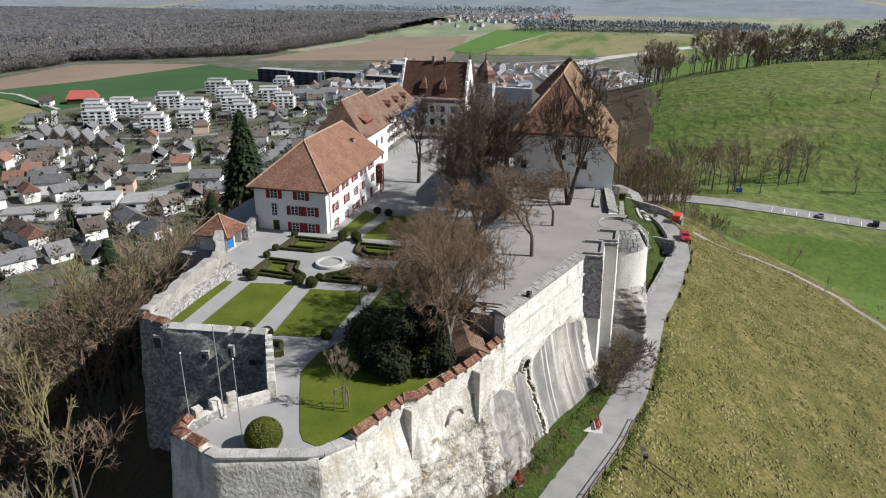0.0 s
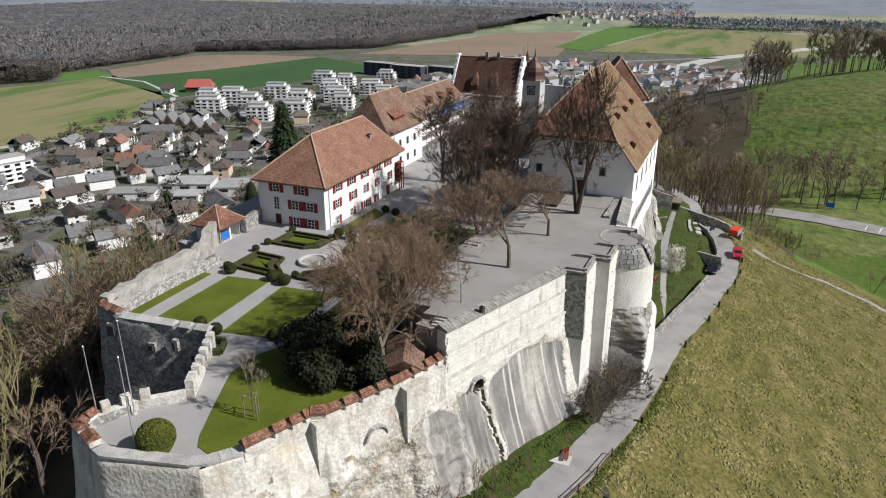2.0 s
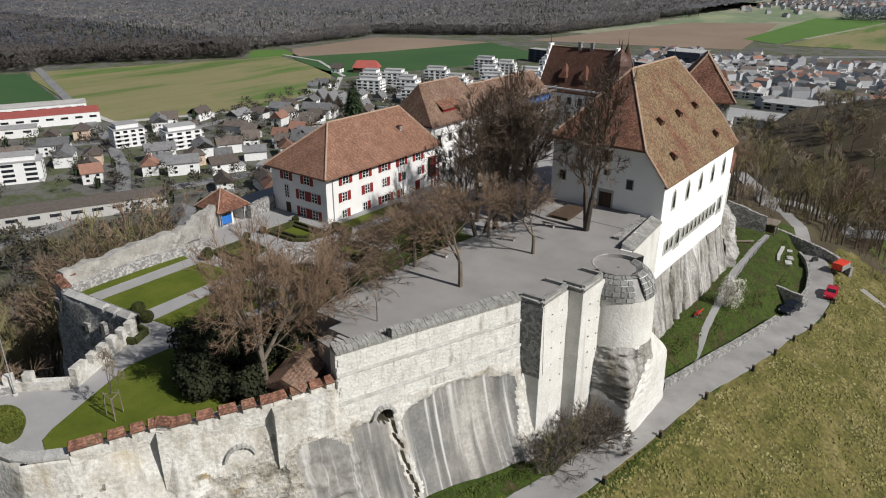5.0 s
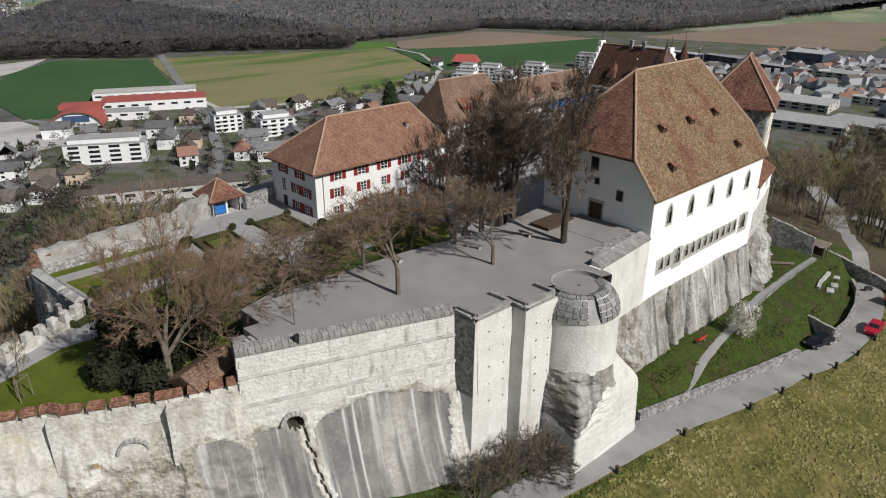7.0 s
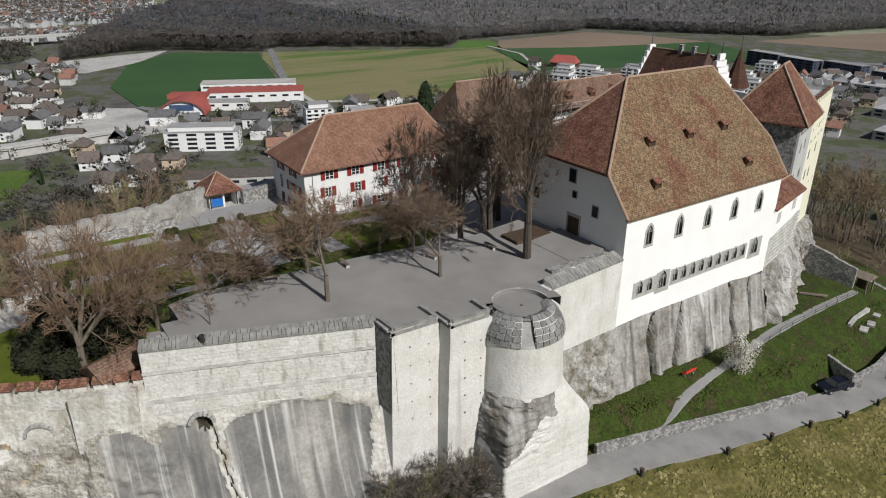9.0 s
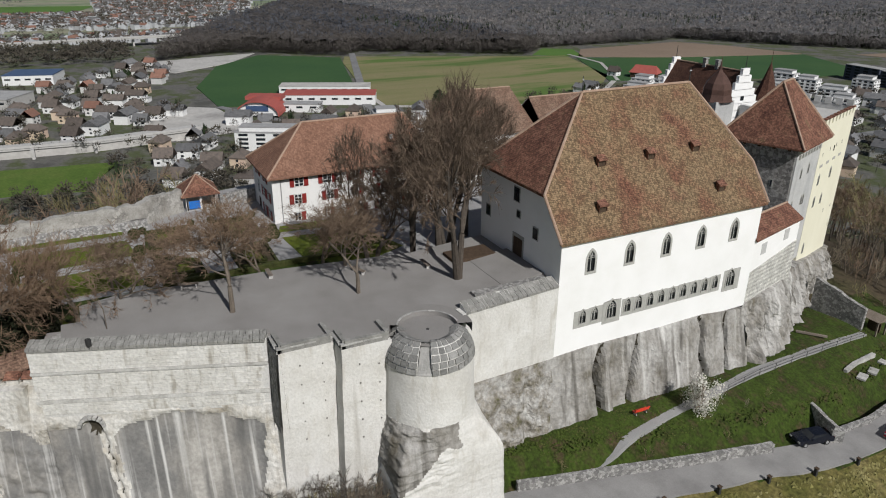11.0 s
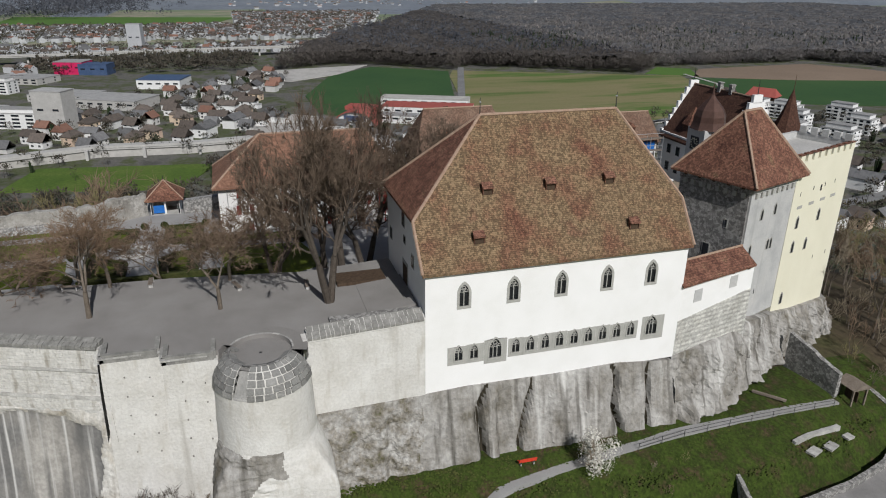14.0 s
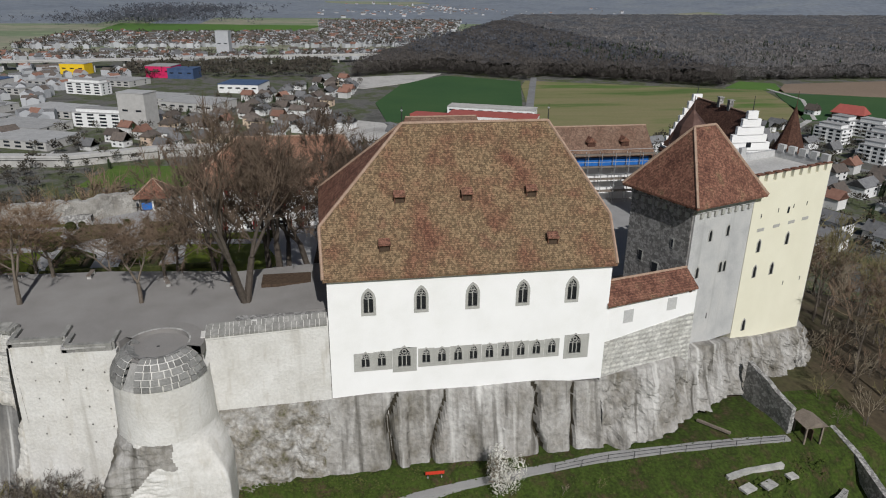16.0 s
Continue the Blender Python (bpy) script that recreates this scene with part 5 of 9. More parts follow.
# walls as one closed body: east eave low, end walls cut level below the hips
v = []
for y in (0, D):
    v += [(-W, y, 0), (0, y, 0), (0, y, EZ), (KX, y, KZ), (-W, y, KZ)]
m.add(v, [(0, 1, 2, 3, 4), (9, 8, 7, 6, 5), (0, 4, 9, 5), (2, 7, 8, 3), (3, 8, 9, 4)])
UPPER = [(y - HY0, 0.95 + hz, 0.92, 2.25) for y in (113.65, 118.75, 123.85, 128.95, 134.05)]
LOWER = [(y - HY0, -5.0 + hz, 0.78, 1.55) for y in (113.2, 114.8, 119.25, 120.85, 122.5, 124.1, 125.75, 127.4, 129.05, 130.7, 132.35)]
LARGE = [(y - HY0, -5.25 + hz, 1.25, 2.15) for y in (117.05, 134.85)]
holed_face(m, D, EZ, UPPER + LOWER + LARGE)
part("wall", m, "plaster", hall)
# roof shell: slopes with thickness
s = (RZ - EZ) / (0.25 - RXL + 0.0)
ex, ez = 0.38, EZ - 0.18
wx = -W - 0.4
wz = RZ - (RXL - wx) * (RZ - KZ) / (RXL + W)
ky = -0.45


def roof_x(z):
    return RXL + (RZ - z) * (ex - RXL) / (RZ - ez)


kx2 = roof_x(KZ)
ry0, ry1 = 8.3, D - 4.6
V = [(ex, -0.35, ez), (ex, D + 0.35, ez), (kx2, ky, KZ), (kx2, D - ky, KZ), (RXL, ry0, RZ), (RXL, ry1, RZ), (wx, ky, KZ), (wx, D - ky, KZ)]
t = 0.3
V2 = [(a, b, c - t) for a, b, c in V]
m = MB()
m.add(V + V2, [(0, 1, 3, 5, 4, 2), (8, 10, 12, 13, 11, 9), (0, 8, 9, 1), (0, 2, 10, 8), (1, 9, 11, 3)])
part("roof_slope", m, "tile_moss", hall, "mossy yellow-brown tiled main slope")
m = MB()
m.add(V + V2, [(2, 4, 6), (5, 3, 7), (6, 4, 5, 7), (14, 12, 10), (15, 11, 13), (15, 13, 12, 14), (2, 6, 14, 10), (7, 3, 11, 15), (6, 7, 15, 14)])
part("roof_hip", m, "tile", hall, "red-brown tiled hip and rear slope")
for a, b in ((4, 5), (4, 2), (5, 3), (4, 6), (2, 0), (3, 1)):
    ridge_line(hall, V[a], V[b], 0.16)
part("eaves_board", MB().box(0.0, 0.36, -0.3, D + 0.3, EZ - 0.42, EZ - 0.22), "wood_dark", hall)
for fy in (ry0, ry1):
    fin = part("finial", MB().tube((RXL, fy, RZ), (RXL, fy, RZ + 1.7), 0.07, 0.03), "iron", hall)
    part("finial_ball", MB().lathe(RXL, fy, [(0.01, RZ + 1.15), (0.14, RZ + 1.28), (0.01, RZ + 1.42)], 8), "metal", fin)
# upper windows
for y, z, w, h in UPPER:
    gothic_window(hall, 0.0, y, z, w, h, 2, 0.26)
# lower band: stone facing between the windows
def band_piece(y0, y1, z0, z1, openings):
    b = MB()
    outer = [Vector((0.025, y0, z0)), Vector((0.025, y1, z0)), Vector((0.025, y1, z1)), Vector((0.025, y0, z1))]
    loops = [outer] + [[Vector((0.025, y + u, z + q)) for u, q in arch_pts(w + 0.02, h + 0.02)] for y, z, w, h in openings]
    flat = [p for l in loops for p in l]
    f = []
    for a, c, d in tessellate_polygon(loops):
        nrm = (flat[c] - flat[a]).cross(flat[d] - flat[a])
        f.append((a, c, d) if nrm.x > 0 else (d, c, a))
    b.add(flat, f)
    n = len(outer)
    b.add(outer + [p - Vector((0.1, 0, 0)) for p in outer], [(i, n + i, n + (i + 1) % n, (i + 1) % n) for i in range(n)])
    part("stone_band", b, "sandstone", hall, "grey-green stone facing round a window")


for k, (y, z, w, h) in enumerate(LOWER):
    lo = 112.05 - HY0 if k == 0 else (114.0 - HY0 if k == 1 else y - 0.81)
    hi = 114.0 - HY0 if k == 0 else (115.85 - HY0 if k == 1 else y + 0.81)
    band_piece(lo, hi, z - 0.48, z + h + (0.06 if k % 3 else -0.02), [(y, z, w, h)])
    gothic_window(hall, 0.03, y, z, w, h, 2, 0.13)
for k, (y, z, w, h) in enumerate(LARGE):
    band_piece(y - 1.18, y + (1.25 if k == 0 else 1.5), z - 0.62, z + h - 0.1 * (1 - k), [(y, z, w, h)])
    gothic_window(hall, 0.03, y, z, w, h, 3, 0.15)
# roof hatches
for y, z in ((117.2, 10.9), (123.9, 10.9), (130.5, 11.0), (115.4, 7.1), (132.0, 7.0)):
    zz = z + hz
    xx = roof_x(zz)
    d = part("roof_hatch", MB().add([(xx - 0.1, y - HY0 - 0.55, zz + 0.85), (xx - 0.1, y - HY0 + 0.55, zz + 0.85), (xx + 0.62, y - HY0 + 0.6, zz + 0.42), (xx + 0.62, y - HY0 - 0.6, zz + 0.42),
                                     (xx - 0.1, y - HY0 - 0.55, zz + 0.72), (xx - 0.1, y - HY0 + 0.55, zz + 0.72), (xx + 0.62, y - HY0 + 0.6, zz + 0.30), (xx + 0.62, y - HY0 - 0.6, zz + 0.30)],
                                    [(0, 3, 2, 1), (4, 5, 6, 7), (3, 7, 6, 2), (0, 4, 7, 3), (1, 2, 6, 5)]), "tile", hall, "small tiled shed dormer")
    part("hatch_opening", MB().box(xx - 0.3, xx + 0.36, y - HY0 - 0.45, y - HY0 + 0.45, zz - 0.35, zz + 0.42), "wood_dark", d)
    for sy in (-0.5, 0.5):
        part("hatch_cheek", MB().add([(xx, y - HY0 + sy, zz + 0.05), (xx + 0.42, y - HY0 + sy, zz - 0.35), (xx + 0.42, y - HY0 + sy, zz + 0.34), (xx - 0.1, y - HY0 + sy, zz + 0.72),
                                      (xx, y - HY0 + sy + 0.05, zz + 0.05), (xx + 0.42, y - HY0 + sy + 0.05, zz - 0.35), (xx + 0.42, y - HY0 + sy + 0.05, zz + 0.34), (xx - 0.1, y - HY0 + sy + 0.05, zz + 0.72)],
                                     [(0, 1, 2, 3), (7, 6, 5, 4), (0, 4, 5, 1), (1, 5, 6, 2)]), "tile", d)
# south end wall: door and windows, facing -y
dr = part("door", MB().box(-7.75 - HX1 + 0.0, -6.0 - HX1, -0.06, 0.1, 8.6 + 0.0, 8.6 + 2.5), "wood_dark", hall, "dark timber double door in an arched frame")
part("door_frame", MB().box(-8.0 - HX1, -5.75 - HX1, -0.04, 0.1, 8.55, 8.6 + 2.9), "sandstone", dr)
for x, z, w, h in ((-7.5, 7.3, 1.0, 1.5), (-3.7, 4.1, 0.8, 1.2), (-13.3, 3.7, 0.8, 1.2), (-7.0, 5.2, 0.6, 0.7)):
    wn_ = part("window", MB().box(x - HX1 - w / 2 - 0.12, x - HX1 + w / 2 + 0.12, -0.05, 0.1, z + hz - h / 2 - 0.12, z + hz + h / 2 + 0.12), "sandstone", hall)
    part("pane", MB().box(x - HX1 - w / 2, x - HX1 + w / 2, -0.09, 0.05, z + hz - h / 2, z + hz + h / 2), "glass", wn_)
# ramp in front of the door
single("door_ramp", MB().prism([(-9.0, 104.8), (-1.7, 104.8), (-1.7, 109.7), (-9.0, 109.7)], -0.2, [0.05, 0.05, 0.5, 0.5]), "gravel", "low worn gravel ramp at the hall door", "ramp", "structure")
single("moat_edge", MB().box(-1.6, -0.7, 101.0, 109.7, -0.1, 0.3), "rubble", "low rubble kerb beside the hall", "kerb", "structure")


# keep, turned against the hall
KROT = math.degrees(math.atan2(0.335, 0.942))
keep = thing("keep", -3.9, 149.2, -9.0, "square grey stone keep with a steep red hipped roof", "castle tower", "", KROT)
# own frame: +y along the east face, -x inwards
kw, kd, kh = 9.4, 9.4, 17.9
part("wall", MB().box(-kw, 0, 0, kd, 0, kh), "grey_plaster", keep)
part("south_wall", MB().box(-kw - 0.03, -0.25, -0.12, 0.0, 0, kh - 0.05), "rubble", keep, "dark rubble masonry wall")
m = MB()
ov = 0.95
e = [(-kw - ov, -ov, kh - 0.15), (ov, -ov, kh - 0.15), (ov, kd + ov, kh - 0.15), (-kw - ov, kd + ov, kh - 0.15)]
a, b = (-4.3, 2.9, 25.1), (-4.3, 6.3, 25.1)
vv = e + [a, b]
m.add(vv + [(x, y, z - 0.25) for x, y, z in vv], [(1, 2, 5, 4), (3, 0, 4, 5), (0, 1, 4), (2, 3, 5), (7, 10, 11, 8), (9, 11, 10, 6), (6, 10, 7), (8, 11, 9), (0, 6, 7, 1), (1, 7, 8, 2), (2, 8, 9, 3), (3, 9, 6, 0)])
part("roof", m, "tile", keep, "steep red-brown tiled hipped roof")
for p, q in ((a, b), (a, e[0]), (a, e[1]), (b, e[2]), (b, e[3])):
    ridge_line(keep, p, q, 0.16)
for k in range(8):      # corbels of the arcade under the eaves
    part("corbel", MB().box(0.0, 0.22, 0.7 + k * 1.1, 1.15 + k * 1.1, kh - 1.75, kh - 1.15), "sandstone", keep)
    part("corbel", MB().box(-1.15 - k * 1.1, -0.7 - k * 1.1, -0.34, -0.12, kh - 1.75, kh - 1.15), "sandstone", keep)
part("cornice", MB().box(0.0, 0.18, 0.0, kd, kh - 1.15, kh - 0.3), "grey_plaster", keep)
part("cornice", MB().box(-kw, -0.02, -0.3, -0.12, kh - 1.15, kh - 0.3), "rubble", keep)
for k in range(5):
    part("eaves_window", MB().box(-1.2 - k * 1.9, -0.8 - k * 1.9, -0.33, -0.28, kh - 0.75, kh - 0.4), "wood_dark", keep)


def slim_window(parent, x, y, z, w=0.42, h=1.3, frame="sandstone"):
    o = [(u, v) for u, v in arch_pts(w + 0.24, h + 0.2)]
    i_ = arch_pts(w, h)
    win = part("window", ring_plate(MB(), o, i_, x - 0.1, x + 0.05, y, z), frame, parent)
    part("pane", plate(MB(), i_, x - 0.05, x + 0.012, y, z), "leaded", win)


slim_window(keep, 0.0, 2.9, 13.1)
slim_window(keep, 0.0, 5.7, 13.3)
slim_window(keep, 0.0, 1.6, 8.9)
slim_window(keep, 0.0, 5.4, 8.9)
slim_window(keep, 0.0, 6.1, 8.9)
part("slit", MB().box(-0.05, 0.02, 4.3, 4.45, 3.2, 3.9), "iron", keep)
for x, z, w, h in ((-2.5, 12.6, 0.22, 0.9), (-4.6, 8.7, 0.8, 1.5), (-2.6, 8.0, 0.5, 1.3), (-7.0, 9.6, 0.5, 1.2)):
    f_ = part("window", MB().box(x - w / 2 - 0.12, x + w / 2 + 0.12, -0.17, -0.1, z - h / 2 - 0.12, z + h / 2 + 0.12), "sandstone", keep)
    part("pane", MB().box(x - w / 2, x + w / 2, -0.2, -0.12, z - h / 2, z + h / 2), "glass", f_)

# pale yellow tower
yt = thing("yellow_tower", -3.9 - 0.335 * 9.5, 149.2 + 0.942 * 9.5, -12.5, "tall pale yellow plastered tower house with battlements", "castle tower", "", KROT)
yl, yd, yh = 13.3, 8.0, 22.4
part("wall", MB().prism([(0, 0), (0.0, yl), (-yd, yl), (-yd, 0)], 0, yh), "cream", yt)
part("north_wall", MB().box(-yd, -0.02, yl, yl + 0.1, 0, yh), "grey_plaster", yt, "grey rendered side wall")
k = 0.05
while k < yl - 0.2:
    part("merlon", MB().box(-0.55, 0.0, k, k + 0.95, yh, yh + 0.85), "cream", yt)
    part("merlon_cap", MB().box(-0.6, 0.05, k - 0.05, k + 1.0, yh + 0.85, yh + 0.97), "tile", yt)
    k += 1.55
k = 0.3
while k < yd - 0.6:
    part("merlon", MB().box(-k - 0.9, -k, yl - 0.5, yl + 0.1, yh + 0.9, yh + 1.8), "grey_plaster", yt)
    part("merlon", MB().box(-yd, -yd + 0.5, k, k + 0.9, yh + 0.9, yh + 1.8), "grey_plaster", yt)
    k += 1.5
part("parapet_wall", MB().box(-yd, -yd + 0.5, 0.0, yl, yh, yh + 0.9), "grey_plaster", yt)
part("parapet_wall", MB().box(-yd + 0.5, -0.56, yl - 0.4, yl + 0.098, yh, yh + 0.9), "grey_plaster", yt)
part("roof_walk", MB().box(-yd + 0.5, -0.55, 0.2, yl - 0.3, yh - 0.3, yh + 0.05), "concrete", yt)
for y, z in ((2.2, 13.7), (7.4, 13.8), (2.3, 10.4), (5.5, 10.2), (2.1, 3.3)):
    slim_window(yt, 0.0, y, z, 0.5, 1.5)
for y, z in ((1.6, 18.0), (4.6, 18.3), (7.4, 18.4), (9.9, 18.4), (11.6, 8.2), (8.3, 8.2)):
    part("vent_slit", MB().box(-0.05, 0.02, y, y + 0.14, z, z + 0.5), "iron", yt)
for y in (1.4, 4.2, 7.0, 9.6):
    part("patch", MB().box(-0.05, 0.03, y, y + 1.2, 16.3 + 0.02 * y, 16.7 + 0.02 * y), "sandstone", yt, "blocked opening with a stone sill")
part("window", MB().box(-0.06, 0.03, 6.4, 6.75, 17.9, 18.7), "glass", yt)

# low annex between hall and keep
an = thing("annex", 0.75, 138.1, -9.5, "low plastered annex with red lean-to tile roof on old masonry", "castle building")
wl = [(0.0, 0.0), (-2.6, 11.4), (-4.9, 11.4), (-2.6, 0.0)]
part("masonry_base", MB().prism([(0.04, 0.02), (-2.5, 11.4), (-5.2, 11.4), (-4.6, 0.0)], -0.2, [5.1, 6.6, 6.6, 5.1]), "coursed", an, "coursed pale masonry base")
part("wall", MB().prism(wl, 5.0, 9.6), "plaster", an)
v = [(0.5, -0.1, 9.55), (-2.1, 11.2, 9.75), (-2.5, -0.1, 10.9), (-4.7, 11.0, 11.1)]
part("roof", MB().add(v + [(x, y, z - 0.22) for x, y, z in v], [(0, 1, 3, 2), (4, 6, 7, 5), (0, 4, 5, 1), (1, 5, 7, 3), (2, 6, 4, 0)]), "tile", an)
ridge_line(an, v[2], v[3], 0.14)
for q in (0.24, 0.72):
    x, y = -2.6 * q, 11.4 * q
    part("blind_window", MB().prism([(x + 0.177, y - 0.6), (x - 0.097, y + 0.6), (x - 0.5, y + 0.6), (x - 0.3, y - 0.6)], 6.7 + q, 8.2 + q * 0.9), "grey_plaster", an, "walled-up window with grey render")
part("niche", MB().prism([(-1.35 + 0.1, 5.4), (-1.62 + 0.1, 6.6), (-1.9, 6.6), (-1.6, 5.4)], 2.0, 3.1), "rubble", an, "broken masonry niche")
for q in (0.2, 0.45, 0.7, 0.92):
    x, y = -2.6 * q, 11.4 * q
    part("eaves_opening", MB().prism([(x + 0.09, y - 0.2), (x, y + 0.2), (x - 0.3, y + 0.2), (x - 0.3, y - 0.2)], 9.1, 9.5), "wood_dark", an)


# three-storey house in the garden
HSX0, HSX1, HSY0, HSY1, HSZ = -51.7, -40.1, 91.1, 115.6, -4.7
house = thing("garden_house", HSX1, HSY0, HSZ, "white three-storey house with red shutters and hipped tile roof", "house")
hw, hd, hh = HSX1 - HSX0, HSY1 - HSY0, 7.3
part("wall", MB().box(-hw, 0, 0, hd, 0, hh + 0.05), "house_plaster", house)
m = MB()
ra, rb, re = gable_roof(m, -hw, 0, 0, hd, hh - 0.05, 13.15, "y", 7.1, 3.0, 0.75, 0.25)
part("roof", m, "tile_house", house, "orange-brown tiled hipped roof")
for p, q in ((ra, rb), (ra, re[0]), (ra, re[1]), (rb, re[2]), (rb, re[3])):
    ridge_line(house, p, q, 0.15)
part("finial", MB().tube(ra, (ra[0], ra[1], ra[2] + 1.0), 0.05, 0.02), "iron", house)
ch = part("chimney", MB().box(-2.9, -2.4, 18.6, 19.1, 9.2, 10.9), "rubble", house)
part("chimney_cap", MB().box(-3.0, -2.3, 18.5, 19.2, 10.9, 11.0), "tile", ch)
part("eaves", MB().box(-hw - 0.6, 0.6, -0.6, hd + 0.6, hh - 0.32, hh - 0.18), "wood_dark", house)


def shutter_window(parent, axis, c, z, w, h, shutters=2, panes=(2, 3), material="red_shutter"):
    """Casement with open shutters; axis 'x': on the wall facing +x, 'y': facing -y."""
    def bx(u0, u1, d0, d1, z0, z1):
        return MB().box(d0, d1, c + u0, c + u1, z + z0, z + z1) if axis == "x" else MB().box(c + u0, c + u1, -d1, -d0, z + z0, z + z1)
    win = part("window", bx(-w / 2 - 0.08, w / 2 + 0.08, -0.1, 0.03, -0.08, h + 0.08), "sandstone", parent)
    part("pane", bx(-w / 2, w / 2, -0.02, 0.045, 0, h), "glass", win)
    m = MB()
    for i in range(panes[0] + 1):
        u = -w / 2 + w * i / panes[0]
        q = bx(u - 0.045, u + 0.045, 0.0, 0.07, 0, h)
        m.add(q.v, q.f)
    for i in range(panes[1] + 1):
        q = bx(-w / 2, w / 2, 0.0, 0.068, h * i / panes[1] - 0.03, h * i / panes[1] + 0.03)
        m.add(q.v, q.f)
    part("window_frame", m, "white_paint", win)
    sides = {2: (-1, 1), 1: (-1,), -1: (1,), 0: ()}[shutters]
    for s in sides:
        u0 = s * (w / 2 + 0.08) if s > 0 else -w / 2 - 0.08 - 0.62
        part("shutter", bx(u0, u0 + 0.62, 0.02, 0.09, -0.05, h + 0.05), material, win, "dark red louvred shutter")
    return win


def hz_(z):
    return z - HSZ


for y in (94.9, 99.0, 103.2, 107.2, 111.2):
    shutter_window(house, "x", y - HSY0, hz_(0.85), 1.25, 1.35)
for y, s in ((94.6, 2), (99.3, 2), (103.1, -1), (107.6, 1), (111.5, -1)):
    shutter_window(house, "x", y - HSY0, hz_(-1.65), 1.0, 1.3, s)
for y, s, w in ((94.4, -1, 0.9), (98.7, -1, 0.9), (103.3, 2, 1.9), (107.2, 1, 0.9)):
    shutter_window(house, "x", y - HSY0, hz_(-4.15), w, 1.15, s, (3 if w > 1.5 else 2, 2))
part("door", MB().box(-0.05, 0.05, 19.4, 20.5, 0.1, 2.2), "red_shutter", house, "dark red arched house door")
gal = part("balcony", MB().box(-0.4, 0.45, 22.7, 24.3, 2.2, 5.4), "wood_dark", house, "dark timber gallery with red posts and rails")
for zz in (2.2, 3.2, 4.2, 5.3):
    part("rail", MB().box(0.45, 0.9, 22.6, 24.4, zz, zz + 0.14), "red_shutter", gal)
for yy in (22.6, 23.42, 24.25):
    part("post", MB().box(0.76, 0.9, yy, yy + 0.15, 0.0, 5.3), "red_shutter", gal)
for x, z in ((-48.4, 0.85), (-44.0, 0.85), (-45.2, -1.6), (-42.6, -1.6), (-45.2, -4.2), (-42.6, -4.2)):
    shutter_window(house, "y", x - HSX1, hz_(z), 1.15, 1.35, 2)
shutter_window(house, "y", -48.5 - HSX1, hz_(-1.9), 0.9, 1.9, 0, (2, 4))
part("door", MB().box(-48.9 - HSX1, -47.9 - HSX1, -0.05, 0.05, 0.0, 2.05), "wood_dark", house, "dark timber back door")
part("downpipe", MB().tube((0.08, 1.2, 0), (0.08, 1.2, hh - 0.4), 0.06, 0.06), "metal", house)

# garden pavilion
pv = thing("pavilion", -53.0, 82.9, G - 0.1, "small square garden pavilion with pyramid tile roof", "pavilion")
for x0, x1, y0, y1 in ((-2.1, 2.1, -2.1, -1.8), (-2.1, 2.1, 1.8, 2.1), (-2.1, -1.8, -1.8, 1.8)):
    part("wall", MB().box(x0, x1, y0, y1, 0, 2.6), "house_plaster", pv)
for y in (-1.9, 0, 1.9):
    part("post", MB().box(1.85, 2.1, y - 0.13, y + 0.13, 0, 2.6), "white_paint", pv)
part("banner", MB().box(1.95, 2.0, -1.7, 0.0, 0.3, 1.5), "tarp", pv, "bright blue cloth banner")
part("floor", MB().box(-2.1, 2.4, -2.1, 2.1, 0, 0.12), "stone", pv)
part("roof", MB().add([(-2.75, -2.75, 2.5), (2.75, -2.75, 2.5), (2.75, 2.75, 2.5), (-2.75, 2.75, 2.5), (0, 0, 4.95), (-2.75, -2.75, 2.3), (2.75, -2.75, 2.3), (2.75, 2.75, 2.3), (-2.75, 2.75, 2.3)],
                      [(0, 1, 4), (1, 2, 4), (2, 3, 4), (3, 0, 4), (0, 5, 6, 1), (1, 6, 7, 2), (2, 7, 8, 3), (3, 8, 5, 0), (8, 7, 6, 5)]), "tile", pv)
for x, y in ((-2.75, -2.75), (2.75, -2.75), (2.75, 2.75), (-2.75, 2.75)):
    ridge_line(pv, (x, y, 2.5), (0, 0, 4.95), 0.09)
part("finial", MB().tube((0, 0, 4.9), (0, 0, 5.6), 0.06, 0.03), "iron", pv)

# palas with stepped gables
pal = thing("palace", -36.4, 169.8, G, "long building with dark tile roof and white stepped gables", "castle building")
pw, pd = 16.2, 11.4
part("wall", MB().box(-pw, 0, 0, pd, 0, 8.0), "plaster", pal)
m = MB()
pa, pb, pe = gable_roof(m, -pw, 0, 0, pd, 7.2, 16.3, "x", 0, 0, 0.3, 0.3)
part("roof", m, "tile_dark", pal, "dark brown tiled saddle roof")
ridge_line(pal, pa, pb, 0.15)
for x in (0.0, -pw - 0.6):
    steps = 8
    for i in range(steps):
        y0 = (pd / 2) * i / steps
        part("gable_step", MB().box(x, x + 0.6, y0 - 0.02 * i, pd - y0 + 0.02 * i, 7.0 + i * 1.22, 8.3 + i * 1.22), "plaster", pal, "white stepped gable course")
    part("gable_wall", MB().box(x, x + 0.59, 0, pd, 0, 7.2), "plaster", pal)
part("gable_window", MB().box(0.55, 0.66, pd / 2 - 0.4, pd / 2 + 0.4, 11.2, 12.0), "glass", pal)
for x in (-6.0, -9.0):
    c = part("chimney", MB().box(x - 0.35, x + 0.35, pd / 2 - 0.35, pd / 2 + 0.35, 15.8, 17.4), "rubble", pal)
    part("chimney_cap", MB().box(x - 0.45, x + 0.45, pd / 2 - 0.45, pd / 2 + 0.45, 17.4, 17.55), "stone", c)
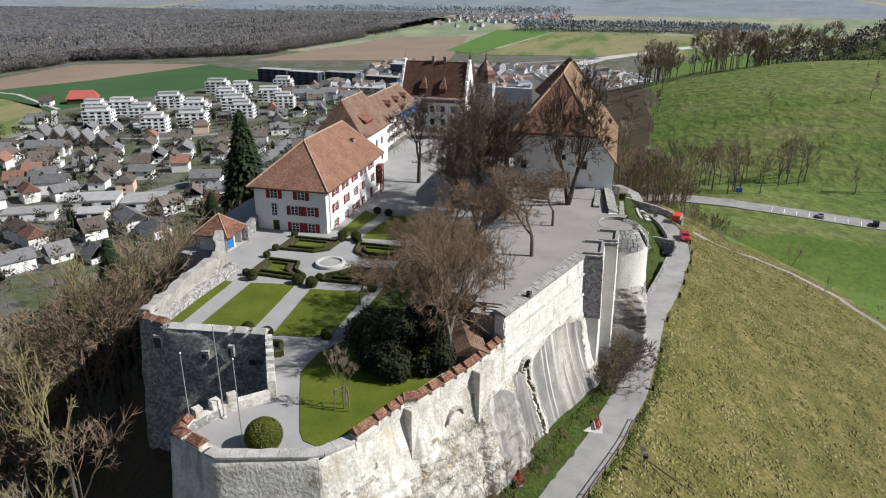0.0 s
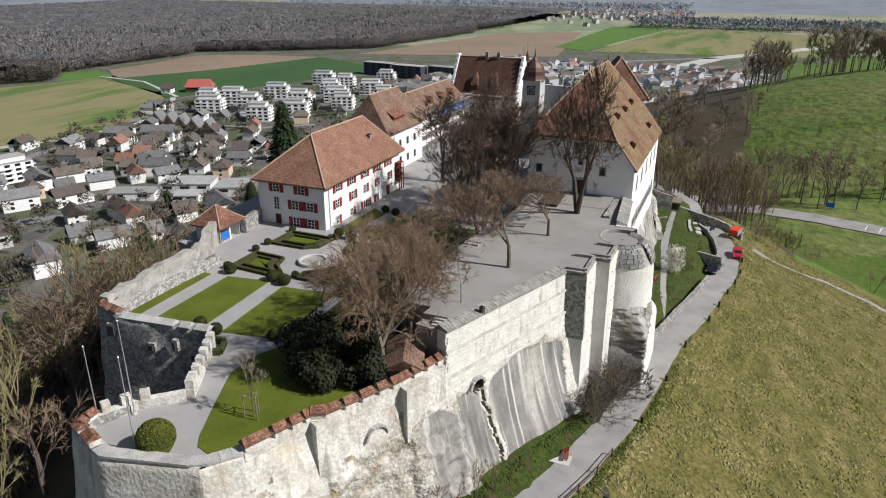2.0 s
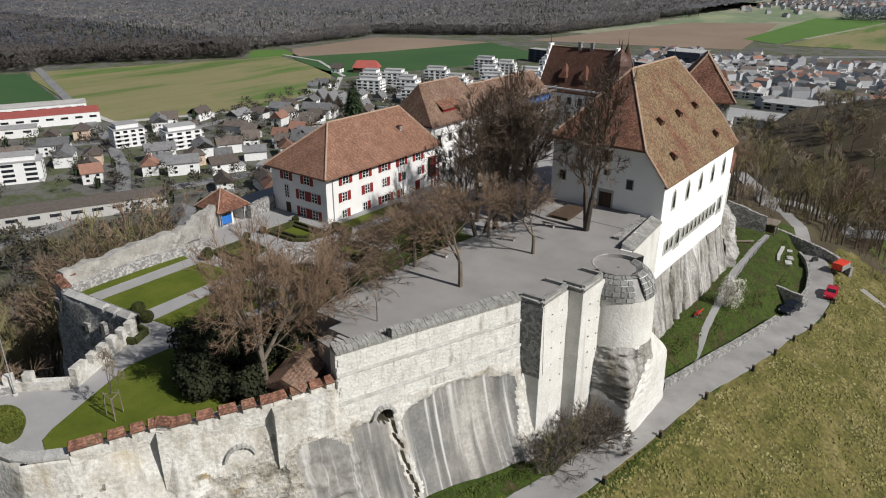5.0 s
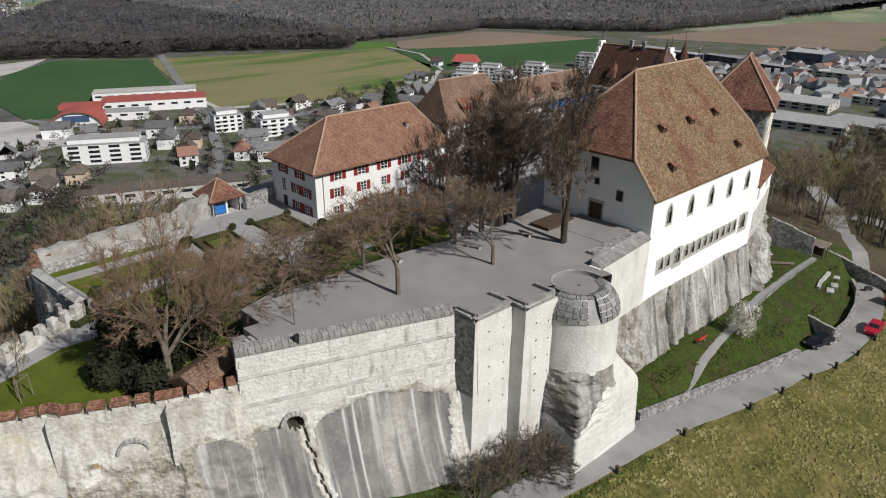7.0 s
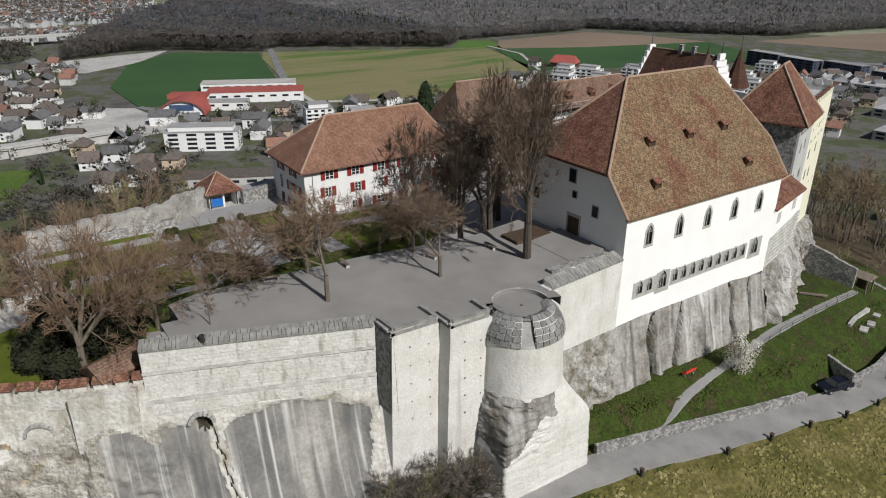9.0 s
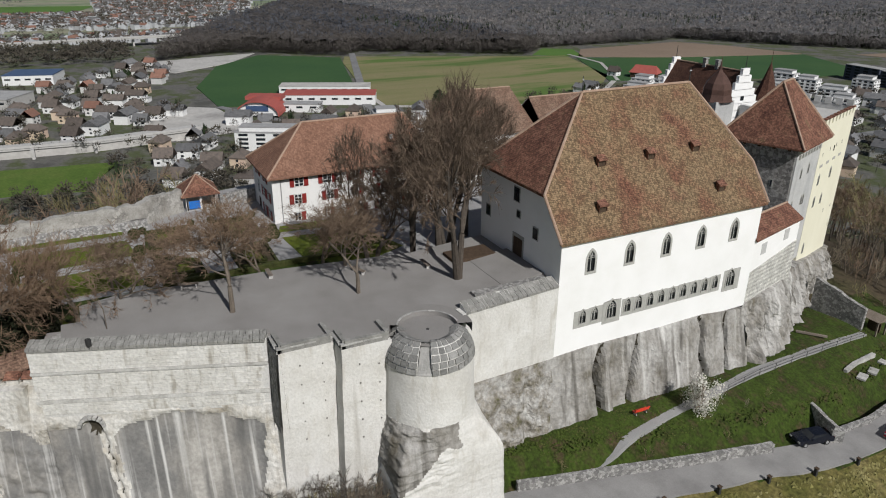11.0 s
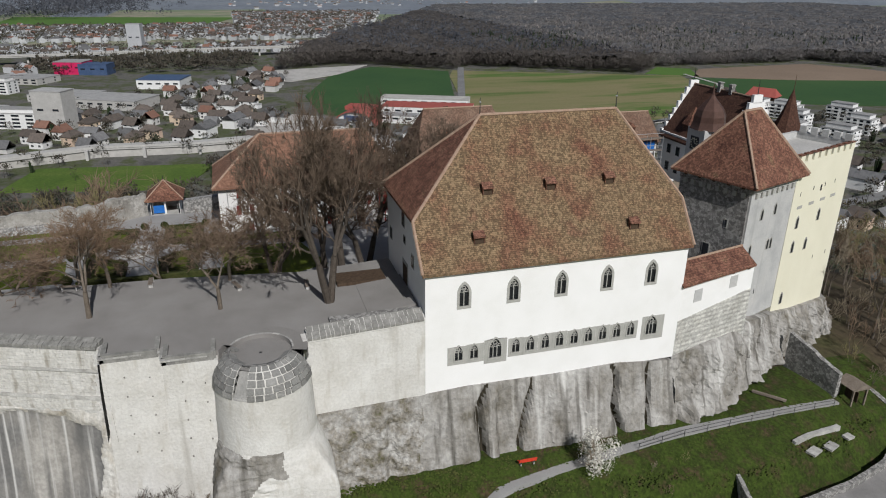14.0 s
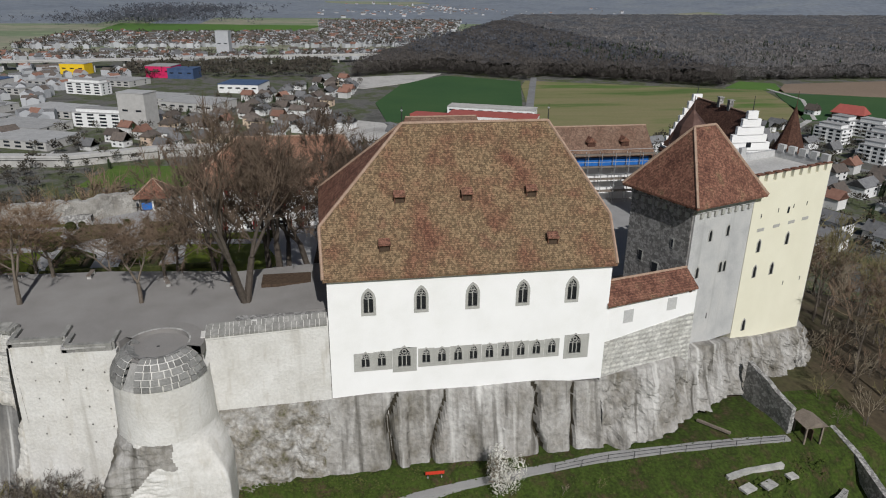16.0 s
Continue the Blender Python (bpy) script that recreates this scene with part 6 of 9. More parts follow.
for x in (-5.5, -10.5):
    d = part("dormer", MB().box(x - 0.8, x + 0.8, 0.9, 3.2, 7.6, 10.2), "tile_dark", pal)
    part("dormer_roof", MB().add([(x - 1, 0.7, 10.1), (x + 1, 0.7, 10.1), (x + 1, 4.6, 10.1), (x - 1, 4.6, 10.1), (x, 2.4, 13.2)], [(0, 1, 4), (1, 2, 4), (2, 3, 4), (3, 0, 4), (3, 2, 1, 0)]), "tile", d)
for x in (-2.5, -5.2, -7.9, -10.6, -13.3):
    for z in (1.2, 4.4):
        w_ = part("window", MB().box(x - 0.6, x + 0.6, -0.05, 0.05, z, z + 1.7), "sandstone", pal)
        part("pane", MB().box(x - 0.48, x + 0.48, -0.08, 0.0, z + 0.12, z + 1.58), "glass", w_)
for x, z in ((0.3, 16.9), (-pw - 0.3, 16.9)):
    part("gable_spike", MB().tube((x, pd / 2, z), (x, pd / 2, z + 2.2), 0.08, 0.03), "iron", pal)

# clock turret with onion cap
ct = thing("clock_turret", -29.4, 161.8, G, "grey clock turret with a brown onion cap and gilt dial", "turret")
part("shaft", MB().box(-2.0, 2.0, -2.0, 2.0, 0, 13.6), "grey_plaster", ct)
part("cap", MB().lathe(0, 0, [(2.75, 13.5), (2.6, 13.8), (2.35, 14.6), (2.3, 15.4), (2.0, 16.3), (1.3, 17.2), (0.6, 17.9), (0.25, 18.4), (0.08, 19.6), (0.03, 20.4)], 8, a0=math.pi / 8, a1=2 * math.pi + math.pi / 8), "copper", ct, "brown sheet-copper onion cap")
dial = part("clock_dial", MB().box(-0.95, 0.95, -2.08, -2.0, 10.4, 12.4), "iron", ct, "dark square dial with gilt ring")
for a in range(12):
    t_ = 2 * math.pi * a / 12
    part("hour_mark", MB().box(0.72 * math.sin(t_) - 0.09, 0.72 * math.sin(t_) + 0.09, -2.11, -2.08, 11.4 + 0.72 * math.cos(t_) - 0.09, 11.4 + 0.72 * math.cos(t_) + 0.09), "cream", dial, "gilt hour mark")
part("clock_pointer", MB().box(-0.05, 0.05, -2.12, -2.08, 11.4, 12.05), "cream", dial)
part("clock_pointer", MB().box(0.0, 0.45, -2.12, -2.08, 11.35, 11.45), "cream", dial)
st = thing("spire_turret", -37.7, 184.0, G, "small turret with a slender brown spire", "turret")
part("shaft", MB().lathe(0, 0, [(2.0, 0), (2.0, 9.8)], 8), "plaster", st)
part("cap", MB().lathe(0, 0, [(2.7, 9.6), (1.3, 13.2), (0.3, 16.4), (0.05, 17.2), (0.03, 19.5)], 8), "tile_dark", st)
# curtain between yellow tower and palas
single("court_wall", wall_run([(-15.5, 172.0), (-20, 174.5), (-35.4, 176.0)], 1.0, 6.4, G, 0.0, 0.9), "grey_plaster", "grey court wall with battlements", "castle wall", "structure")

# buildings on the west side of the court
b2 = thing("court_house", -45.5, 121.5, G, "old stone court house with tall half-hipped tile roof", "castle building")
part("wall", MB().box(-9.0, 0, 0, 15.5, 0, 8.2), "house_plaster", b2)
m = MB()
pa, pb, pe = gable_roof(m, -9.0, 0, 0, 15.5, 7.9, 14.4, "y", 2.6, 2.6, 0.7, 0.25)
part("roof", m, "tile_old", b2, "red-brown tiled half-hipped roof")
ridge_line(b2, pa, pb, 0.14)
d = part("dormer", MB().box(-2.6, -0.6, 4.0, 8.5, 9.0, 10.4), "red_shutter", b2, "long red timber dormer")
part("dormer_roof", MB().add([(-0.3, 3.7, 10.2), (-0.3, 8.8, 10.2), (-3.6, 8.8, 12.4), (-3.6, 3.7, 12.4), (-0.3, 3.7, 10.05), (-0.3, 8.8, 10.05), (-3.6, 8.8, 12.2), (-3.6, 3.7, 12.2)], [(0, 1, 2, 3), (7, 6, 5, 4), (0, 4, 5, 1), (1, 5, 6, 2), (3, 7, 4, 0)]), "tile", d)
for y in (2.2, 5.4, 8.6, 11.8):
    for z in (1.0, 4.3):
        w_ = part("window", MB().box(-0.05, 0.05, y - 0.5, y + 0.5, z, z + 1.5), "sandstone", b2)
        part("pane", MB().box(0.0, 0.08, y - 0.4, y + 0.4, z + 0.1, z + 1.4), "glass", w_)
for x in (-6.8, -4.5, -2.2):
    w_ = part("window", MB().box(x - 0.5, x + 0.5, -0.05, 0.05, 4.6, 6.1), "sandstone", b2)
    part("pane", MB().box(x - 0.4, x + 0.4, -0.08, 0.0, 4.7, 6.0), "glass", w_)
b3 = thing("scaffolded_house", -47.5, 141.0, G, "long castle wing wrapped in scaffolding and blue sheeting", "castle building")
part("wall", MB().box(-9.0, 0, 0, 24.5, 0, 7.6), "house_plaster", b3)
m = MB()
pa, pb, pe = gable_roof(m, -9.0, 0, 0, 24.5, 7.4, 11.8, "y", 0, 0, 0.5, 0.25)
part("roof", m, "tile_old", b3)
ridge_line(b3, pa, pb, 0.14)
for y in (8.0, 14.0, 20.0):
    d = part("dormer", MB().box(-2.6, -1.2, y - 0.7, y + 0.7, 8.2, 9.9), "tile_dark", b3)
    part("dormer_roof", MB().add([(-1.0, y - 0.9, 9.7), (-1.0, y + 0.9, 9.7), (-1.0, y, 10.5), (-3.8, y - 0.9, 9.7), (-3.8, y + 0.9, 9.7), (-3.8, y, 10.5)], [(0, 1, 2), (0, 2, 5, 3), (1, 4, 5, 2), (3, 5, 4)]), "tile", d)
part("sheeting", MB().box(0.9, 0.98, 9.0, 23.5, 6.1, 7.5), "tarp", b3, "blue tarpaulin sheeting")
sc = thing("scaffolding", -46.4, 141.0, G, "grey tube scaffolding with plank decks along the wing", "scaffolding")
for i in range(11):
    for x in (0.0, 1.1):
        part("standard", MB().tube((x, 0.3 + i * 2.4, 0), (x, 0.3 + i * 2.4, 8.6), 0.06, 0.06, 5), "metal", sc)
for z in (2.0, 4.1, 6.2, 8.3):
    part("deck", MB().box(0.0, 1.1, 0.2, 24.5, z - 0.08, z), "wood_grey", sc)
    part("ledger", MB().tube((1.12, 0.2, z + 0.9), (1.12, 24.5, z + 0.9), 0.05, 0.05, 5), "metal", sc)
# ---- trees ----
def grow_tree(seed, H, r0, depth, R=None, spread=0.62, trunk=0.28, side=0.75, up=0.12, shrink=0.72, split=(2, 3), stems=1, bend=0.16, thin=0.018, brush=8):
    """Branch segments of a bare tree, from the ground at the origin: (p, q, r0, r1); the outermost twigs run to a point."""
    rnd = random.Random(seed)
    segs = []

    def turn(d, ang):
        a = d.orthogonal().normalized()
        a.rotate(Matrix.Rotation(rnd.uniform(0, 2 * math.pi), 3, d))
        return (d * math.cos(ang) + a * math.sin(ang)).normalized()

    def grow(p, d, L_, r, lvl):
        n = 4 if lvl == 0 else (3 if lvl < 3 else 2)
        knots = [p]
        for i in range(n):
            d = (d + Vector((rnd.uniform(-1, 1), rnd.uniform(-1, 1), rnd.uniform(-1, 1))) * bend * (0.15 if lvl == 0 else 1.0) + Vector((0, 0, up * (0.3 if lvl == 0 else 1)))).normalized()
            q = p + d * L_ / n
            r1 = max(thin, r * (0.93 if lvl < 2 else 0.85))
            segs.append((p, q, r, r1))
            p, r = q, r1
            knots.append(p)
            if 0 < lvl < depth - 1 and rnd.random() < side:
                grow(p, turn(d, rnd.uniform(0.6, 1.1)), L_ * rnd.uniform(0.5, 0.75), r * 0.55, lvl + 1)
        if lvl < depth - 1:
            for q in range(rnd.randint(*split)):
                grow(p, turn(d, rnd.uniform(0.45, 1.25) * spread * (0.25 if q == 0 and lvl < 3 else 1.0)), L_ * rnd.uniform(0.8, 1.1) * shrink, r * rnd.uniform(0.6, 0.78), lvl + 1)
        else:
            for _ in range(brush):
                j = rnd.randrange(n)
                o = knots[j].lerp(knots[j + 1], rnd.uniform(0.2, 1.0))
                segs.append((o, o + turn(d, rnd.uniform(0.2, 1.15)) * L_ * rnd.uniform(0.45, 1.0), thin, 0.0))

    for k in range(stems):
        d = Vector((rnd.uniform(-1, 1) * 0.45 * (stems > 1), rnd.uniform(-1, 1) * 0.45 * (stems > 1), 1)).normalized()
        grow(Vector((rnd.uniform(-.1, .1) * (stems > 1), rnd.uniform(-.1, .1) * (stems > 1), -0.4)), d, H * trunk, r0, 0)
    top = max(q.z for _, q, _, _ in segs)
    k = H / top
    w = k
    if R:
        far = sorted(math.hypot(q.x, q.y) for _, q, _, _ in segs)
        w = R * 0.74 / far[int(len(far) * 0.80)]
    sc = Vector((w, w, k))
    return [(p * sc, q * sc, a, b) for p, q, a, b in segs]


def tree_meshes(name, segs, limit, bark, twig):
    out = []
    for thick, m in ((True, bark), (False, twig)):
        v, f = [], []
        for p, q, a, b in segs:
            if (a >= limit) != thick:
                continue
            n = 7 if a > 0.15 else (5 if thick else 3)
            d = (q - p).normalized()
            u = d.orthogonal().normalized()
            w = d.cross(u)
            base = len(v)
            ring = [(math.cos(2 * math.pi * i / n), math.sin(2 * math.pi * i / n)) for i in range(n)]
            v += [tuple(p + a * (c * u + s * w)) for c, s in ring]
            if b == 0:
                v.append(tuple(q))
                f += [(base + i, base + (i + 1) % n, base + n) for i in range(n)]
            else:
                v += [tuple(q + b * (c * u + s * w)) for c, s in ring]
                f += [(base + i, base + (i + 1) % n, base + n + (i + 1) % n, base + n + i) for i in range(n)]
        me = bpy.data.meshes.new(name)
        me.from_pydata(v, [], f)
        me.materials.append(M[m])
        out.append(me)
    return out


PROTO = {}


def tree_proto(key, bark="bark", twig="twig", limit=0.06, **kw):
    PROTO[key] = tree_meshes(key, grow_tree(**kw), limit, bark, twig)


tree_proto("linden_a", seed=21, H=10.5, R=6.0, r0=0.27, depth=6, spread=0.76, trunk=0.19, side=0.62, up=0.05, thin=0.016, shrink=0.79, bark="bark_pale", limit=0.035, twig="twig_rust", brush=6)
tree_proto("linden_b", seed=24, H=9.0, R=5.2, r0=0.22, depth=6, spread=0.80, trunk=0.19, side=0.6, up=0.04, thin=0.016, shrink=0.79, bark="bark_pale", limit=0.035, twig="twig", brush=6)
tree_proto("big", seed=25, H=22, R=8.0, r0=0.42, depth=6, spread=0.56, trunk=0.14, side=0.70, up=0.09, stems=2, shrink=0.84, thin=0.024, split=(2, 2), brush=12, bark="bark_dark", twig="twig_dark")
tree_proto("big_b", seed=31, H=18.5, R=6.2, r0=0.44, depth=6, spread=0.52, trunk=0.18, side=0.65, up=0.12, shrink=0.80, thin=0.025, brush=8, bark="bark_dark", twig="twig_dark")
tree_proto("bushy", seed=47, H=15.5, R=6.6, r0=0.36, depth=6, spread=0.66, trunk=0.11, side=0.95, up=0.07, shrink=0.83, bend=0.18, thin=0.017, split=(2, 3), brush=8, bark="bark_pale", limit=0.04, twig="twig_rust")
tree_proto("thicket", seed=91, H=5.6, R=3.6, r0=0.12, depth=5, spread=0.85, trunk=0.14, side=0.55, up=0.02, stems=5, thin=0.016, limit=0.03, shrink=0.82, split=(2, 2), brush=6, twig="bark")
tree_proto("young", seed=51, H=6.6, R=1.7, r0=0.075, depth=5, spread=0.42, trunk=0.26, side=0.45, up=0.2, thin=0.012, limit=0.03, twig="twig_grey")
tree_proto("pole", seed=52, H=6.0, r0=0.06, depth=4, spread=0.5, trunk=0.4, side=0.4, up=0.2, thin=0.012, limit=0.03)
TW4 = ("twig_grey", "twig_olive", "twig_olive", "twig")
for i in range(4):
    tree_proto("wood_%d" % i, seed=60 + i, H=14, R=3.6 + 0.4 * i, r0=0.2, depth=5, spread=0.6, trunk=0.2, side=0.42, up=0.12, thin=0.034, limit=0.08, split=(2, 2), brush=6, shrink=0.8, twig=TW4[i])
    tree_proto("farwood_%d" % i, seed=70 + i, H=14, R=4.0 + 0.4 * i, r0=0.22, depth=4, spread=0.6, trunk=0.2, side=0.4, up=0.12, thin=0.075, limit=0.1, split=(2, 3), brush=7, shrink=0.82, twig=TW4[i])
for i in range(3):
    tree_proto("shrub_%d" % i, seed=80 + i, H=4.5, R=2.2, r0=0.05, depth=4, spread=0.8, trunk=0.2, side=0.22, up=0.06, stems=3, thin=0.026, limit=0.03, twig=("twig", "twig_grey", "twig_olive")[i], split=(2, 2), brush=3)
tree_proto("leaner", seed=95, H=6.5, R=3.2, r0=0.2, depth=5, spread=0.7, trunk=0.22, side=0.5, up=-0.03, stems=2, thin=0.022, limit=0.05, twig="bark")


def plant(key, x, y, z, s=1.0, rz=0.0, name="bare_tree", label="leafless tree with grey-brown branches", group="", lean=(0, 0), category="tree"):
    th = new(name)
    th.empty_display_size = 0.3
    th.matrix_basis = pose(x, y, z, lean[0], lean[1], rz) @ Matrix.Scale(s, 4)
    tagged(th, label, category, group)
    for nm, me in zip(("trunk", "crown"), PROTO[key]):
        o = new(nm, me)
        o.parent = th
    return th


TG = "trees on the terrace"
plant("pole", -9.8, 68.7, 0, 1.0, 10, "young_tree", "slender young bare tree in the gravel terrace", TG)
plant("linden_b", -16.3, 70.0, G, 1.35, 60, label="bare linden tree at the terrace edge", group=TG)
plant("linden_a", -8.1, 79.3, 0, 1.05, 0, label="bare linden tree standing in the gravel terrace", group=TG)
plant("linden_b", -6.7, 91.2, 0, 1.08, 200, label="bare linden tree standing in the gravel terrace", group=TG)
plant("linden_b", -13.4, 92.2, 0, 0.95, 100, label="bare linden tree standing in the gravel terrace", group=TG)
plant("linden_a", -14.9, 80.3, 0, 0.85, 130, label="bare linden tree standing in the gravel terrace", group=TG)
plant("big", -5.3, 101.6, 0, 1.0, 40, label="tall old bare tree with many upright limbs", group=TG)
plant("big_b", -15.5, 104.5, -2.0, 1.05, 0, label="tall bare tree beside the hall", group=TG)
plant("big", -20.5, 108.0, G, 1.05, 190, label="tall old bare tree with many upright limbs", group=TG)
plant("big_b", -24.5, 113.0, G, 1.0, 80, label="tall bare tree in the court", group=TG)
plant("big_b", -34.4, 121.6, G, 0.95, 150, label="tall bare tree in the court", group=TG)
plant("big", -18.0, 97.0, G, 0.85, 300, label="old bare tree below the terrace edge", group=TG)
plant("big_b", -19.5, 103.0, G, 1.0, 20, label="tall bare tree beside the hall", group=TG)
plant("big_b", -24.0, 105.0, G, 0.85, 220, label="tall bare tree in the court", group=TG)
GG = "trees by the garden"
plant("bushy", -13.6, 58.6, G, 1.08, 0, label="dense brown bare beech beside the bastion wall", group=GG)
plant("linden_a", -19.5, 66.0, G, 0.95, 70, label="bare tree on the grass bank", group=GG)
plant("linden_a", -21.0, 76.0, G, 0.9, 10, label="bare tree on the grass bank", group=GG)
plant("linden_b", -20.5, 84.5, G, 1.1, 250, label="bare tree on the grass bank", group=GG)
plant("linden_a", -21.0, 92.0, G, 0.95, 200, label="bare tree on the grass bank", group=GG)
plant("linden_b", -26.4, 84.7, G, 0.6, 20, label="small bare tree at a parterre", group=GG)
plant("linden_b", -27.0, 69.5, G, 0.75, 20, label="small bare tree at the lawn edge", group=GG)
yg = plant("young", -21.0, 48.9, G, 1.0, 0, "young_tree", "young bare tree staked in the curved lawn", GG)
tsk = thing("tree_stake", -21.0, 48.9, G, "timber tripod stake round a young tree", "tree stake")
sp = [(-0.75, -0.3), (0.7, -0.35), (0.0, 0.75)]
for x, y in sp:
    part("stake", MB().tube((x, y, 0), (x * 0.9, y * 0.9, 2.3), 0.05, 0.05, 6), "wood_grey", tsk)
for i in range(3):
    part("rail", MB().tube((sp[i][0] * .9, sp[i][1] * .9, 2.1), (sp[(i + 1) % 3][0] * .9, sp[(i + 1) % 3][1] * .9, 2.1), 0.04, 0.04, 5), "wood_grey", tsk)


def leafy_blob(name, seed, rx, ry, rz_, n, size, material, lumps=5):
    """Evergreen mass: many small leaf clumps over lumpy volumes."""
    rnd = np.random.RandomState(seed)
    cen = rnd.uniform(-0.5, 0.5, (lumps, 3)) * (rx, ry, rz_) * 1.2
    cen[:, 2] = np.abs(cen[:, 2]) * 1.2 + rz_ * 0.35
    v, f = [], []
    for i in range(n):
        c = cen[rnd.randint(lumps)]
        d = rnd.normal(size=3)
        d /= np.linalg.norm(d)
        p = c + d * np.array((rx, ry, rz_)) * 0.55 * rnd.uniform(0.55, 1.06)
        if p[2] < 0.0:
            p[2] = abs(p[2]) * 0.4
        a = rnd.normal(size=3)
        b = np.cross(d, a)
        b /= np.linalg.norm(b) + 1e-6
        a = np.cross(b, d)
        a = a / (np.linalg.norm(a) + 1e-6) + d * rnd.uniform(-.5, .6)
        s = size * rnd.uniform(0.6, 1.4)
        k = len(v)
        v += [tuple(p - b * s * .5), tuple(p + b * s * .5), tuple(p + a * s + b * s * .15), tuple(p + a * s * .5 - b * s * .7)]
        f += [(k, k + 1, k + 2), (k, k + 2, k + 3)]
    me = bpy.data.meshes.new(name)
    me.from_pydata(v, [], f)
    me.materials.append(M[material])
    return me


def evergreen(seed, x, y, z, rx, ry, rz_, n, label, s=0.22):
    th = thing("yew_shrub", x, y, z, label, "shrub", "yews")
    rnd = random.Random(seed)
    for _ in range(4):
        part("stem", MB().tube((rnd.uniform(-.5, .5), rnd.uniform(-.5, .5), -0.1), (rnd.uniform(-rx, rx) * .4, rnd.uniform(-ry, ry) * .4, rz_ * 0.8), 0.12, 0.04, 5), "bark", th)
    me = leafy_blob("foliage", seed, rx, ry, rz_, n, s, "yew", 12)
    o = new("foliage", me)
    o.parent = th


evergreen(3, -20.6, 58.2, G, 3.2, 3.4, 3.4, 12000, "large dark evergreen yew mass on the lawn")
evergreen(4, -17.4, 61.6, G, 2.8, 2.8, 3.8, 8000, "large dark evergreen yew mass on the lawn")
evergreen(5, -23.0, 62.3, G, 2.2, 2.2, 2.3, 4500, "dark evergreen yew beside the lawn")
evergreen(7, -18.9, 55.8, G, 2.2, 2.2, 2.6, 6000, "dark evergreen yew beside the lawn")
evergreen(6, -14.6, 57.0, G, 1.8, 1.8, 2.2, 3500, "dark evergreen shrub inside the bastion wall")


def conifer_mesh(seed, H, R, n, size, material="conifer"):
    rnd = np.random.RandomState(seed)
    v, f = [], []
    for i in range(n):
        u = rnd.uniform(0.02, 1.0) ** 0.8
        z = H * (0.08 + 0.92 * u)
        r = R * (1 - u) ** 0.85 * rnd.uniform(0.35, 1.05) + 0.05
        t = rnd.uniform(0, 2 * math.pi)
        d = np.array((math.cos(t), math.sin(t), 0))
        p = d * r + (0, 0, z)
        s = size * rnd.uniform(0.6, 1.3) * (0.45 + 0.55 * (1 - u))
        b = np.array((-math.sin(t), math.cos(t), 0))
        q = p + d * s * 0.9 + (0, 0, -s * rnd.uniform(0.1, 0.7))
        k = len(v)
        v += [tuple(p - d * s * .5 + (0, 0, s * .25)), tuple(p + b * s * .42), tuple(q), tuple(p - b * s * .42)]
        f += [(k, k + 1, k + 2), (k, k + 2, k + 3)]
    me = bpy.data.meshes.new("needles")
    me.from_pydata(v, [], f)
    me.materials.append(M[material])
    return me


CON = [conifer_mesh(1, 24, 5.2, 4800, 1.6), conifer_mesh(2, 12, 3.0, 2500, 1.0), conifer_mesh(3, 9, 3.6, 2600, 0.9, "yew")]
CTR = MB().tube((0, 0, -0.5), (0, 0, 20), 0.35, 0.06, 6).mesh("trunk", "bark")
CTR2 = MB().tube((0, 0, -0.5), (0, 0, 8), 0.2, 0.04, 6).mesh("trunk", "bark")


def conifer(k, x, y, s=1.0, z=None, label="tall dark spruce on the wooded slope"):
    th = new("conifer")
    th.empty_display_size = 0.3
    th.matrix_basis = pose(x, y, height(x, y) if z is None else z, 0, 0, (x * 37 + y * 11) % 360) @ Matrix.Scale(s, 4)
    tagged(th, label, "tree", "conifers")
    for nm, me in (("trunk", CTR if k == 0 else CTR2), ("crown", CON[k])):
        o = new(nm, me)
        o.parent = th
    return th


conifer(0, -78.8, 136.0, 1.55)
conifer(0, -83.0, 128.0, 1.05)
conifer(0, -90.0, 103.0, 1.1)
conifer(1, -94.0, 96.0, 1.5)
conifer(2, -84.0, 84.0, 1.3, label="round dark evergreen on the wooded slope")
conifer(2, -92.0, 78.0, 1.2, label="round dark evergreen on the wooded slope")
conifer(1, -100.0, 110.0, 1.2)
conifer(0, -120.0, 60.0, 0.7)
conifer(0, -125.0, 95.0, 0.75)
conifer(1, -110.0, 130.0, 1.5)
conifer(0, -150.0, 40.0, 0.7)

# wooded slopes: single trees near, with the far ones too many to count
rw = random.Random(7)


def scatter(n, x0, x1, y0, y1, keys, smin, smax, label, group, ok=None, name="bare_tree", category="tree"):
    c = 0
    for _ in range(n * 6):
        if c >= n:
            break
        x, y = rw.uniform(x0, x1), rw.uniform(y0, y1)
        if ok and not ok(x, y):
            continue
        plant(rw.choice(keys), x, y, height(x, y) - 0.1, rw.uniform(smin, smax), rw.uniform(0, 360), name, label, group, category=category)
        c += 1


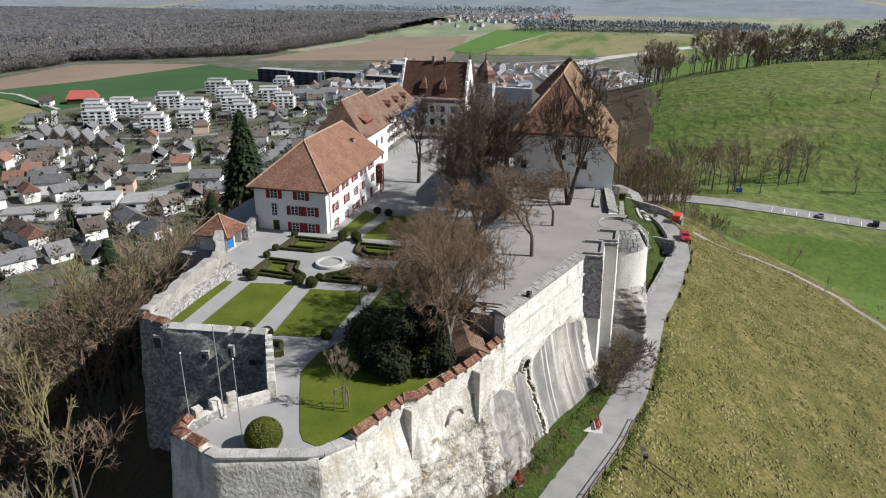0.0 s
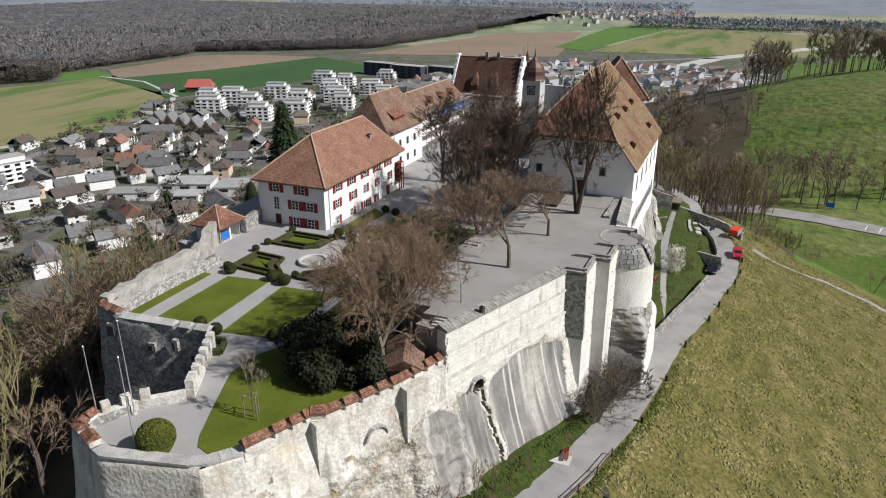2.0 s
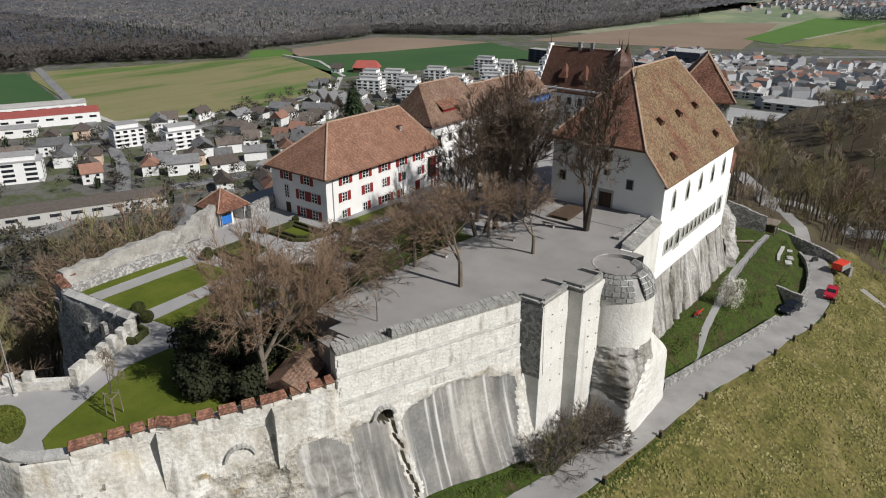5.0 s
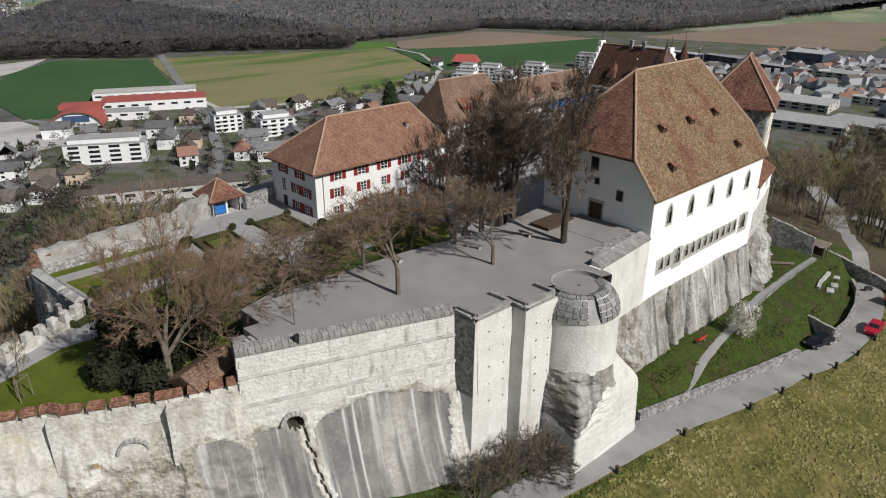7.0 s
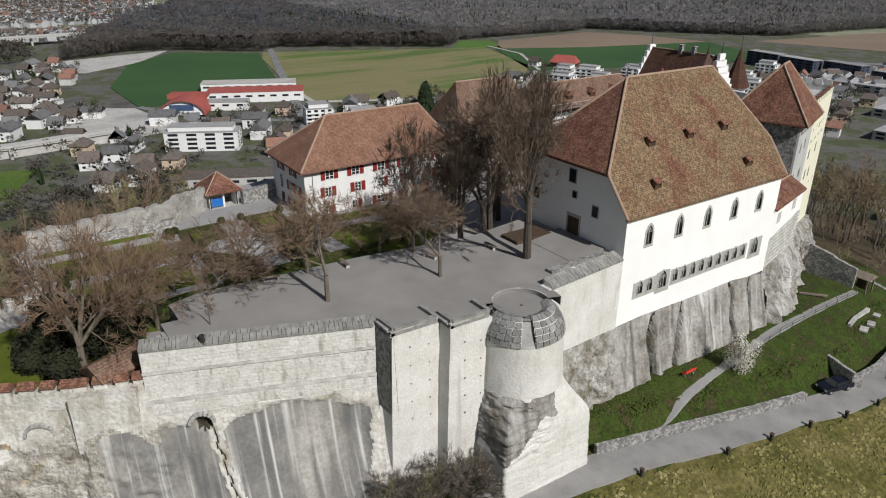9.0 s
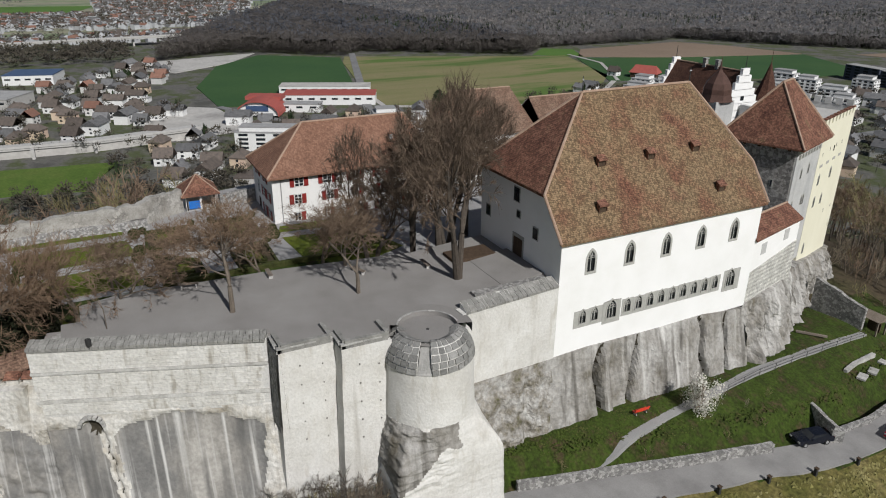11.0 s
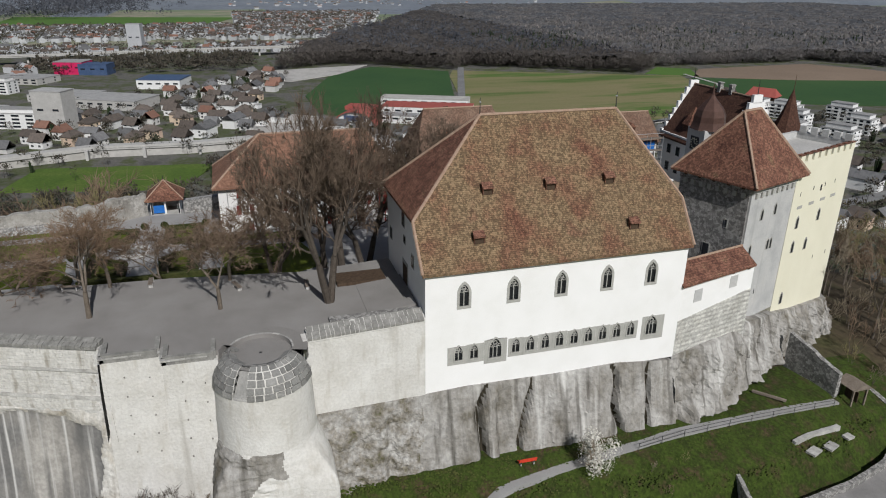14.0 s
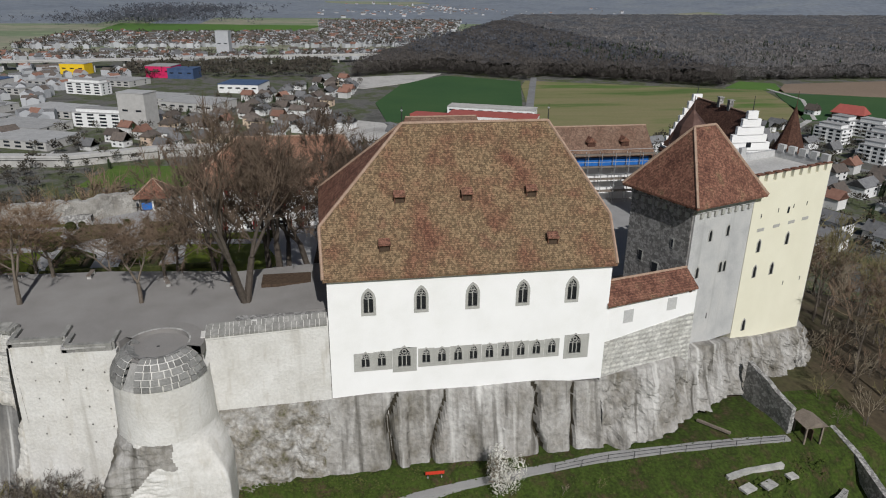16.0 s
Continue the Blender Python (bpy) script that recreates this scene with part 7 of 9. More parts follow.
def far_trees(name, n, x0, x1, y0, y1, smin, smax, label, ok=None):
    """Too many to count: one object of joined bare trees."""
    vs, fs, ms, base, c = [], [], [], 0, 0
    protos = []
    for k in range(4):
        pr = []
        for me in PROTO["farwood_%d" % k]:
            co = np.empty(len(me.vertices) * 3)
            me.vertices.foreach_get("co", co)
            pr.append((co.reshape(-1, 3), [tuple(p.vertices) for p in me.polygons]))
        protos.append(pr)
    for _ in range(n * 6):
        if c >= n:
            break
        x, y = rw.uniform(x0, x1), rw.uniform(y0, y1)
        if ok and not ok(x, y):
            continue
        s, a = rw.uniform(smin, smax), rw.uniform(0, 6.28)
        rot = np.array(((math.cos(a), math.sin(a), 0), (-math.sin(a), math.cos(a), 0), (0, 0, rw.uniform(0.85, 1.15)))) * s
        k = rw.randrange(4)
        for slot, (co, fc) in enumerate(protos[k]):
            vs.append(co @ rot + np.array((x, y, height(x, y) - 0.1)))
            fs += [tuple(i + base for i in t) for t in fc]
            ms += [0 if slot == 0 else 1 + (k % 3)] * len(fc)
            base += len(co)
        c += 1
    me = bpy.data.meshes.new(name)
    me.from_pydata(np.concatenate(vs).tolist(), [], fs)
    for m in ("bark", "twig_grey", "twig", "twig_olive"):
        me.materials.append(M[m])
    me.polygons.foreach_set("material_index", ms)
    tagged(new(name, me), label, "trees", "", "stuff")


WK = ["wood_0", "wood_1", "wood_2", "wood_3"]
THICK = lambda x, y: x < lerp_tab(WESTX, y) - 5
SK = ["shrub_0", "shrub_1", "shrub_2"]
WG = "woods on the castle slope"
scatter(105, -92, -51, 34, 160, WK, 1.0, 1.5, "bare tree on the steep wooded slope", WG, lambda x, y: x < lerp_tab(WESTX, y) - 6)
far_trees("slope_wood", 85, -175, -90, 0, 190, 0.9, 1.5, "leafless wood low on the castle slope")
scatter(45, -80, -50, 15, 150, SK, 0.8, 1.7, "leafless brown shrub on the steep slope", "slope shrubs", lambda x, y: x < lerp_tab(WESTX, y) - 4, "bare_shrub", "shrub")
scatter(20, -80, -55, 46, 74, ["wood_1", "wood_3"], 1.35, 1.7, "tall bare tree behind the garden wall", WG, THICK)
NG = "woods north of the castle"
scatter(115, -45, 40, 176, 238, WK, 0.8, 1.3, "bare tree on the north slope", NG, lambda x, y: x < 4 + (y - 178) * 0.5 and abs(x - 14 + (y - 165) * 0.55) > 5)
far_trees("valley_wood", 85, -60, 42, 212, 420, 0.9, 1.4, "leafless wood beyond the valley road", lambda x, y: x < 20 + 0.04 * (y - 246) and abs(x - 14 + (y - 165) * 0.55) > 6)
scatter(40, -12, 30, 186, 244, SK, 0.8, 1.6, "leafless shrub on the north slope", "slope shrubs", lambda x, y: abs(x - 14 + (y - 165) * 0.55) > 4, "bare_shrub", "shrub")
scatter(34, -22, 26, 163, 200, SK, 0.7, 1.4, "leafless shrub on the north slope", "slope shrubs", lambda x, y: abs(x - lerp_tab(ROAD, min(y, 163))) > 4.5 and y > 168 - 0.1 * x, "bare_shrub", "shrub")
HG = "trees on the pasture hill"
far_trees("ridge_wood", 95, 14, 128, 428, 505, 0.75, 2.0, "leafless wood along the hill ridge", lambda x, y: y > 446 - 0.6 * max(0, 40 - x) and hn(x, y, 2.0, 0.05) > -0.12 + 0.004 * max(0, x - 80))
scatter(24, 12, 46, 243, 276, WK, 1.0, 1.5, "tall bare tree beside the valley road", HG)
scatter(10, 48, 76, 262, 300, WK, 0.9, 1.4, "bare tree on the pasture hill", HG)
scatter(12, 120, 190, 405, 430, WK, 0.6, 0.9, "bare tree on the hill top", HG)
for x, y, s in ((60, 262, 1.2), (68, 268, 1.25), (78, 300, 1.0), (95, 262, 1.2), (104, 255, 1.0), (118, 250, 0.9), (70, 345, 0.9), (112, 352, 1.0), (52, 250, 1.1), (84, 258, 0.8)):
    plant("wood_%d" % (int(x) % 4), x, y, height(x, y), s, x * 7, label="bare tree on the pasture hill", group=HG)
for x, y, s in ((30, 176, 1.0), (27, 182, 0.8), (44, 150, 0.6), (52, 165, 0.9), (22, 186, 1.0), (36, 190, 1.2), (60, 130, 1.2), (66, 112, 1.3), (48, 182, 1.3), (21, 168, 0.6)):
    plant(SK[int(x) % 3], x, y, height(x, y), s, x * 9, "bare_shrub", "leafless shrub at the meadow edge", "slope shrubs", category="shrub")
# shrubs along the foot of the walls
for x, y, s in ((-7.2, 56.8, 1.0), (-5.6, 61.5, 0.9), (-8.8, 53.5, 1.1), (-10.6, 50, 0.9), (-4.4, 63.5, 0.8), (2.2, 81.5, 0.7), (2.9, 84.5, 0.9), (3.6, 87.5, 0.8), (-12.6, 46.5, 0.9), (3.4, 86.0, 1.1), (3.8, 82.6, 1.3), (4.3, 85.0, 1.2), (4.6, 87.4, 1.25), (2.6, 79.4, 1.2)):
    plant(SK[int(abs(x * 10)) % 3], x + 0.6, y, height(x, y), s, x * 40, "bare_shrub", "leafless shrub at the wall foot", "wall shrubs", category="shrub")
for x, y, sz in ((3.0, 79.6, 1.0), (3.9, 83.2, 1.15), (4.9, 86.6, 0.95)):
    plant("thicket", x, y, height(x, y), sz, x * 55, "bare_shrub", "tangled dark leafless shrub at the cliff foot", "wall shrubs", category="shrub")
plant("leaner", 4.6, 86.2, height(4.6, 86.2), 1.0, 30, "leaning_tree", "dark leaning bare tree beside the lane", lean=(12, 28))
bt = plant("shrub_1", 6.9, 126.2, height(6.9, 126.2), 1.15, 0, "blossom_tree", "small spring tree covered in white blossom", "", category="tree")
bo_ = new("blossom", leafy_blob("blossom", 8, 1.7, 1.7, 3.0, 2400, 0.11, "blossom", 9))
bo_.parent = bt
for x, y, s in ((8.4, 117.5, 0.35), (9.3, 122, 0.3), (9.8, 128, 0.28), (8.2, 132, 0.3), (10.5, 133, 0.35), (6.2, 108, 0.35), (8.0, 136, 0.3)):
    plant(SK[int(x * 10) % 3], x, y, height(x, y), s, x * 60, "bare_shrub", "small leafless shrub on the grass bank", "bank shrubs", category="shrub")
# ---- fields, woods and town on the plain ----
P = PLAIN
M["field_green"] = mat("young_wheat_field", [(0.032, 0.078, 0.028), (0.04, 0.09, 0.03), (0.05, 0.10, 0.034)], 0.01, 0.3, 0.97, 0.0, fine_amount=0.15)
M["field_light"] = mat("striped_hay_field", [(0.085, 0.135, 0.035), (0.18, 0.18, 0.078), (0.22, 0.195, 0.10), (0.09, 0.15, 0.034)], 0.013, 0.4, 0.97, 0.0, spread=0.13, stretch=(1.0, 0.22, 1), fine_amount=0.15)
M["field_brown"] = mat("ploughed_field", [(0.20, 0.15, 0.11), (0.25, 0.19, 0.14)], 0.01, 0.3, 0.97, 0.0, fine_amount=0.2)
M["field_bright"] = mat("bright_meadow", [(0.075, 0.15, 0.03), (0.09, 0.17, 0.035)], 0.01, 0.3, 0.97, 0.0, fine_amount=0.15)
M["pale_ground"] = mat("pale_building_ground", [(0.36, 0.345, 0.32), (0.48, 0.465, 0.44), (0.27, 0.26, 0.245)], 0.02, 0.3, 0.95, 0.0, fine_amount=0.3)
M["town_road"] = mat("town_asphalt", [(0.17, 0.17, 0.17), (0.24, 0.24, 0.24)], 0.05, 0.6, 0.9, 0.0)
# northern woods: lighter than the western ones, haze mixed into the colour
M["woods_north"] = mat("hazy_pale_woods", [(0.15, 0.147, 0.15), (0.195, 0.182, 0.175), (0.23, 0.21, 0.193)], 0.03, 0.25, 0.97, 0.0, spread=0.2, fine_amount=0.3, vary=0.25, island=True)
M["hill_wood"] = mat("olive_leafless_wood", [(0.10, 0.085, 0.055), (0.15, 0.125, 0.08), (0.16, 0.14, 0.075)], 0.03, 0.25, 0.97, 0.0, spread=0.2, fine_amount=0.5, vary=0.35, island=True)
M["woods_near"] = mat("leafless_woods", [(0.075, 0.066, 0.060), (0.10, 0.088, 0.079), (0.125, 0.111, 0.099)], 0.03, 0.25, 0.97, 0.0, spread=0.2, fine_amount=0.25, vary=0.25, island=True)
# the blue here is distance haze carried by the base colour
M["woods_far"] = mat("hazy_blue_woods", [(0.060, 0.068, 0.085), (0.085, 0.090, 0.104), (0.11, 0.112, 0.122)], 0.012, 0.16, 0.97, 0.0, spread=0.2, fine_amount=0.3, vary=0.2, island=True)
M["town_tree"] = mat("dark_bare_town_trees", [(0.05, 0.044, 0.036), (0.085, 0.075, 0.06), (0.10, 0.095, 0.06)], 0.03, 0.25, 0.97, 0.0, spread=0.2, fine_amount=0.4, vary=0.3, island=True)
# white render greyed and blued: haze over the far town, in the colour
M["render_far"] = mat("hazy_house_render", [(0.40, 0.41, 0.43), (0.52, 0.53, 0.54)], 0.02, 3, 0.9, 0.0)
M["canopy_west"] = mat("leafless_wood_canopy", [(0.052, 0.049, 0.049), (0.074, 0.067, 0.063), (0.094, 0.084, 0.076)], 0.012, 0.25, 0.97, 0.6, spread=0.2, fine_amount=0.5, cells=0.13, cell_amount=0.6, bump_dist=3.0)
# canopy to the north: paler and bluer than the west, as haze
M["canopy_north"] = mat("hazy_pale_canopy", [(0.075, 0.085, 0.10), (0.115, 0.113, 0.116), (0.15, 0.137, 0.127)], 0.012, 0.25, 0.97, 0.6, spread=0.2, fine_amount=0.5, cells=0.13, cell_amount=0.6, bump_dist=3.0)
# farthest northern strips, paled the most to stand for haze
M["woods_hazy_far"] = mat("hazy_far_woods", [(0.20, 0.22, 0.245), (0.25, 0.265, 0.285)], 0.012, 0.16, 0.97, 0.0, spread=0.2, fine_amount=0.25, vary=0.12, island=True)
M["roof_brown"] = mat("brown_town_roof", [(0.095, 0.082, 0.074), (0.165, 0.135, 0.115)], 0.5, 3, 0.9, 0.3, vary=0.3)
M["roof_red"] = mat("red_town_roof", [(0.23, 0.12, 0.09), (0.30, 0.17, 0.125)], 0.5, 3, 0.9, 0.3, vary=0.25)
M["roof_grey"] = mat("grey_town_roof", [(0.12, 0.12, 0.125), (0.21, 0.21, 0.21)], 0.5, 3, 0.9, 0.3, vary=0.3)
M["flat_roof"] = mat("gravelled_flat_roof", [(0.30, 0.30, 0.295), (0.42, 0.415, 0.41)], 0.2, 2, 0.9, 0.0, vary=0.25)
M["render"] = mat("pale_house_render", [(0.60, 0.59, 0.57), (0.74, 0.735, 0.72)], 0.05, 3, 0.9, 0.0, vary=0.16)
M["render_pink"] = mat("tinted_house_render", [(0.58, 0.42, 0.34), (0.66, 0.56, 0.40)], 0.05, 3, 0.9, 0.0)
M["bright_render"] = mat("white_render", [(0.74, 0.74, 0.73), (0.80, 0.80, 0.79)], 0.3, 3, 0.85, 0.0)
M["dark_clad"] = mat("dark_blue_cladding", [(0.045, 0.055, 0.085), (0.07, 0.08, 0.11)], 0.5, 3, 0.7, 0.0)
M["red_sheet"] = mat("red_sheet_roof", [(0.33, 0.085, 0.07), (0.40, 0.11, 0.09)], 0.2, 3, 0.7, 0.0)
M["magenta"] = mat("magenta_cladding", [(0.55, 0.02, 0.10), (0.62, 0.03, 0.13)], 0.2, 3, 0.6, 0.0)
M["yellow"] = mat("yellow_cladding", [(0.80, 0.52, 0.02), (0.85, 0.58, 0.03)], 0.2, 3, 0.6, 0.0)
M["blue_roof"] = mat("blue_solar_roof", [(0.045, 0.08, 0.16), (0.08, 0.12, 0.22)], 0.2, 3, 0.4, 0.0)


def field(loop, material, label, lift=0.5):
    c = sum(x * (loop[(i + 1) % len(loop)][1]) - loop[(i + 1) % len(loop)][0] * y for i, (x, y) in enumerate(loop))
    if c < 0:
        loop = loop[::-1]
    single("field", MB().prism(loop, P - 1, P + lift), material, label, "field", "structure")


field([(-470, 495), (-560, 585), (-714, 640), (-728, 590), (-822, 372), (-770, 352), (-600, 312), (-505, 300), (-462, 400)], "field_light", "broad striped hay field beyond the town")
field([(-528, 562), (-520, 600), (-480, 700), (-440, 860), (-500, 900), (-590, 945), (-640, 760), (-690, 640)], "field_green", "dark green young wheat field")
field([(-640, 760), (-596, 948), (-700, 930), (-775, 890), (-760, 700), (-700, 650)], "field_brown", "bare brown ploughed field")
field([(-714, 644), (-695, 655), (-765, 690), (-790, 655), (-735, 602)], "field_bright", "small bright meadow before the woods")
field([(-602, 300), (-660, 175), (-560, 168), (-750, 215), (-872, 268), (-815, 358), (-770, 345)], "field_green", "dark green young wheat field", 0.55)
field([(-602, 306), (-815, 364), (-880, 275), (-800, 208), (-668, 166), (-565, 168), (-548, 215)], "field_green", "green wheat field beside the sports hall", 0.6)
field([(-870, 150), (-900, 275), (-820, 225), (-770, 160), (-800, 130)], "pale_ground", "pale allotment gardens with small sheds", 0.7)
field([(-560, 165), (-470, 180), (-455, 120), (-560, 95), (-590, 120)], "pale_ground", "pale gravelled sports ground", 0.4)
field([(-415, 80), (-360, 60), (-380, -40), (-430, -30)], "bright_grass", "small park lawn beside the railway", 0.5)
field([(-40, 990), (-250, 1000), (-330, 900), (-220, 840), (-60, 850), (60, 920)], "pale_ground", "pale gravel building ground", 0.5)
field([(-560, 1010), (-260, 1100), (-330, 1600), (-480, 1500)], "field_brown", "bare brown ploughed field", 0.4)
field([(-230, 1200), (120, 1250), (220, 1700), (-150, 1800)], "field_light", "broad striped field beyond the works", 0.4)
field([(-300, 1250), (-240, 1210), (-160, 1800), (-300, 1800)], "field_bright", "green field beyond the works", 0.5)
field([(-1300, -330), (-1290, 30), (-1250, 60), (-1200, -330)], "far_plain", "flat meadows behind the motorway", 0.4)
field([(-1750, -400), (-1680, 60), (-1950, 120), (-2050, -420)], "field_bright", "far green meadows", 0.6)

TOWN_ROADS = [([(-850, 392), (-588, 308), (-449, 264), (-380, 235), (-300, 190)], 8), ([(-562, 168), (-480, 205), (-449, 264), (-440, 330), (-455, 420), (-478, 480), (-400, 640), (-330, 900)], 7),
              ([(-300, 130), (-325, 215), (-300, 300), (-268, 345), (-235, 420), (-260, 560), (-250, 760)], 9), ([(-527, 572), (-640, 640), (-720, 650)], 4), ([(-604, 309), (-505, 297), (-459, 400), (-466, 497), (-527, 566)], 5),
              ([(-130, 860), (-29, 1184), (130, 1431), (420, 1800)], 26), ([(-440, 870), (-240, 1010), (-30, 1184)], 14), ([(-470, 480), (-400, 470), (-350, 480), (-260, 560)], 6)]
for line, w in TOWN_ROADS:
    single("town_road", ribbon(line, w, 0.75, lambda x, y: P, step=8), "town_road" if 5 < w < 20 else "pale_ground", "town road crossing the plain", "road", "structure")


def house_proto(k, w, d, h, rise, wall, roof, hip=0.0, wing=False):
    th = thing("town_house", 0, 0, 0, "detached town house with pitched roof among gardens", "house", "town houses")
    part("wall", MB().box(-w / 2, w / 2, -d / 2, d / 2, -2, h), wall, th)
    m = MB()
    gable_roof(m, -w / 2, w / 2, -d / 2, d / 2, h - 0.1, h + rise, "x", hip, hip, 0.7, 0.3)
    part("roof", m, roof, th)
    if not hip:
        for s in (-1, 1):
            x = s * (w / 2 - 0.1)
            part("gable", MB().add([(x - 0.1, -d / 2, h), (x - 0.1, d / 2, h), (x - 0.1, 0, h + rise - 0.4), (x + 0.1, -d / 2, h), (x + 0.1, d / 2, h), (x + 0.1, 0, h + rise - 0.4)],
                                   [(0, 2, 1), (3, 4, 5), (0, 1, 4, 3), (1, 2, 5, 4), (2, 0, 3, 5)]), wall, th)
    if wing:
        part("wing", MB().box(w / 2 - 1, w / 2 + 4, -d / 2, d / 2 - 2, -2, h * 0.5), wall, th)
        part("wing_roof", MB().box(w / 2 - 1, w / 2 + 4.3, -d / 2 - 0.3, d / 2 - 1.7, h * 0.5, h * 0.5 + 0.3), "flat_roof", th)
    part("chimney", MB().box(w * 0.2, w * 0.2 + 0.8, 0.4, 1.2, h + rise * 0.5, h + rise + 0.8), "roof_brown", th)
    for z in ((1.0,) if h < 4 else (1.0, 3.7)):
        for i in range(2):
            x = -w / 2 + w * (i + 0.5) / 2
            part("window", MB().box(x - 0.9, x + 0.9, -d / 2 - 0.06, -d / 2 + 0.05, z, z + 1.4), "glass", th)
        for i in range(1):
            y = 0.0
            part("window", MB().box(w / 2 - 0.05, w / 2 + 0.06, y - 0.9, y + 0.55, z, z + 1.4), "glass", th)
    return th


houses = [house_proto(0, 12, 9, 5.6, 4.2, "render", "roof_brown"), house_proto(1, 14, 9.5, 5.4, 3.6, "bright_render", "roof_grey"), house_proto(2, 11, 9, 6.2, 4.6, "render", "roof_red"),
          house_proto(3, 12, 10, 6.4, 3.8, "render_pink", "roof_brown", 3.0), house_proto(4, 16, 10, 6.0, 4.0, "bright_render", "roof_brown", 0, True), house_proto(5, 11, 10, 5.0, 5.2, "bright_render", "roof_brown"),
          house_proto(6, 18, 11, 7.0, 4.0, "bright_render", "roof_grey"), house_proto(7, 10, 8.5, 3.4, 5.0, "render", "roof_grey")]


def block_proto(name, w, d, floors, label, clad="bright_render", balcony=True, setback=True, group="apartment blocks", roof="flat_roof"):
    th = thing(name, 0, 0, 0, label, "building", group)
    fh = 2.9
    h = floors * fh
    part("wall", MB().box(-w / 2, w / 2, -d / 2, d / 2, -2, h), clad, th)
    part("roof", MB().box(-w / 2 - 0.2, w / 2 + 0.2, -d / 2 - 0.2, d / 2 + 0.2, h, h + 0.5), roof, th)
    if setback:
        part("penthouse", MB().box(-w / 2 + 2.5, w / 2 - 3, -d / 2 + 2.5, d / 2 - 2, h + 0.5, h + 3.2), clad, th)
        part("penthouse_roof", MB().box(-w / 2 + 2.2, w / 2 - 2.7, -d / 2 + 2.2, d / 2 - 1.7, h + 3.2, h + 3.6), roof, th)
    n = max(2, int(w / (5 if balcony else 10)))
    for f in range(floors):
        z = f * fh + 0.8
        for i in range(n):
            x = -w / 2 + w * (i + 0.5) / n
            part("window", MB().box(x - w / n * 0.27, x + w / n * 0.27, -d / 2 - 0.08, -d / 2 + 0.05, z, z + 1.6), "glass", th)
        for i in range(2):
            y = -d / 2 + d * (i + 0.5) / 2
            part("window", MB().box(w / 2 - 0.05, w / 2 + 0.08, y - 1.1, y + 1.1, z, z + 1.5), "glass", th)
        if balcony:
            b = part("balcony", MB().box(-w / 2 + 1, -w / 2 + w * 0.5, -d / 2 - 1.8, -d / 2, z - 0.95, z - 0.75), clad, th)
            part("railing", MB().box(-w / 2 + 1, -w / 2 + w * 0.5, -d / 2 - 1.8, -d / 2 - 1.72, z - 0.75, z + 0.2), clad, b)
            b = part("balcony", MB().box(w / 2, w / 2 + 1.8, -d / 2 + 0.5, d / 2 - 3, z - 0.95, z - 0.75), clad, th)
            part("railing", MB().box(w / 2 + 1.72, w / 2 + 1.8, -d / 2 + 0.5, d / 2 - 3, z - 0.75, z + 0.2), clad, b)
    return th


apt_a = block_proto("apartment_block", 24, 15, 4, "white flat-roofed apartment block with balconies")
apt_b = block_proto("apartment_block", 20, 16, 4, "white flat-roofed apartment block with balconies")
dark_b = block_proto("apartment_row", 42, 14, 5, "long dark blue apartment row", "dark_clad", False, False, "dark apartment rows")
white_office = block_proto("office_block", 46, 16, 4, "white office block with blue ground floor", "bright_render", False, True, "offices")
ind_hall = block_proto("works_hall", 60, 36, 2, "low grey works hall with flat roof", "concrete", False, False, "works halls")
reserved = []


def put(proto, x, y, rz, r):
    c = copy_thing(proto, pose(x, y, P + 0.6, 0, 0, rz))
    reserved.append((x, y, r))
    return c


for x, y, a, rz in ((-440, 522, 0, 22), (-415, 548, 1, 22), (-374, 508, 1, 22), (-356, 535, 0, 22), (-384, 585, 1, 22), (-362, 618, 0, 22), (-335, 585, 1, 22), (-352, 672, 0, 20), (-392, 655, 1, 22), (-430, 612, 0, 22),
                    (-436, 712, 0, 15), (-374, 750, 1, 15), (-320, 640, 1, 22), (-432, 268, 1, 75), (-398, 288, 0, 75), (-452, 570, 0, 22), (-400, 700, 1, 20), (-470, 555, 1, 22)):
    put(apt_b if a else apt_a, x, y, rz, 20)
for x, y, rz in ((-415, 812, -8), (-368, 800, -8), (-322, 806, -8), (-262, 782, -10)):
    put(dark_b, x, y, rz, 34)
put(white_office, -408, 176, 62, 30)
put(white_office, -575, -75, 70, 30)
put(white_office, -766, -140, 65, 35)
for x, y, rz in ((-187, 665, 5), (-110, 612, 0), (-225, 850, 0), (-285, 760, 5), (-150, 590, 8), (-90, 690, 0), (-160, 730, 2), (-300, 950, 0), (-190, 930, 10), (-655, -10, 60), (-640, -130, 62), (-705, -60, 65), (-790, -225, 60),
                 (-830, -190, 62), (-563, -132, 66), (-600, -190, 66), (-838, -126, 62), (-665, -210, 64), (-730, -260, 62), (-510, -110, 66)):
    put(ind_hall, x, y, rz, 42)


def big_box(name, x, y, rz, w, d, h, wall, roof, label, category="building", group="works halls"):
    th = thing(name, x, y, P + 0.4, label, category, group, rz)
    part("wall", MB().box(-w / 2, w / 2, -d / 2, d / 2, -1, h), wall, th)
    part("roof", MB().box(-w / 2 - 0.3, w / 2 + 0.3, -d / 2 - 0.3, d / 2 + 0.3, h, h + 0.6), roof, th)
    n = max(2, int(w / 9))
    for i in range(n):
        xx = -w / 2 + w * (i + 0.5) / n
        part("window", MB().box(xx - 2.6, xx + 2.6, -d / 2 - 0.1, -d / 2 + 0.05, h * 0.5, h * 0.5 + 1.6), "glass", th)
    reserved.append((x, y, max(w, d) * 0.6))
    return th


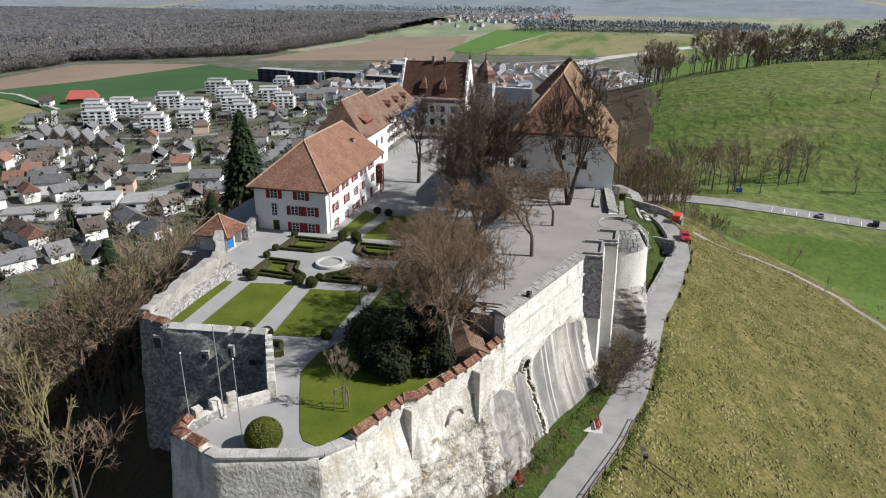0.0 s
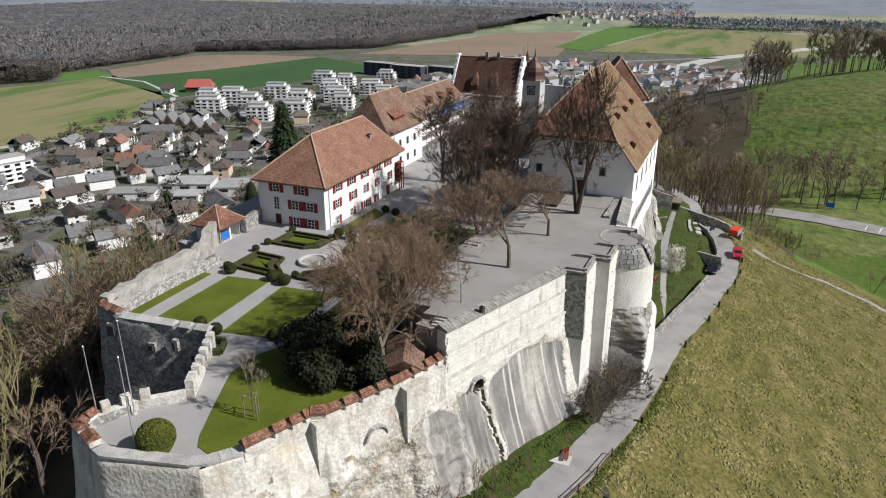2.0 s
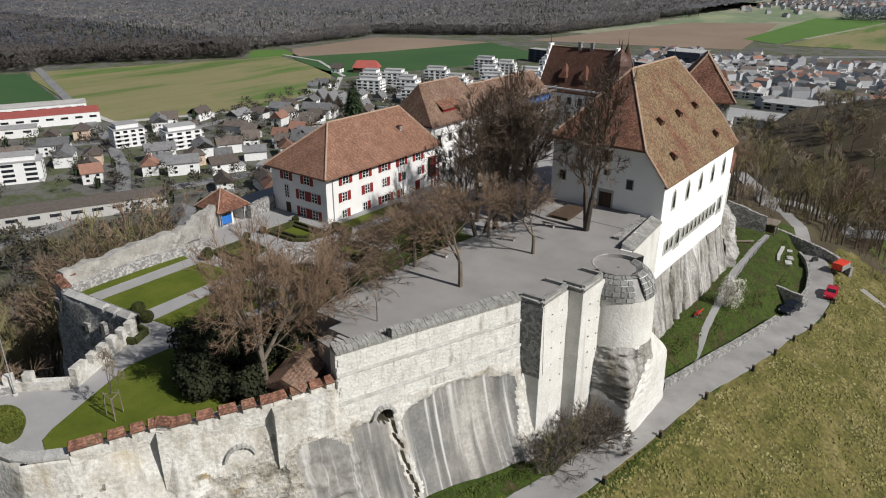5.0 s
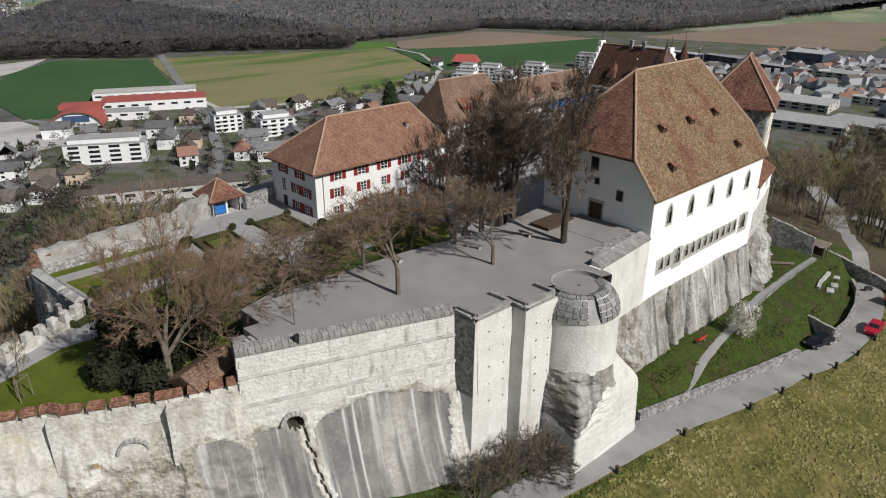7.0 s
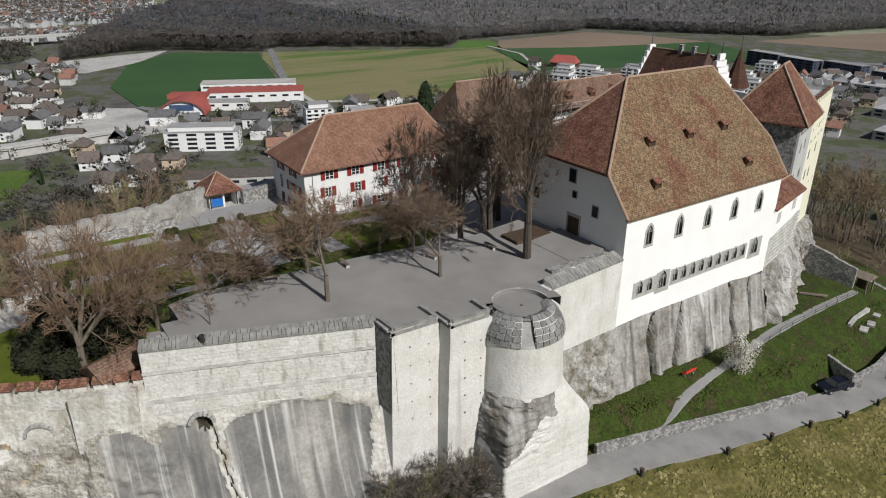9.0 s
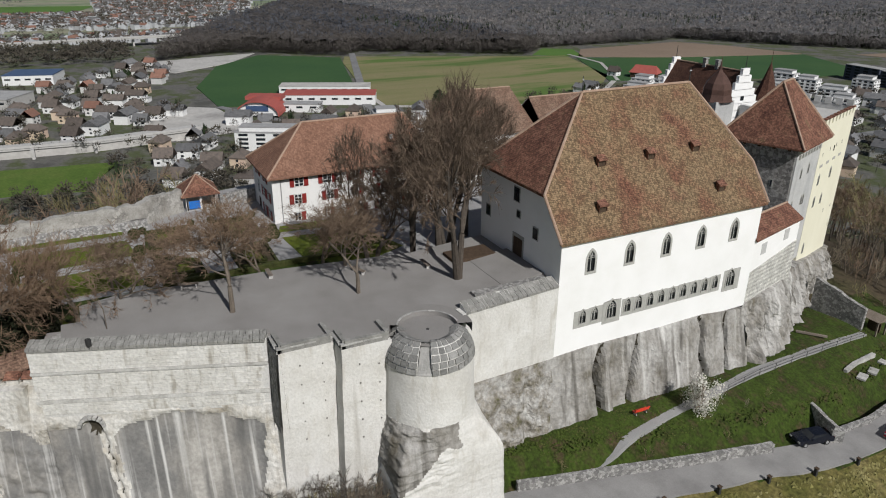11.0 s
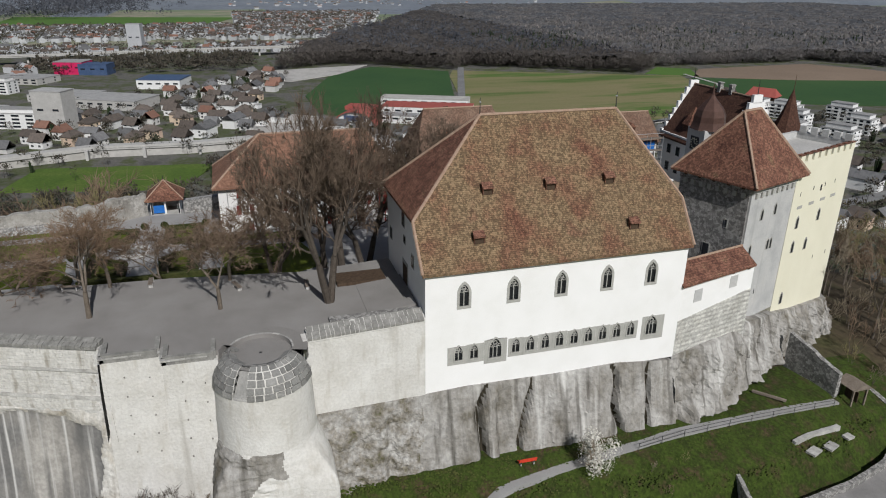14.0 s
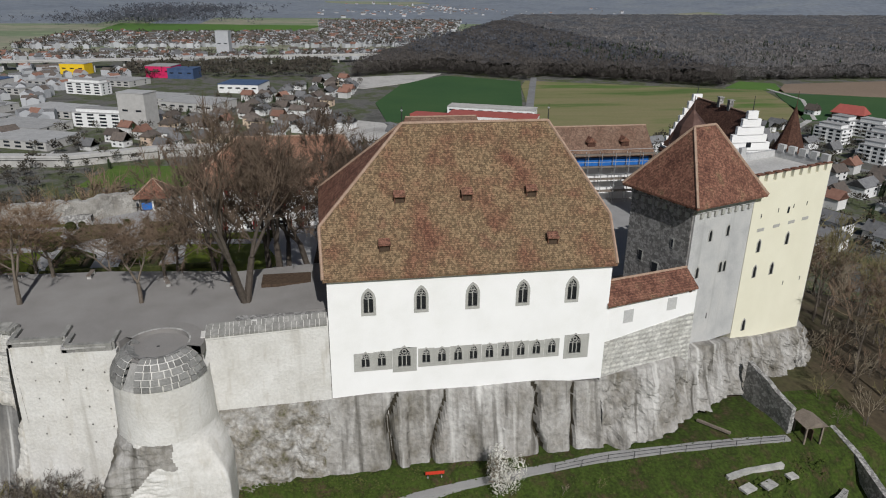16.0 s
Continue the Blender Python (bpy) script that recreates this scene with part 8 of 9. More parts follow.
big_box("silo_tower", -562, -42, 66, 26, 17, 30, "concrete", "flat_roof", "tall pale concrete silo tower", "silo")
big_box("retail_hall", -905, -88, 75, 34, 30, 14, "magenta", "flat_roof", "bright magenta retail hall beside the motorway")
big_box("retail_hall", -890, -60, 75, 34, 24, 12, "blue_roof", "blue_roof", "dark blue retail hall")
big_box("retail_hall", -945, -205, 75, 34, 20, 13, "yellow", "flat_roof", "yellow retail hall beside the motorway")
big_box("solar_hall", -770, 25, 75, 46, 40, 9, "bright_render", "blue_roof", "white hall with a blue solar roof")
big_box("works_hall", -655, -8, 62, 60, 40, 8, "concrete", "flat_roof", "grey works hall with segmented flat roof")
big_box("works_hall", -800, -300, 70, 120, 70, 12, "concrete", "blue_roof", "long blue-grey logistics hall")
big_box("tower_block", -1150, -40, 78, 21, 15, 40, "render_far", "flat_roof", "tall pale residential tower block")
big_box("round_office", -268, 905, 0, 40, 36, 16, "dark_clad", "flat_roof", "dark blue office block at the works")

for x, y, rz, w, d, h in ((-283, 318, 25, 30, 18, 5), (-254, 326, 25, 22, 20, 4.5), (-300, 292, 28, 26, 13, 4), (-268, 300, 25, 15, 12, 4)):
    big_box("workshop", x, y, rz, w, d, h, "render", "flat_roof", "low white workshop with a gravelled flat roof", "workshop", "workshops")
# sports hall with arched red roof and its long neighbour
sh = thing("sports_hall", -520, 195, P + 0.4, "white sports hall with an arched red roof", "hall", "", 62)
arc = [(17 * math.cos(math.pi * i / 14), 11 * math.sin(math.pi * i / 14)) for i in range(15)]
m = MB().add([p for x, z in arc for p in ((x, -15, z + 1), (x, 15, z + 1), (x * 1.05, -15, z * 1.06 + 1), (x * 1.05, 15, z * 1.06 + 1))],
             [q for i in range(14) for q in ((4 * i + 2, 4 * i + 3, 4 * i + 7, 4 * i + 6), (4 * i, 4 * i + 4, 4 * i + 5, 4 * i + 1), (4 * i, 4 * i + 2, 4 * i + 6, 4 * i + 4), (4 * i + 1, 4 * i + 5, 4 * i + 7, 4 * i + 3))])
part("roof", m, "red_sheet", sh)
part("end_wall", MB().add([(x, -13, z + 1) for x, z in arc] + [(x, -12.6, z + 1) for x, z in arc], [tuple(range(14, -1, -1)), tuple(range(15, 30))]), "bright_render", sh)
part("glazing", MB().box(-9, 9, -13.3, -13.0, 4.5, 9.0), "blue_roof", sh)
part("end_wall", MB().add([(x, 13, z + 1) for x, z in arc] + [(x, 12.6, z + 1) for x, z in arc], [tuple(range(15)), tuple(range(29, 14, -1))]), "bright_render", sh)
part("rear_roof", MB().box(-16, 14, 10, 26, 9, 12), "red_sheet", sh)
reserved.append((-520, 195, 30))
lh = big_box("long_hall", -545, 262, 66, 80, 26, 8, "bright_render", "red_sheet", "long white hall with red roof edge", "hall", "")
big_box("long_hall", -590, 272, 66, 84, 20, 7, "bright_render", "pale_ground", "long pale hall with gravelled roof", "hall", "")
big_box("low_school", -520, 228, 62, 34, 14, 6, "bright_render", "flat_roof", "low white annex of the sports hall", "hall", "")
big_box("street_depot", -318, 176, 66, 84, 16, 6, "concrete", "roof_brown", "long low depot with a dark brown roof", "depot", "")

# farm in the fields
fm = thing("farmhouse", -531, 612, P + 0.4, "large barn with red tile roof", "farm", "farm buildings", 30)
part("wall", MB().box(-14, 14, -8, 8, -1, 6), "wood_dark", fm)
m = MB()
gable_roof(m, -14, 14, -8, 8, 5.6, 13, "x", 4, 4, 1.2, 0.4)
part("roof", m, "red_sheet", fm)
copy_thing(houses[5], pose(-556, 590, P + 0.4, 0, 0, 20))
reserved.append((-540, 605, 40))

# row of dark steep-gabled houses
for i, (x, y) in enumerate(((-445, 462), (-428, 459), (-413, 456), (-397, 453), (-380, 450))):
    th = thing("gabled_house", x, y, P + 0.5, "dark steep-gabled terrace house", "house", "gabled row", 22)
    part("roof", MB().add([(-6.5, -8, 1), (6.5, -8, 1), (0, -8, 11), (-6.5, 8, 1), (6.5, 8, 1), (0, 8, 11)], [(0, 1, 2), (4, 3, 5), (0, 2, 5, 3), (1, 4, 5, 2), (0, 3, 4, 1)]), "roof_grey", th)
    part("gable", MB().add([(-5.2, -8.2, 0), (5.2, -8.2, 0), (0, -8.2, 9.2), (-5.2, -8.0, 0), (5.2, -8.0, 0), (0, -8.0, 9.2)], [(0, 1, 2), (0, 2, 5, 3), (1, 4, 5, 2)]), "wood_dark", th)
    part("window", MB().box(-2.5, 2.5, -8.3, -8.15, 0.8, 2.6), "glass", th)
    reserved.append((x, y, 11))

# railway viaduct
rv = thing("railway_viaduct", -436, -63, P, "pale concrete railway viaduct with parapets", "viaduct")
ln = [(-20, -140), (0, 0), (-22, 65), (-18, 132), (-30, 200)]
part("deck", ribbon(ln, 12, 7.0, lambda x, y: 0.0, 1.2, 8), "concrete", rv)
part("parapet", ribbon([(x + 6, y) for x, y in ln], 0.8, 8.0, lambda x, y: 0.0, 1.0, 8), "concrete", rv)
part("embankment", ribbon(ln, 10, 6.4, lambda x, y: 0.0, 6.0, 8), "pale_ground", rv)
for i in range(9):
    part("pier", MB().box(-14 + 0.3 * i - 3, -14 + 0.3 * i + 3, -120 + i * 36 - 1, -120 + i * 36 + 1, -1, 6.4), "concrete", rv)
mw = thing("motorway_bridge", -1050, 20, P, "long concrete motorway bridge on piers", "bridge")
ml = [(70, -420), (35, -140), (10, 10), (-5, 130), (-30, 330)]
part("deck", ribbon(ml, 22, 12.0, lambda x, y: 0.0, 1.5, 12), "concrete", mw)
part("parapet", ribbon([(x + 11, y) for x, y in ml], 1.0, 13.4, lambda x, y: 0.0, 1.2, 12), "concrete", mw)
for i in range(14):
    yy = -380 + i * 50
    xx = lerp_tab([(y, x) for x, y in ml], yy)
    part("pier", MB().box(xx - 6, xx + 6, yy - 1.2, yy + 1.2, -1, 11.0), "concrete", mw)


# houses of the near town
def inside(x, y, loop):
    c = False
    for i in range(len(loop)):
        (x0, y0), (x1, y1) = loop[i], loop[i - 1]
        if (y0 > y) != (y1 > y) and x < (x1 - x0) * (y - y0) / (y1 - y0) + x0:
            c = not c
    return c


TOWN = [(-215, 270), (-290, 110), (-300, -60), (-420, -130), (-455, -60), (-478, 60), (-470, 170), (-520, 160), (-470, 290), (-470, 420), (-500, 500), (-470, 560), (-330, 780), (-240, 760), (-190, 520)]
TOWN2 = [(-480, 60), (-470, -150), (-620, -60), (-760, 60), (-860, 140), (-790, 165), (-600, 105), (-540, 150)]
rt_ = random.Random(5)
count = 0
for zone, n in ((TOWN, 170), (TOWN2, 150)):
    k = 0
    for _ in range(n * 25):
        if k >= n:
            break
        x, y = rt_.uniform(-870, -180), rt_.uniform(-160, 790)
        if not inside(x, y, zone) or height(x, y) > P + 1.0:
            continue
        if any((x - a) ** 2 + (y - b) ** 2 < (r + 8) ** 2 for a, b, r in reserved):
            continue
        near_road = False
        for line, w in TOWN_ROADS:
            for (x0, y0), (x1, y1) in zip(line, line[1:]):
                dx, dy = x1 - x0, y1 - y0
                u = min(1, max(0, ((x - x0) * dx + (y - y0) * dy) / (dx * dx + dy * dy)))
                if math.hypot(x - x0 - u * dx, y - y0 - u * dy) < w / 2 + 9:
                    near_road = True
        if near_road:
            continue
        if (x > -335 and y < 170) or (x > -478 and y < 105):
            continue
        base = 22 if y > 330 else 62
        c = copy_thing(houses[rt_.randrange(8)], pose(x, y, P + 0.5, 0, 0, base + rt_.choice((0, 90, 180, 270)) + rt_.uniform(-8, 8)))
        reserved.append((x, y, 8.5))
        k += 1
for h in houses + [apt_a, apt_b, dark_b, white_office, ind_hall]:
    # the first of each kind takes a place of its own
    h.matrix_basis = pose(-340 - 9 * houses.index(h) if h in houses else -700, 330 + 14 * houses.index(h) if h in houses else -420 - 70 * [apt_a, apt_b, dark_b, white_office, ind_hall].index(h), P + 0.5, 0, 0, 22)


# town trees and the far town: too many to count
def spiky_tree(rnd, h, r, n, v, f, x, y, z, low=0.25, thin=1.0):
    for i in range(n):
        t = rnd.uniform(0, 2 * math.pi)
        u = rnd.uniform(0, 1)
        q = (x + r * u * math.cos(t), y + r * u * math.sin(t), z + h * (1 - 0.45 * u * u) * rnd.uniform(0.8, 1.05))
        b = (x + r * u * 0.55 * math.cos(t), y + r * u * 0.55 * math.sin(t), z + h * low * rnd.uniform(0.2, 1))
        w = (0.10 * r + 0.22) * thin
        tx, ty = -math.sin(t + 0.8) * w, math.cos(t + 0.8) * w
        k = len(v)
        v += [(b[0] - tx, b[1] - ty, b[2]), (b[0] + tx, b[1] + ty, b[2]), ((b[0] + q[0]) / 2 + tx * 2.2, (b[1] + q[1]) / 2 + ty * 2.2, (b[2] + q[2]) / 2 + h * .1), q]
        f += [(k, k + 1, k + 2), (k, k + 2, k + 3)]


def puff_tree(rnd, h, r, n, v, f, x, y, z, wide=1.0, tuft=1.0):
    """Bare crown far off: a trunk and many twig tufts over a rounded dome."""
    k = len(v)
    v += [(x - 0.25, y + 0.1, z - 0.3), (x + 0.25, y - 0.1, z - 0.3), (x, y, z + h * 0.75)]
    f.append((k, k + 1, k + 2))
    for i in range(n):
        a, b = rnd.uniform(0, 2 * math.pi), rnd.uniform(-0.75, 1.0)
        q = math.sqrt(max(0.0, 1 - b * b))
        u = rnd.uniform(0.35, 1.0)
        dx, dy, dz = q * math.cos(a), q * math.sin(a), b
        px, py, pz = x + dx * r * u, y + dy * r * u, z + h * (0.60 + 0.36 * dz * u)
        s = r * rnd.uniform(0.35, 0.7) * tuft
        w = r * rnd.uniform(0.07, 0.16) * wide
        c = rnd.uniform(0, 6.28)
        tx, ty, tz = math.cos(c) * w, math.sin(c) * w, rnd.uniform(-0.6, 0.6) * w
        k = len(v)
        v += [(px - tx, py - ty, pz - tz), (px + tx, py + ty, pz + tz), (px + dx * s * 0.8, py + dy * s * 0.8, pz + s * (0.35 + 0.6 * dz))]
        f.append((k, k + 1, k + 2))


def stuff(name, v, f, material, label, category):
    me = bpy.data.meshes.new(name)
    me.from_pydata(v, [], f)
    me.materials.append(M[material])
    return tagged(new(name, me), label, category, "", "stuff")


v, f = [], []
for _ in range(3000):
    x, y = rt_.uniform(-870, -170), rt_.uniform(-180, 800)
    if not (inside(x, y, TOWN) or inside(x, y, TOWN2)) or (-428 < x < -352 and -35 < y < 76 and rt_.random() < 0.93) or any((x - a) ** 2 + (y - b) ** 2 < (r * 0.75) ** 2 for a, b, r in reserved):
        continue
    puff_tree(rt_, rt_.uniform(5, 13), rt_.uniform(2.2, 5.0), 95, v, f, x, y, P, 1.15, 0.6)
for _ in range(420):      # thicket along the railway
    x, y = rt_.uniform(-345, -235), rt_.uniform(-100, 190)
    if height(x, y) < P + 6 and not (x < -352 and y < 76) and not any((x - a) ** 2 + (y - b) ** 2 < (r * 0.75) ** 2 for a, b, r in reserved):
        puff_tree(rt_, rt_.uniform(6, 15), rt_.uniform(3, 6), 130, v, f, x, y, P, 1.0, 0.55)
stuff("garden_trees", v, f, "town_tree", "leafless garden trees between the town houses", "trees")
v, f = [], []
for _ in range(260):
    x, y = rt_.uniform(-870, -170), rt_.uniform(-180, 800)
    if not (inside(x, y, TOWN) or inside(x, y, TOWN2)) or any((x - a) ** 2 + (y - b) ** 2 < (r * 0.8) ** 2 for a, b, r in reserved):
        continue
    spiky_tree(rt_, rt_.uniform(5, 14), rt_.uniform(1.6, 3.2), 26, v, f, x, y, P, 0.1)
stuff("garden_conifers", v, f, "conifer", "dark conifers between the town houses", "trees")
v, f = [], []
for _ in range(1500):       # foot of the castle hill
    x, y = rt_.uniform(-260, -90), rt_.uniform(-120, 420)
    z = height(x, y)
    if z > -50 or (z < P + 1 and rt_.random() < 0.75) or any((x - a) ** 2 + (y - b) ** 2 < (r * 0.9) ** 2 for a, b, r in reserved):
        continue
    puff_tree(rt_, rt_.uniform(7, 14), rt_.uniform(2.5, 5), 130, v, f, x, y, z, 0.9, 0.6)
stuff("hillside_wood", v, f, "hill_wood", "leafless wood along the foot of the castle hill", "trees")

WOODX = [(120, -900), (150, -872), (230, -915), (280, -905), (370, -826), (407, -858), (600, -740), (660, -795), (890, -795), (924, -815), (1000, -690), (1098, -575), (1400, -545), (1710, -515), (2200, -480)]


def in_wood(x, y):
    south = lerp_tab([(-2600, 900), (-1500, 400), (-1083, 206), (-872, 148)], x)
    return x < lerp_tab(WOODX, y) + 6 * hn(x, y, 0, 0.02) and y > south


v, f = [], []
v2, f2 = [], []
n_ = 0
rz_w = random.Random(9)
while n_ < 5800:
    y = rz_w.uniform(150, 1700)
    xe = lerp_tab(WOODX, y)
    x = xe - abs(rz_w.gauss(0, 120))
    if not in_wood(x, y):
        continue
    puff_tree(rz_w, rz_w.uniform(18, 27), rz_w.uniform(3.0, 5.6), 32, *((v, f) if y < 640 + 60 * hn(x, y, 0, 0.01) else (v2, f2)), x, y, P, 0.8, 0.9)
    n_ += 1
for _ in range(2600):      # twiggy edge of the wood, down to the ground
    y = rz_w.uniform(150, 1500)
    x = lerp_tab(WOODX, y) + 6 * hn(lerp_tab(WOODX, y), y, 0, 0.02) - rz_w.uniform(0, 22)
    if in_wood(x - 4, y):
        puff_tree(rz_w, rz_w.uniform(12, 24), rz_w.uniform(3.5, 6), 36, *((v, f) if y < 640 else (v2, f2)), x, y, P - rz_w.uniform(0, 5), 0.9, 0.9)
stuff("woods", v, f, "woods_near", "leafless brown woods along the fields", "woods")
stuff("woods", v2, f2, "woods_north", "leafless woods along the northern fields, paled by painted haze", "woods")
v, f = [], []
n_ = 0
while n_ < 900:
    y = rz_w.uniform(500, 1900)
    x = lerp_tab(WOODX, y) - rz_w.uniform(20, 420)
    if not in_wood(x, y) or hn(x, y, 4, 0.006) < 0.02:
        continue
    spiky_tree(rz_w, rz_w.uniform(20, 27), rz_w.uniform(2.5, 4), 12, v, f, x, y, P, 0.1)
    n_ += 1
stuff("spruces", v, f, "conifer", "dark spruce stands in the woods", "woods")
# closed lumpy canopy behind the wood's edge
st_ = 8.5
for west in (True, False):
    v, f, cols = [], [], {}
    for i in range(215):
        for j in range(255):
            x, y = -480 - i * st_, 150 + j * st_
            if (y < 640) == west or abs(y - 640) < st_ * 0.6:
                if in_wood(x + 14, y) and in_wood(x, y - 8):
                    cols[(i, j)] = len(v)
                    v.append((x + rz_w.uniform(-3, 3), y + rz_w.uniform(-3, 3), P + 16.5 + rz_w.uniform(-2.2, 2.6) + 2.5 * hn(x, y, 1.0, 0.02)))
    for (i, j), a in cols.items():
        b, c, d = cols.get((i + 1, j)), cols.get((i + 1, j + 1)), cols.get((i, j + 1))
        if b is not None and c is not None and d is not None:
            f += [(a, c, b), (a, d, c)]
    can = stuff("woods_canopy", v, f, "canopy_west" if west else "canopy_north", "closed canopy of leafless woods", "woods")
    can.data.polygons.foreach_set("use_smooth", [True] * len(f))

v, f = [], []
v2, f2 = [], []
n_ = 0
while n_ < 5000:
    y = rz_w.uniform(250, 2100)
    x = lerp_tab(WOODX, y) - 60 - abs(rz_w.gauss(0, 420))
    if in_wood(x + 20, y):
        puff_tree(rz_w, rz_w.uniform(19, 27), rz_w.uniform(4.5, 7.5), 22, *((v, f) if y < 640 else (v2, f2)), x, y, P, 1.8)
        n_ += 1
stuff("woods_crowns", v, f, "woods_far", "crowns of the far woods, painted with blue-grey haze", "woods")
stuff("woods_crowns", v2, f2, "woods_north", "crowns of the northern woods, paled by painted haze", "woods")

# far woods in strips
v, f = [], []
v2, f2 = [], []
for _ in range(3200):
    k = rz_w.random()
    if k < 0.35:
        x, y = rz_w.uniform(-250, 330), rz_w.gauss(1850, 40)
        puff_tree(rz_w, rz_w.uniform(16, 26), rz_w.uniform(7, 13), 14, v2, f2, x, y, P, 1.7)
        continue
    elif k < 0.7:
        x, y = rz_w.uniform(-3200, -1900), rz_w.gauss(-300, 120) - 0.15 * 400
    else:
        x, y = rz_w.uniform(-1700, -200), rz_w.gauss(2600, 120)
        puff_tree(rz_w, rz_w.uniform(16, 26), rz_w.uniform(7, 13), 14, v2, f2, x, y, P, 1.7)
        continue
    puff_tree(rz_w, rz_w.uniform(16, 26), rz_w.uniform(7, 13), 14, v, f, x, y, P, 1.7)
stuff("far_woods", v, f, "woods_far", "strips of far woods, painted with blue-grey haze", "woods")
stuff("far_woods", v2, f2, "woods_hazy_far", "strips of far woods, paled by painted haze", "woods")
v, f = [], []
for _ in range(1500):
    x, y = rz_w.uniform(140, 760), rz_w.uniform(820, 1180)
    z = height(x, y)
    if z > PLAIN + 8:
        puff_tree(rz_w, rz_w.uniform(14, 24), rz_w.uniform(4, 8), 26, v, f, x, y, z, 1.5)
stuff("hill_woods", v, f, "woods_near", "leafless woods on the hill beyond the pasture", "woods")


def far_houses(name, n, pick, label):
    v, f, m = [], [], []
    for _ in range(n):
        x, y = pick()
        w, d, h, r = rz_w.uniform(9, 17), rz_w.uniform(8, 11), rz_w.uniform(5, 9), rz_w.uniform(2, 4)
        a = rz_w.uniform(0, math.pi)
        c, s = math.cos(a), math.sin(a)
        k = len(v)
        for px, py, pz in ((-w, -d, 0), (w, -d, 0), (w, d, 0), (-w, d, 0), (-w, -d, h), (w, -d, h), (w, d, h), (-w, d, h), (-w, 0, h + r), (w, 0, h + r)):
            px, py = px / 2, py / 2
            v.append((x + c * px - s * py, y + s * px + c * py, P + pz))
        f += [(k, k + 1, k + 5, k + 4), (k + 2, k + 3, k + 7, k + 6), (k + 1, k + 2, k + 6, k + 9, k + 5), (k + 3, k, k + 4, k + 8, k + 7), (k + 4, k + 5, k + 9, k + 8), (k + 6, k + 7, k + 8, k + 9)]
        q = rz_w.choice((1, 1, 2, 3, 3))
        m += [0, 0, 0, 0, q, q]
    me = bpy.data.meshes.new(name)
    me.from_pydata(v, [], f)
    for mm in ("render_far", "roof_brown", "roof_red", "roof_grey"):
        me.materials.append(M[mm])
    me.polygons.foreach_set("material_index", m)
    return tagged(new(name, me), label, "houses", "", "stuff")


def pick_w():
    while True:
        x, y = rz_w.uniform(-2100, -1085), rz_w.uniform(-420, 560)
        if not in_wood(x - 20, y) and not (-1300 < x < -1190) and y < 250 + 0.25 * (-x - 940) and not (x < -1640 and y < 120):
            return x, y


far_houses("far_town", 1500, pick_w, "dense far town of white houses with brown roofs")
far_houses("far_suburb", 320, lambda: (rz_w.uniform(-520, -150), rz_w.gauss(2250, 130)), "far village of white houses")
far_houses("far_suburb", 260, lambda: (rz_w.uniform(-330, 10), rz_w.uniform(690, 1010)), "scattered houses and works north of the castle")
far_houses("far_suburb", 260, lambda: (rz_w.uniform(-1000, -470), rz_w.uniform(-420, -130)), "works and houses along the railway")
far_houses("far_suburb", 350, lambda: (rz_w.gauss(-3000, 300), rz_w.gauss(500, 300)), "far village on the hillside")
v, f = [], []
for _ in range(5200):
    x, y = pick_w()
    puff_tree(rz_w, rz_w.uniform(6, 14), rz_w.uniform(3, 7), 10, v, f, x, y, P, 2.2)
for _ in range(420):     # thicket before the motorway
    puff_tree(rz_w, rz_w.uniform(8, 16), rz_w.uniform(4, 7), 36, v, f, rz_w.uniform(-1035, -880), rz_w.uniform(-150, 130), P, 1.5)
stuff("far_town_trees", v, f, "town_tree", "trees between the houses of the far town", "trees")
# building site cranes, containers and vans north of the castle
v, f = [], []
for _ in range(420):
    x, y = rz_w.uniform(-300, 40), rz_w.uniform(840, 1000)
    w, d, h = rz_w.uniform(2, 9), rz_w.uniform(2, 5), rz_w.uniform(1.5, 5)
    k = len(v)
    v += [(x, y, P), (x + w, y, P), (x + w, y + d, P), (x, y + d, P), (x, y, P + h), (x + w, y, P + h), (x + w, y + d, P + h), (x, y + d, P + h)]
    f += [(k + 4, k + 5, k + 6, k + 7), (k, k + 1, k + 5, k + 4), (k + 1, k + 2, k + 6, k + 5), (k + 3, k, k + 4, k + 7)]
stuff("site_containers", v, f, "render", "pale containers and vans on the building ground", "containers")
# ---- garden, furniture, vehicles ----
def hedge_run(name, pts, w, h, z, closed=True, label="low clipped box hedge round a parterre"):
    L_ = pts + [pts[0]] if closed else pts
    th = thing(name, pts[0][0], pts[0][1], z, label, "hedge", "parterre hedges")
    o = Vector((pts[0][0], pts[0][1], z))
    for a, b in zip(L_, L_[1:]):
        a, b = Vector((*a, 0)), Vector((*b, 0))
        d = (b - a).normalized()
        n_ = Vector((d.y, -d.x, 0)) * w / 2
        n = max(2, int((b - a).length / 0.35))
        mb = MB()
        v = []
        for i in range(n + 1):
            p = a.lerp(b, i / n)
            for k, (s, q) in enumerate(((1, 0.0), (1, 0.85), (0.6, 1.0), (-0.6, 1.0), (-1, 0.85), (-1, 0.0))):
                j = 0.05 * hn(p.x * 3, p.y * 3, k * 2.0)
                v.append((p.x + n_.x * s + j - o.x, p.y + n_.y * s + j - o.y, h * q + j * 0.6))
        f = [(i * 6 + k, (i + 1) * 6 + k, (i + 1) * 6 + k + 1, i * 6 + k + 1) for i in range(n) for k in range(5)]
        f += [(5, 4, 3, 2, 1, 0), tuple(n * 6 + k for k in range(6))]
        part("hedge_side", mb.add(v, f), "hedge", th)
    return th


FC = (-35.1, 80.0)


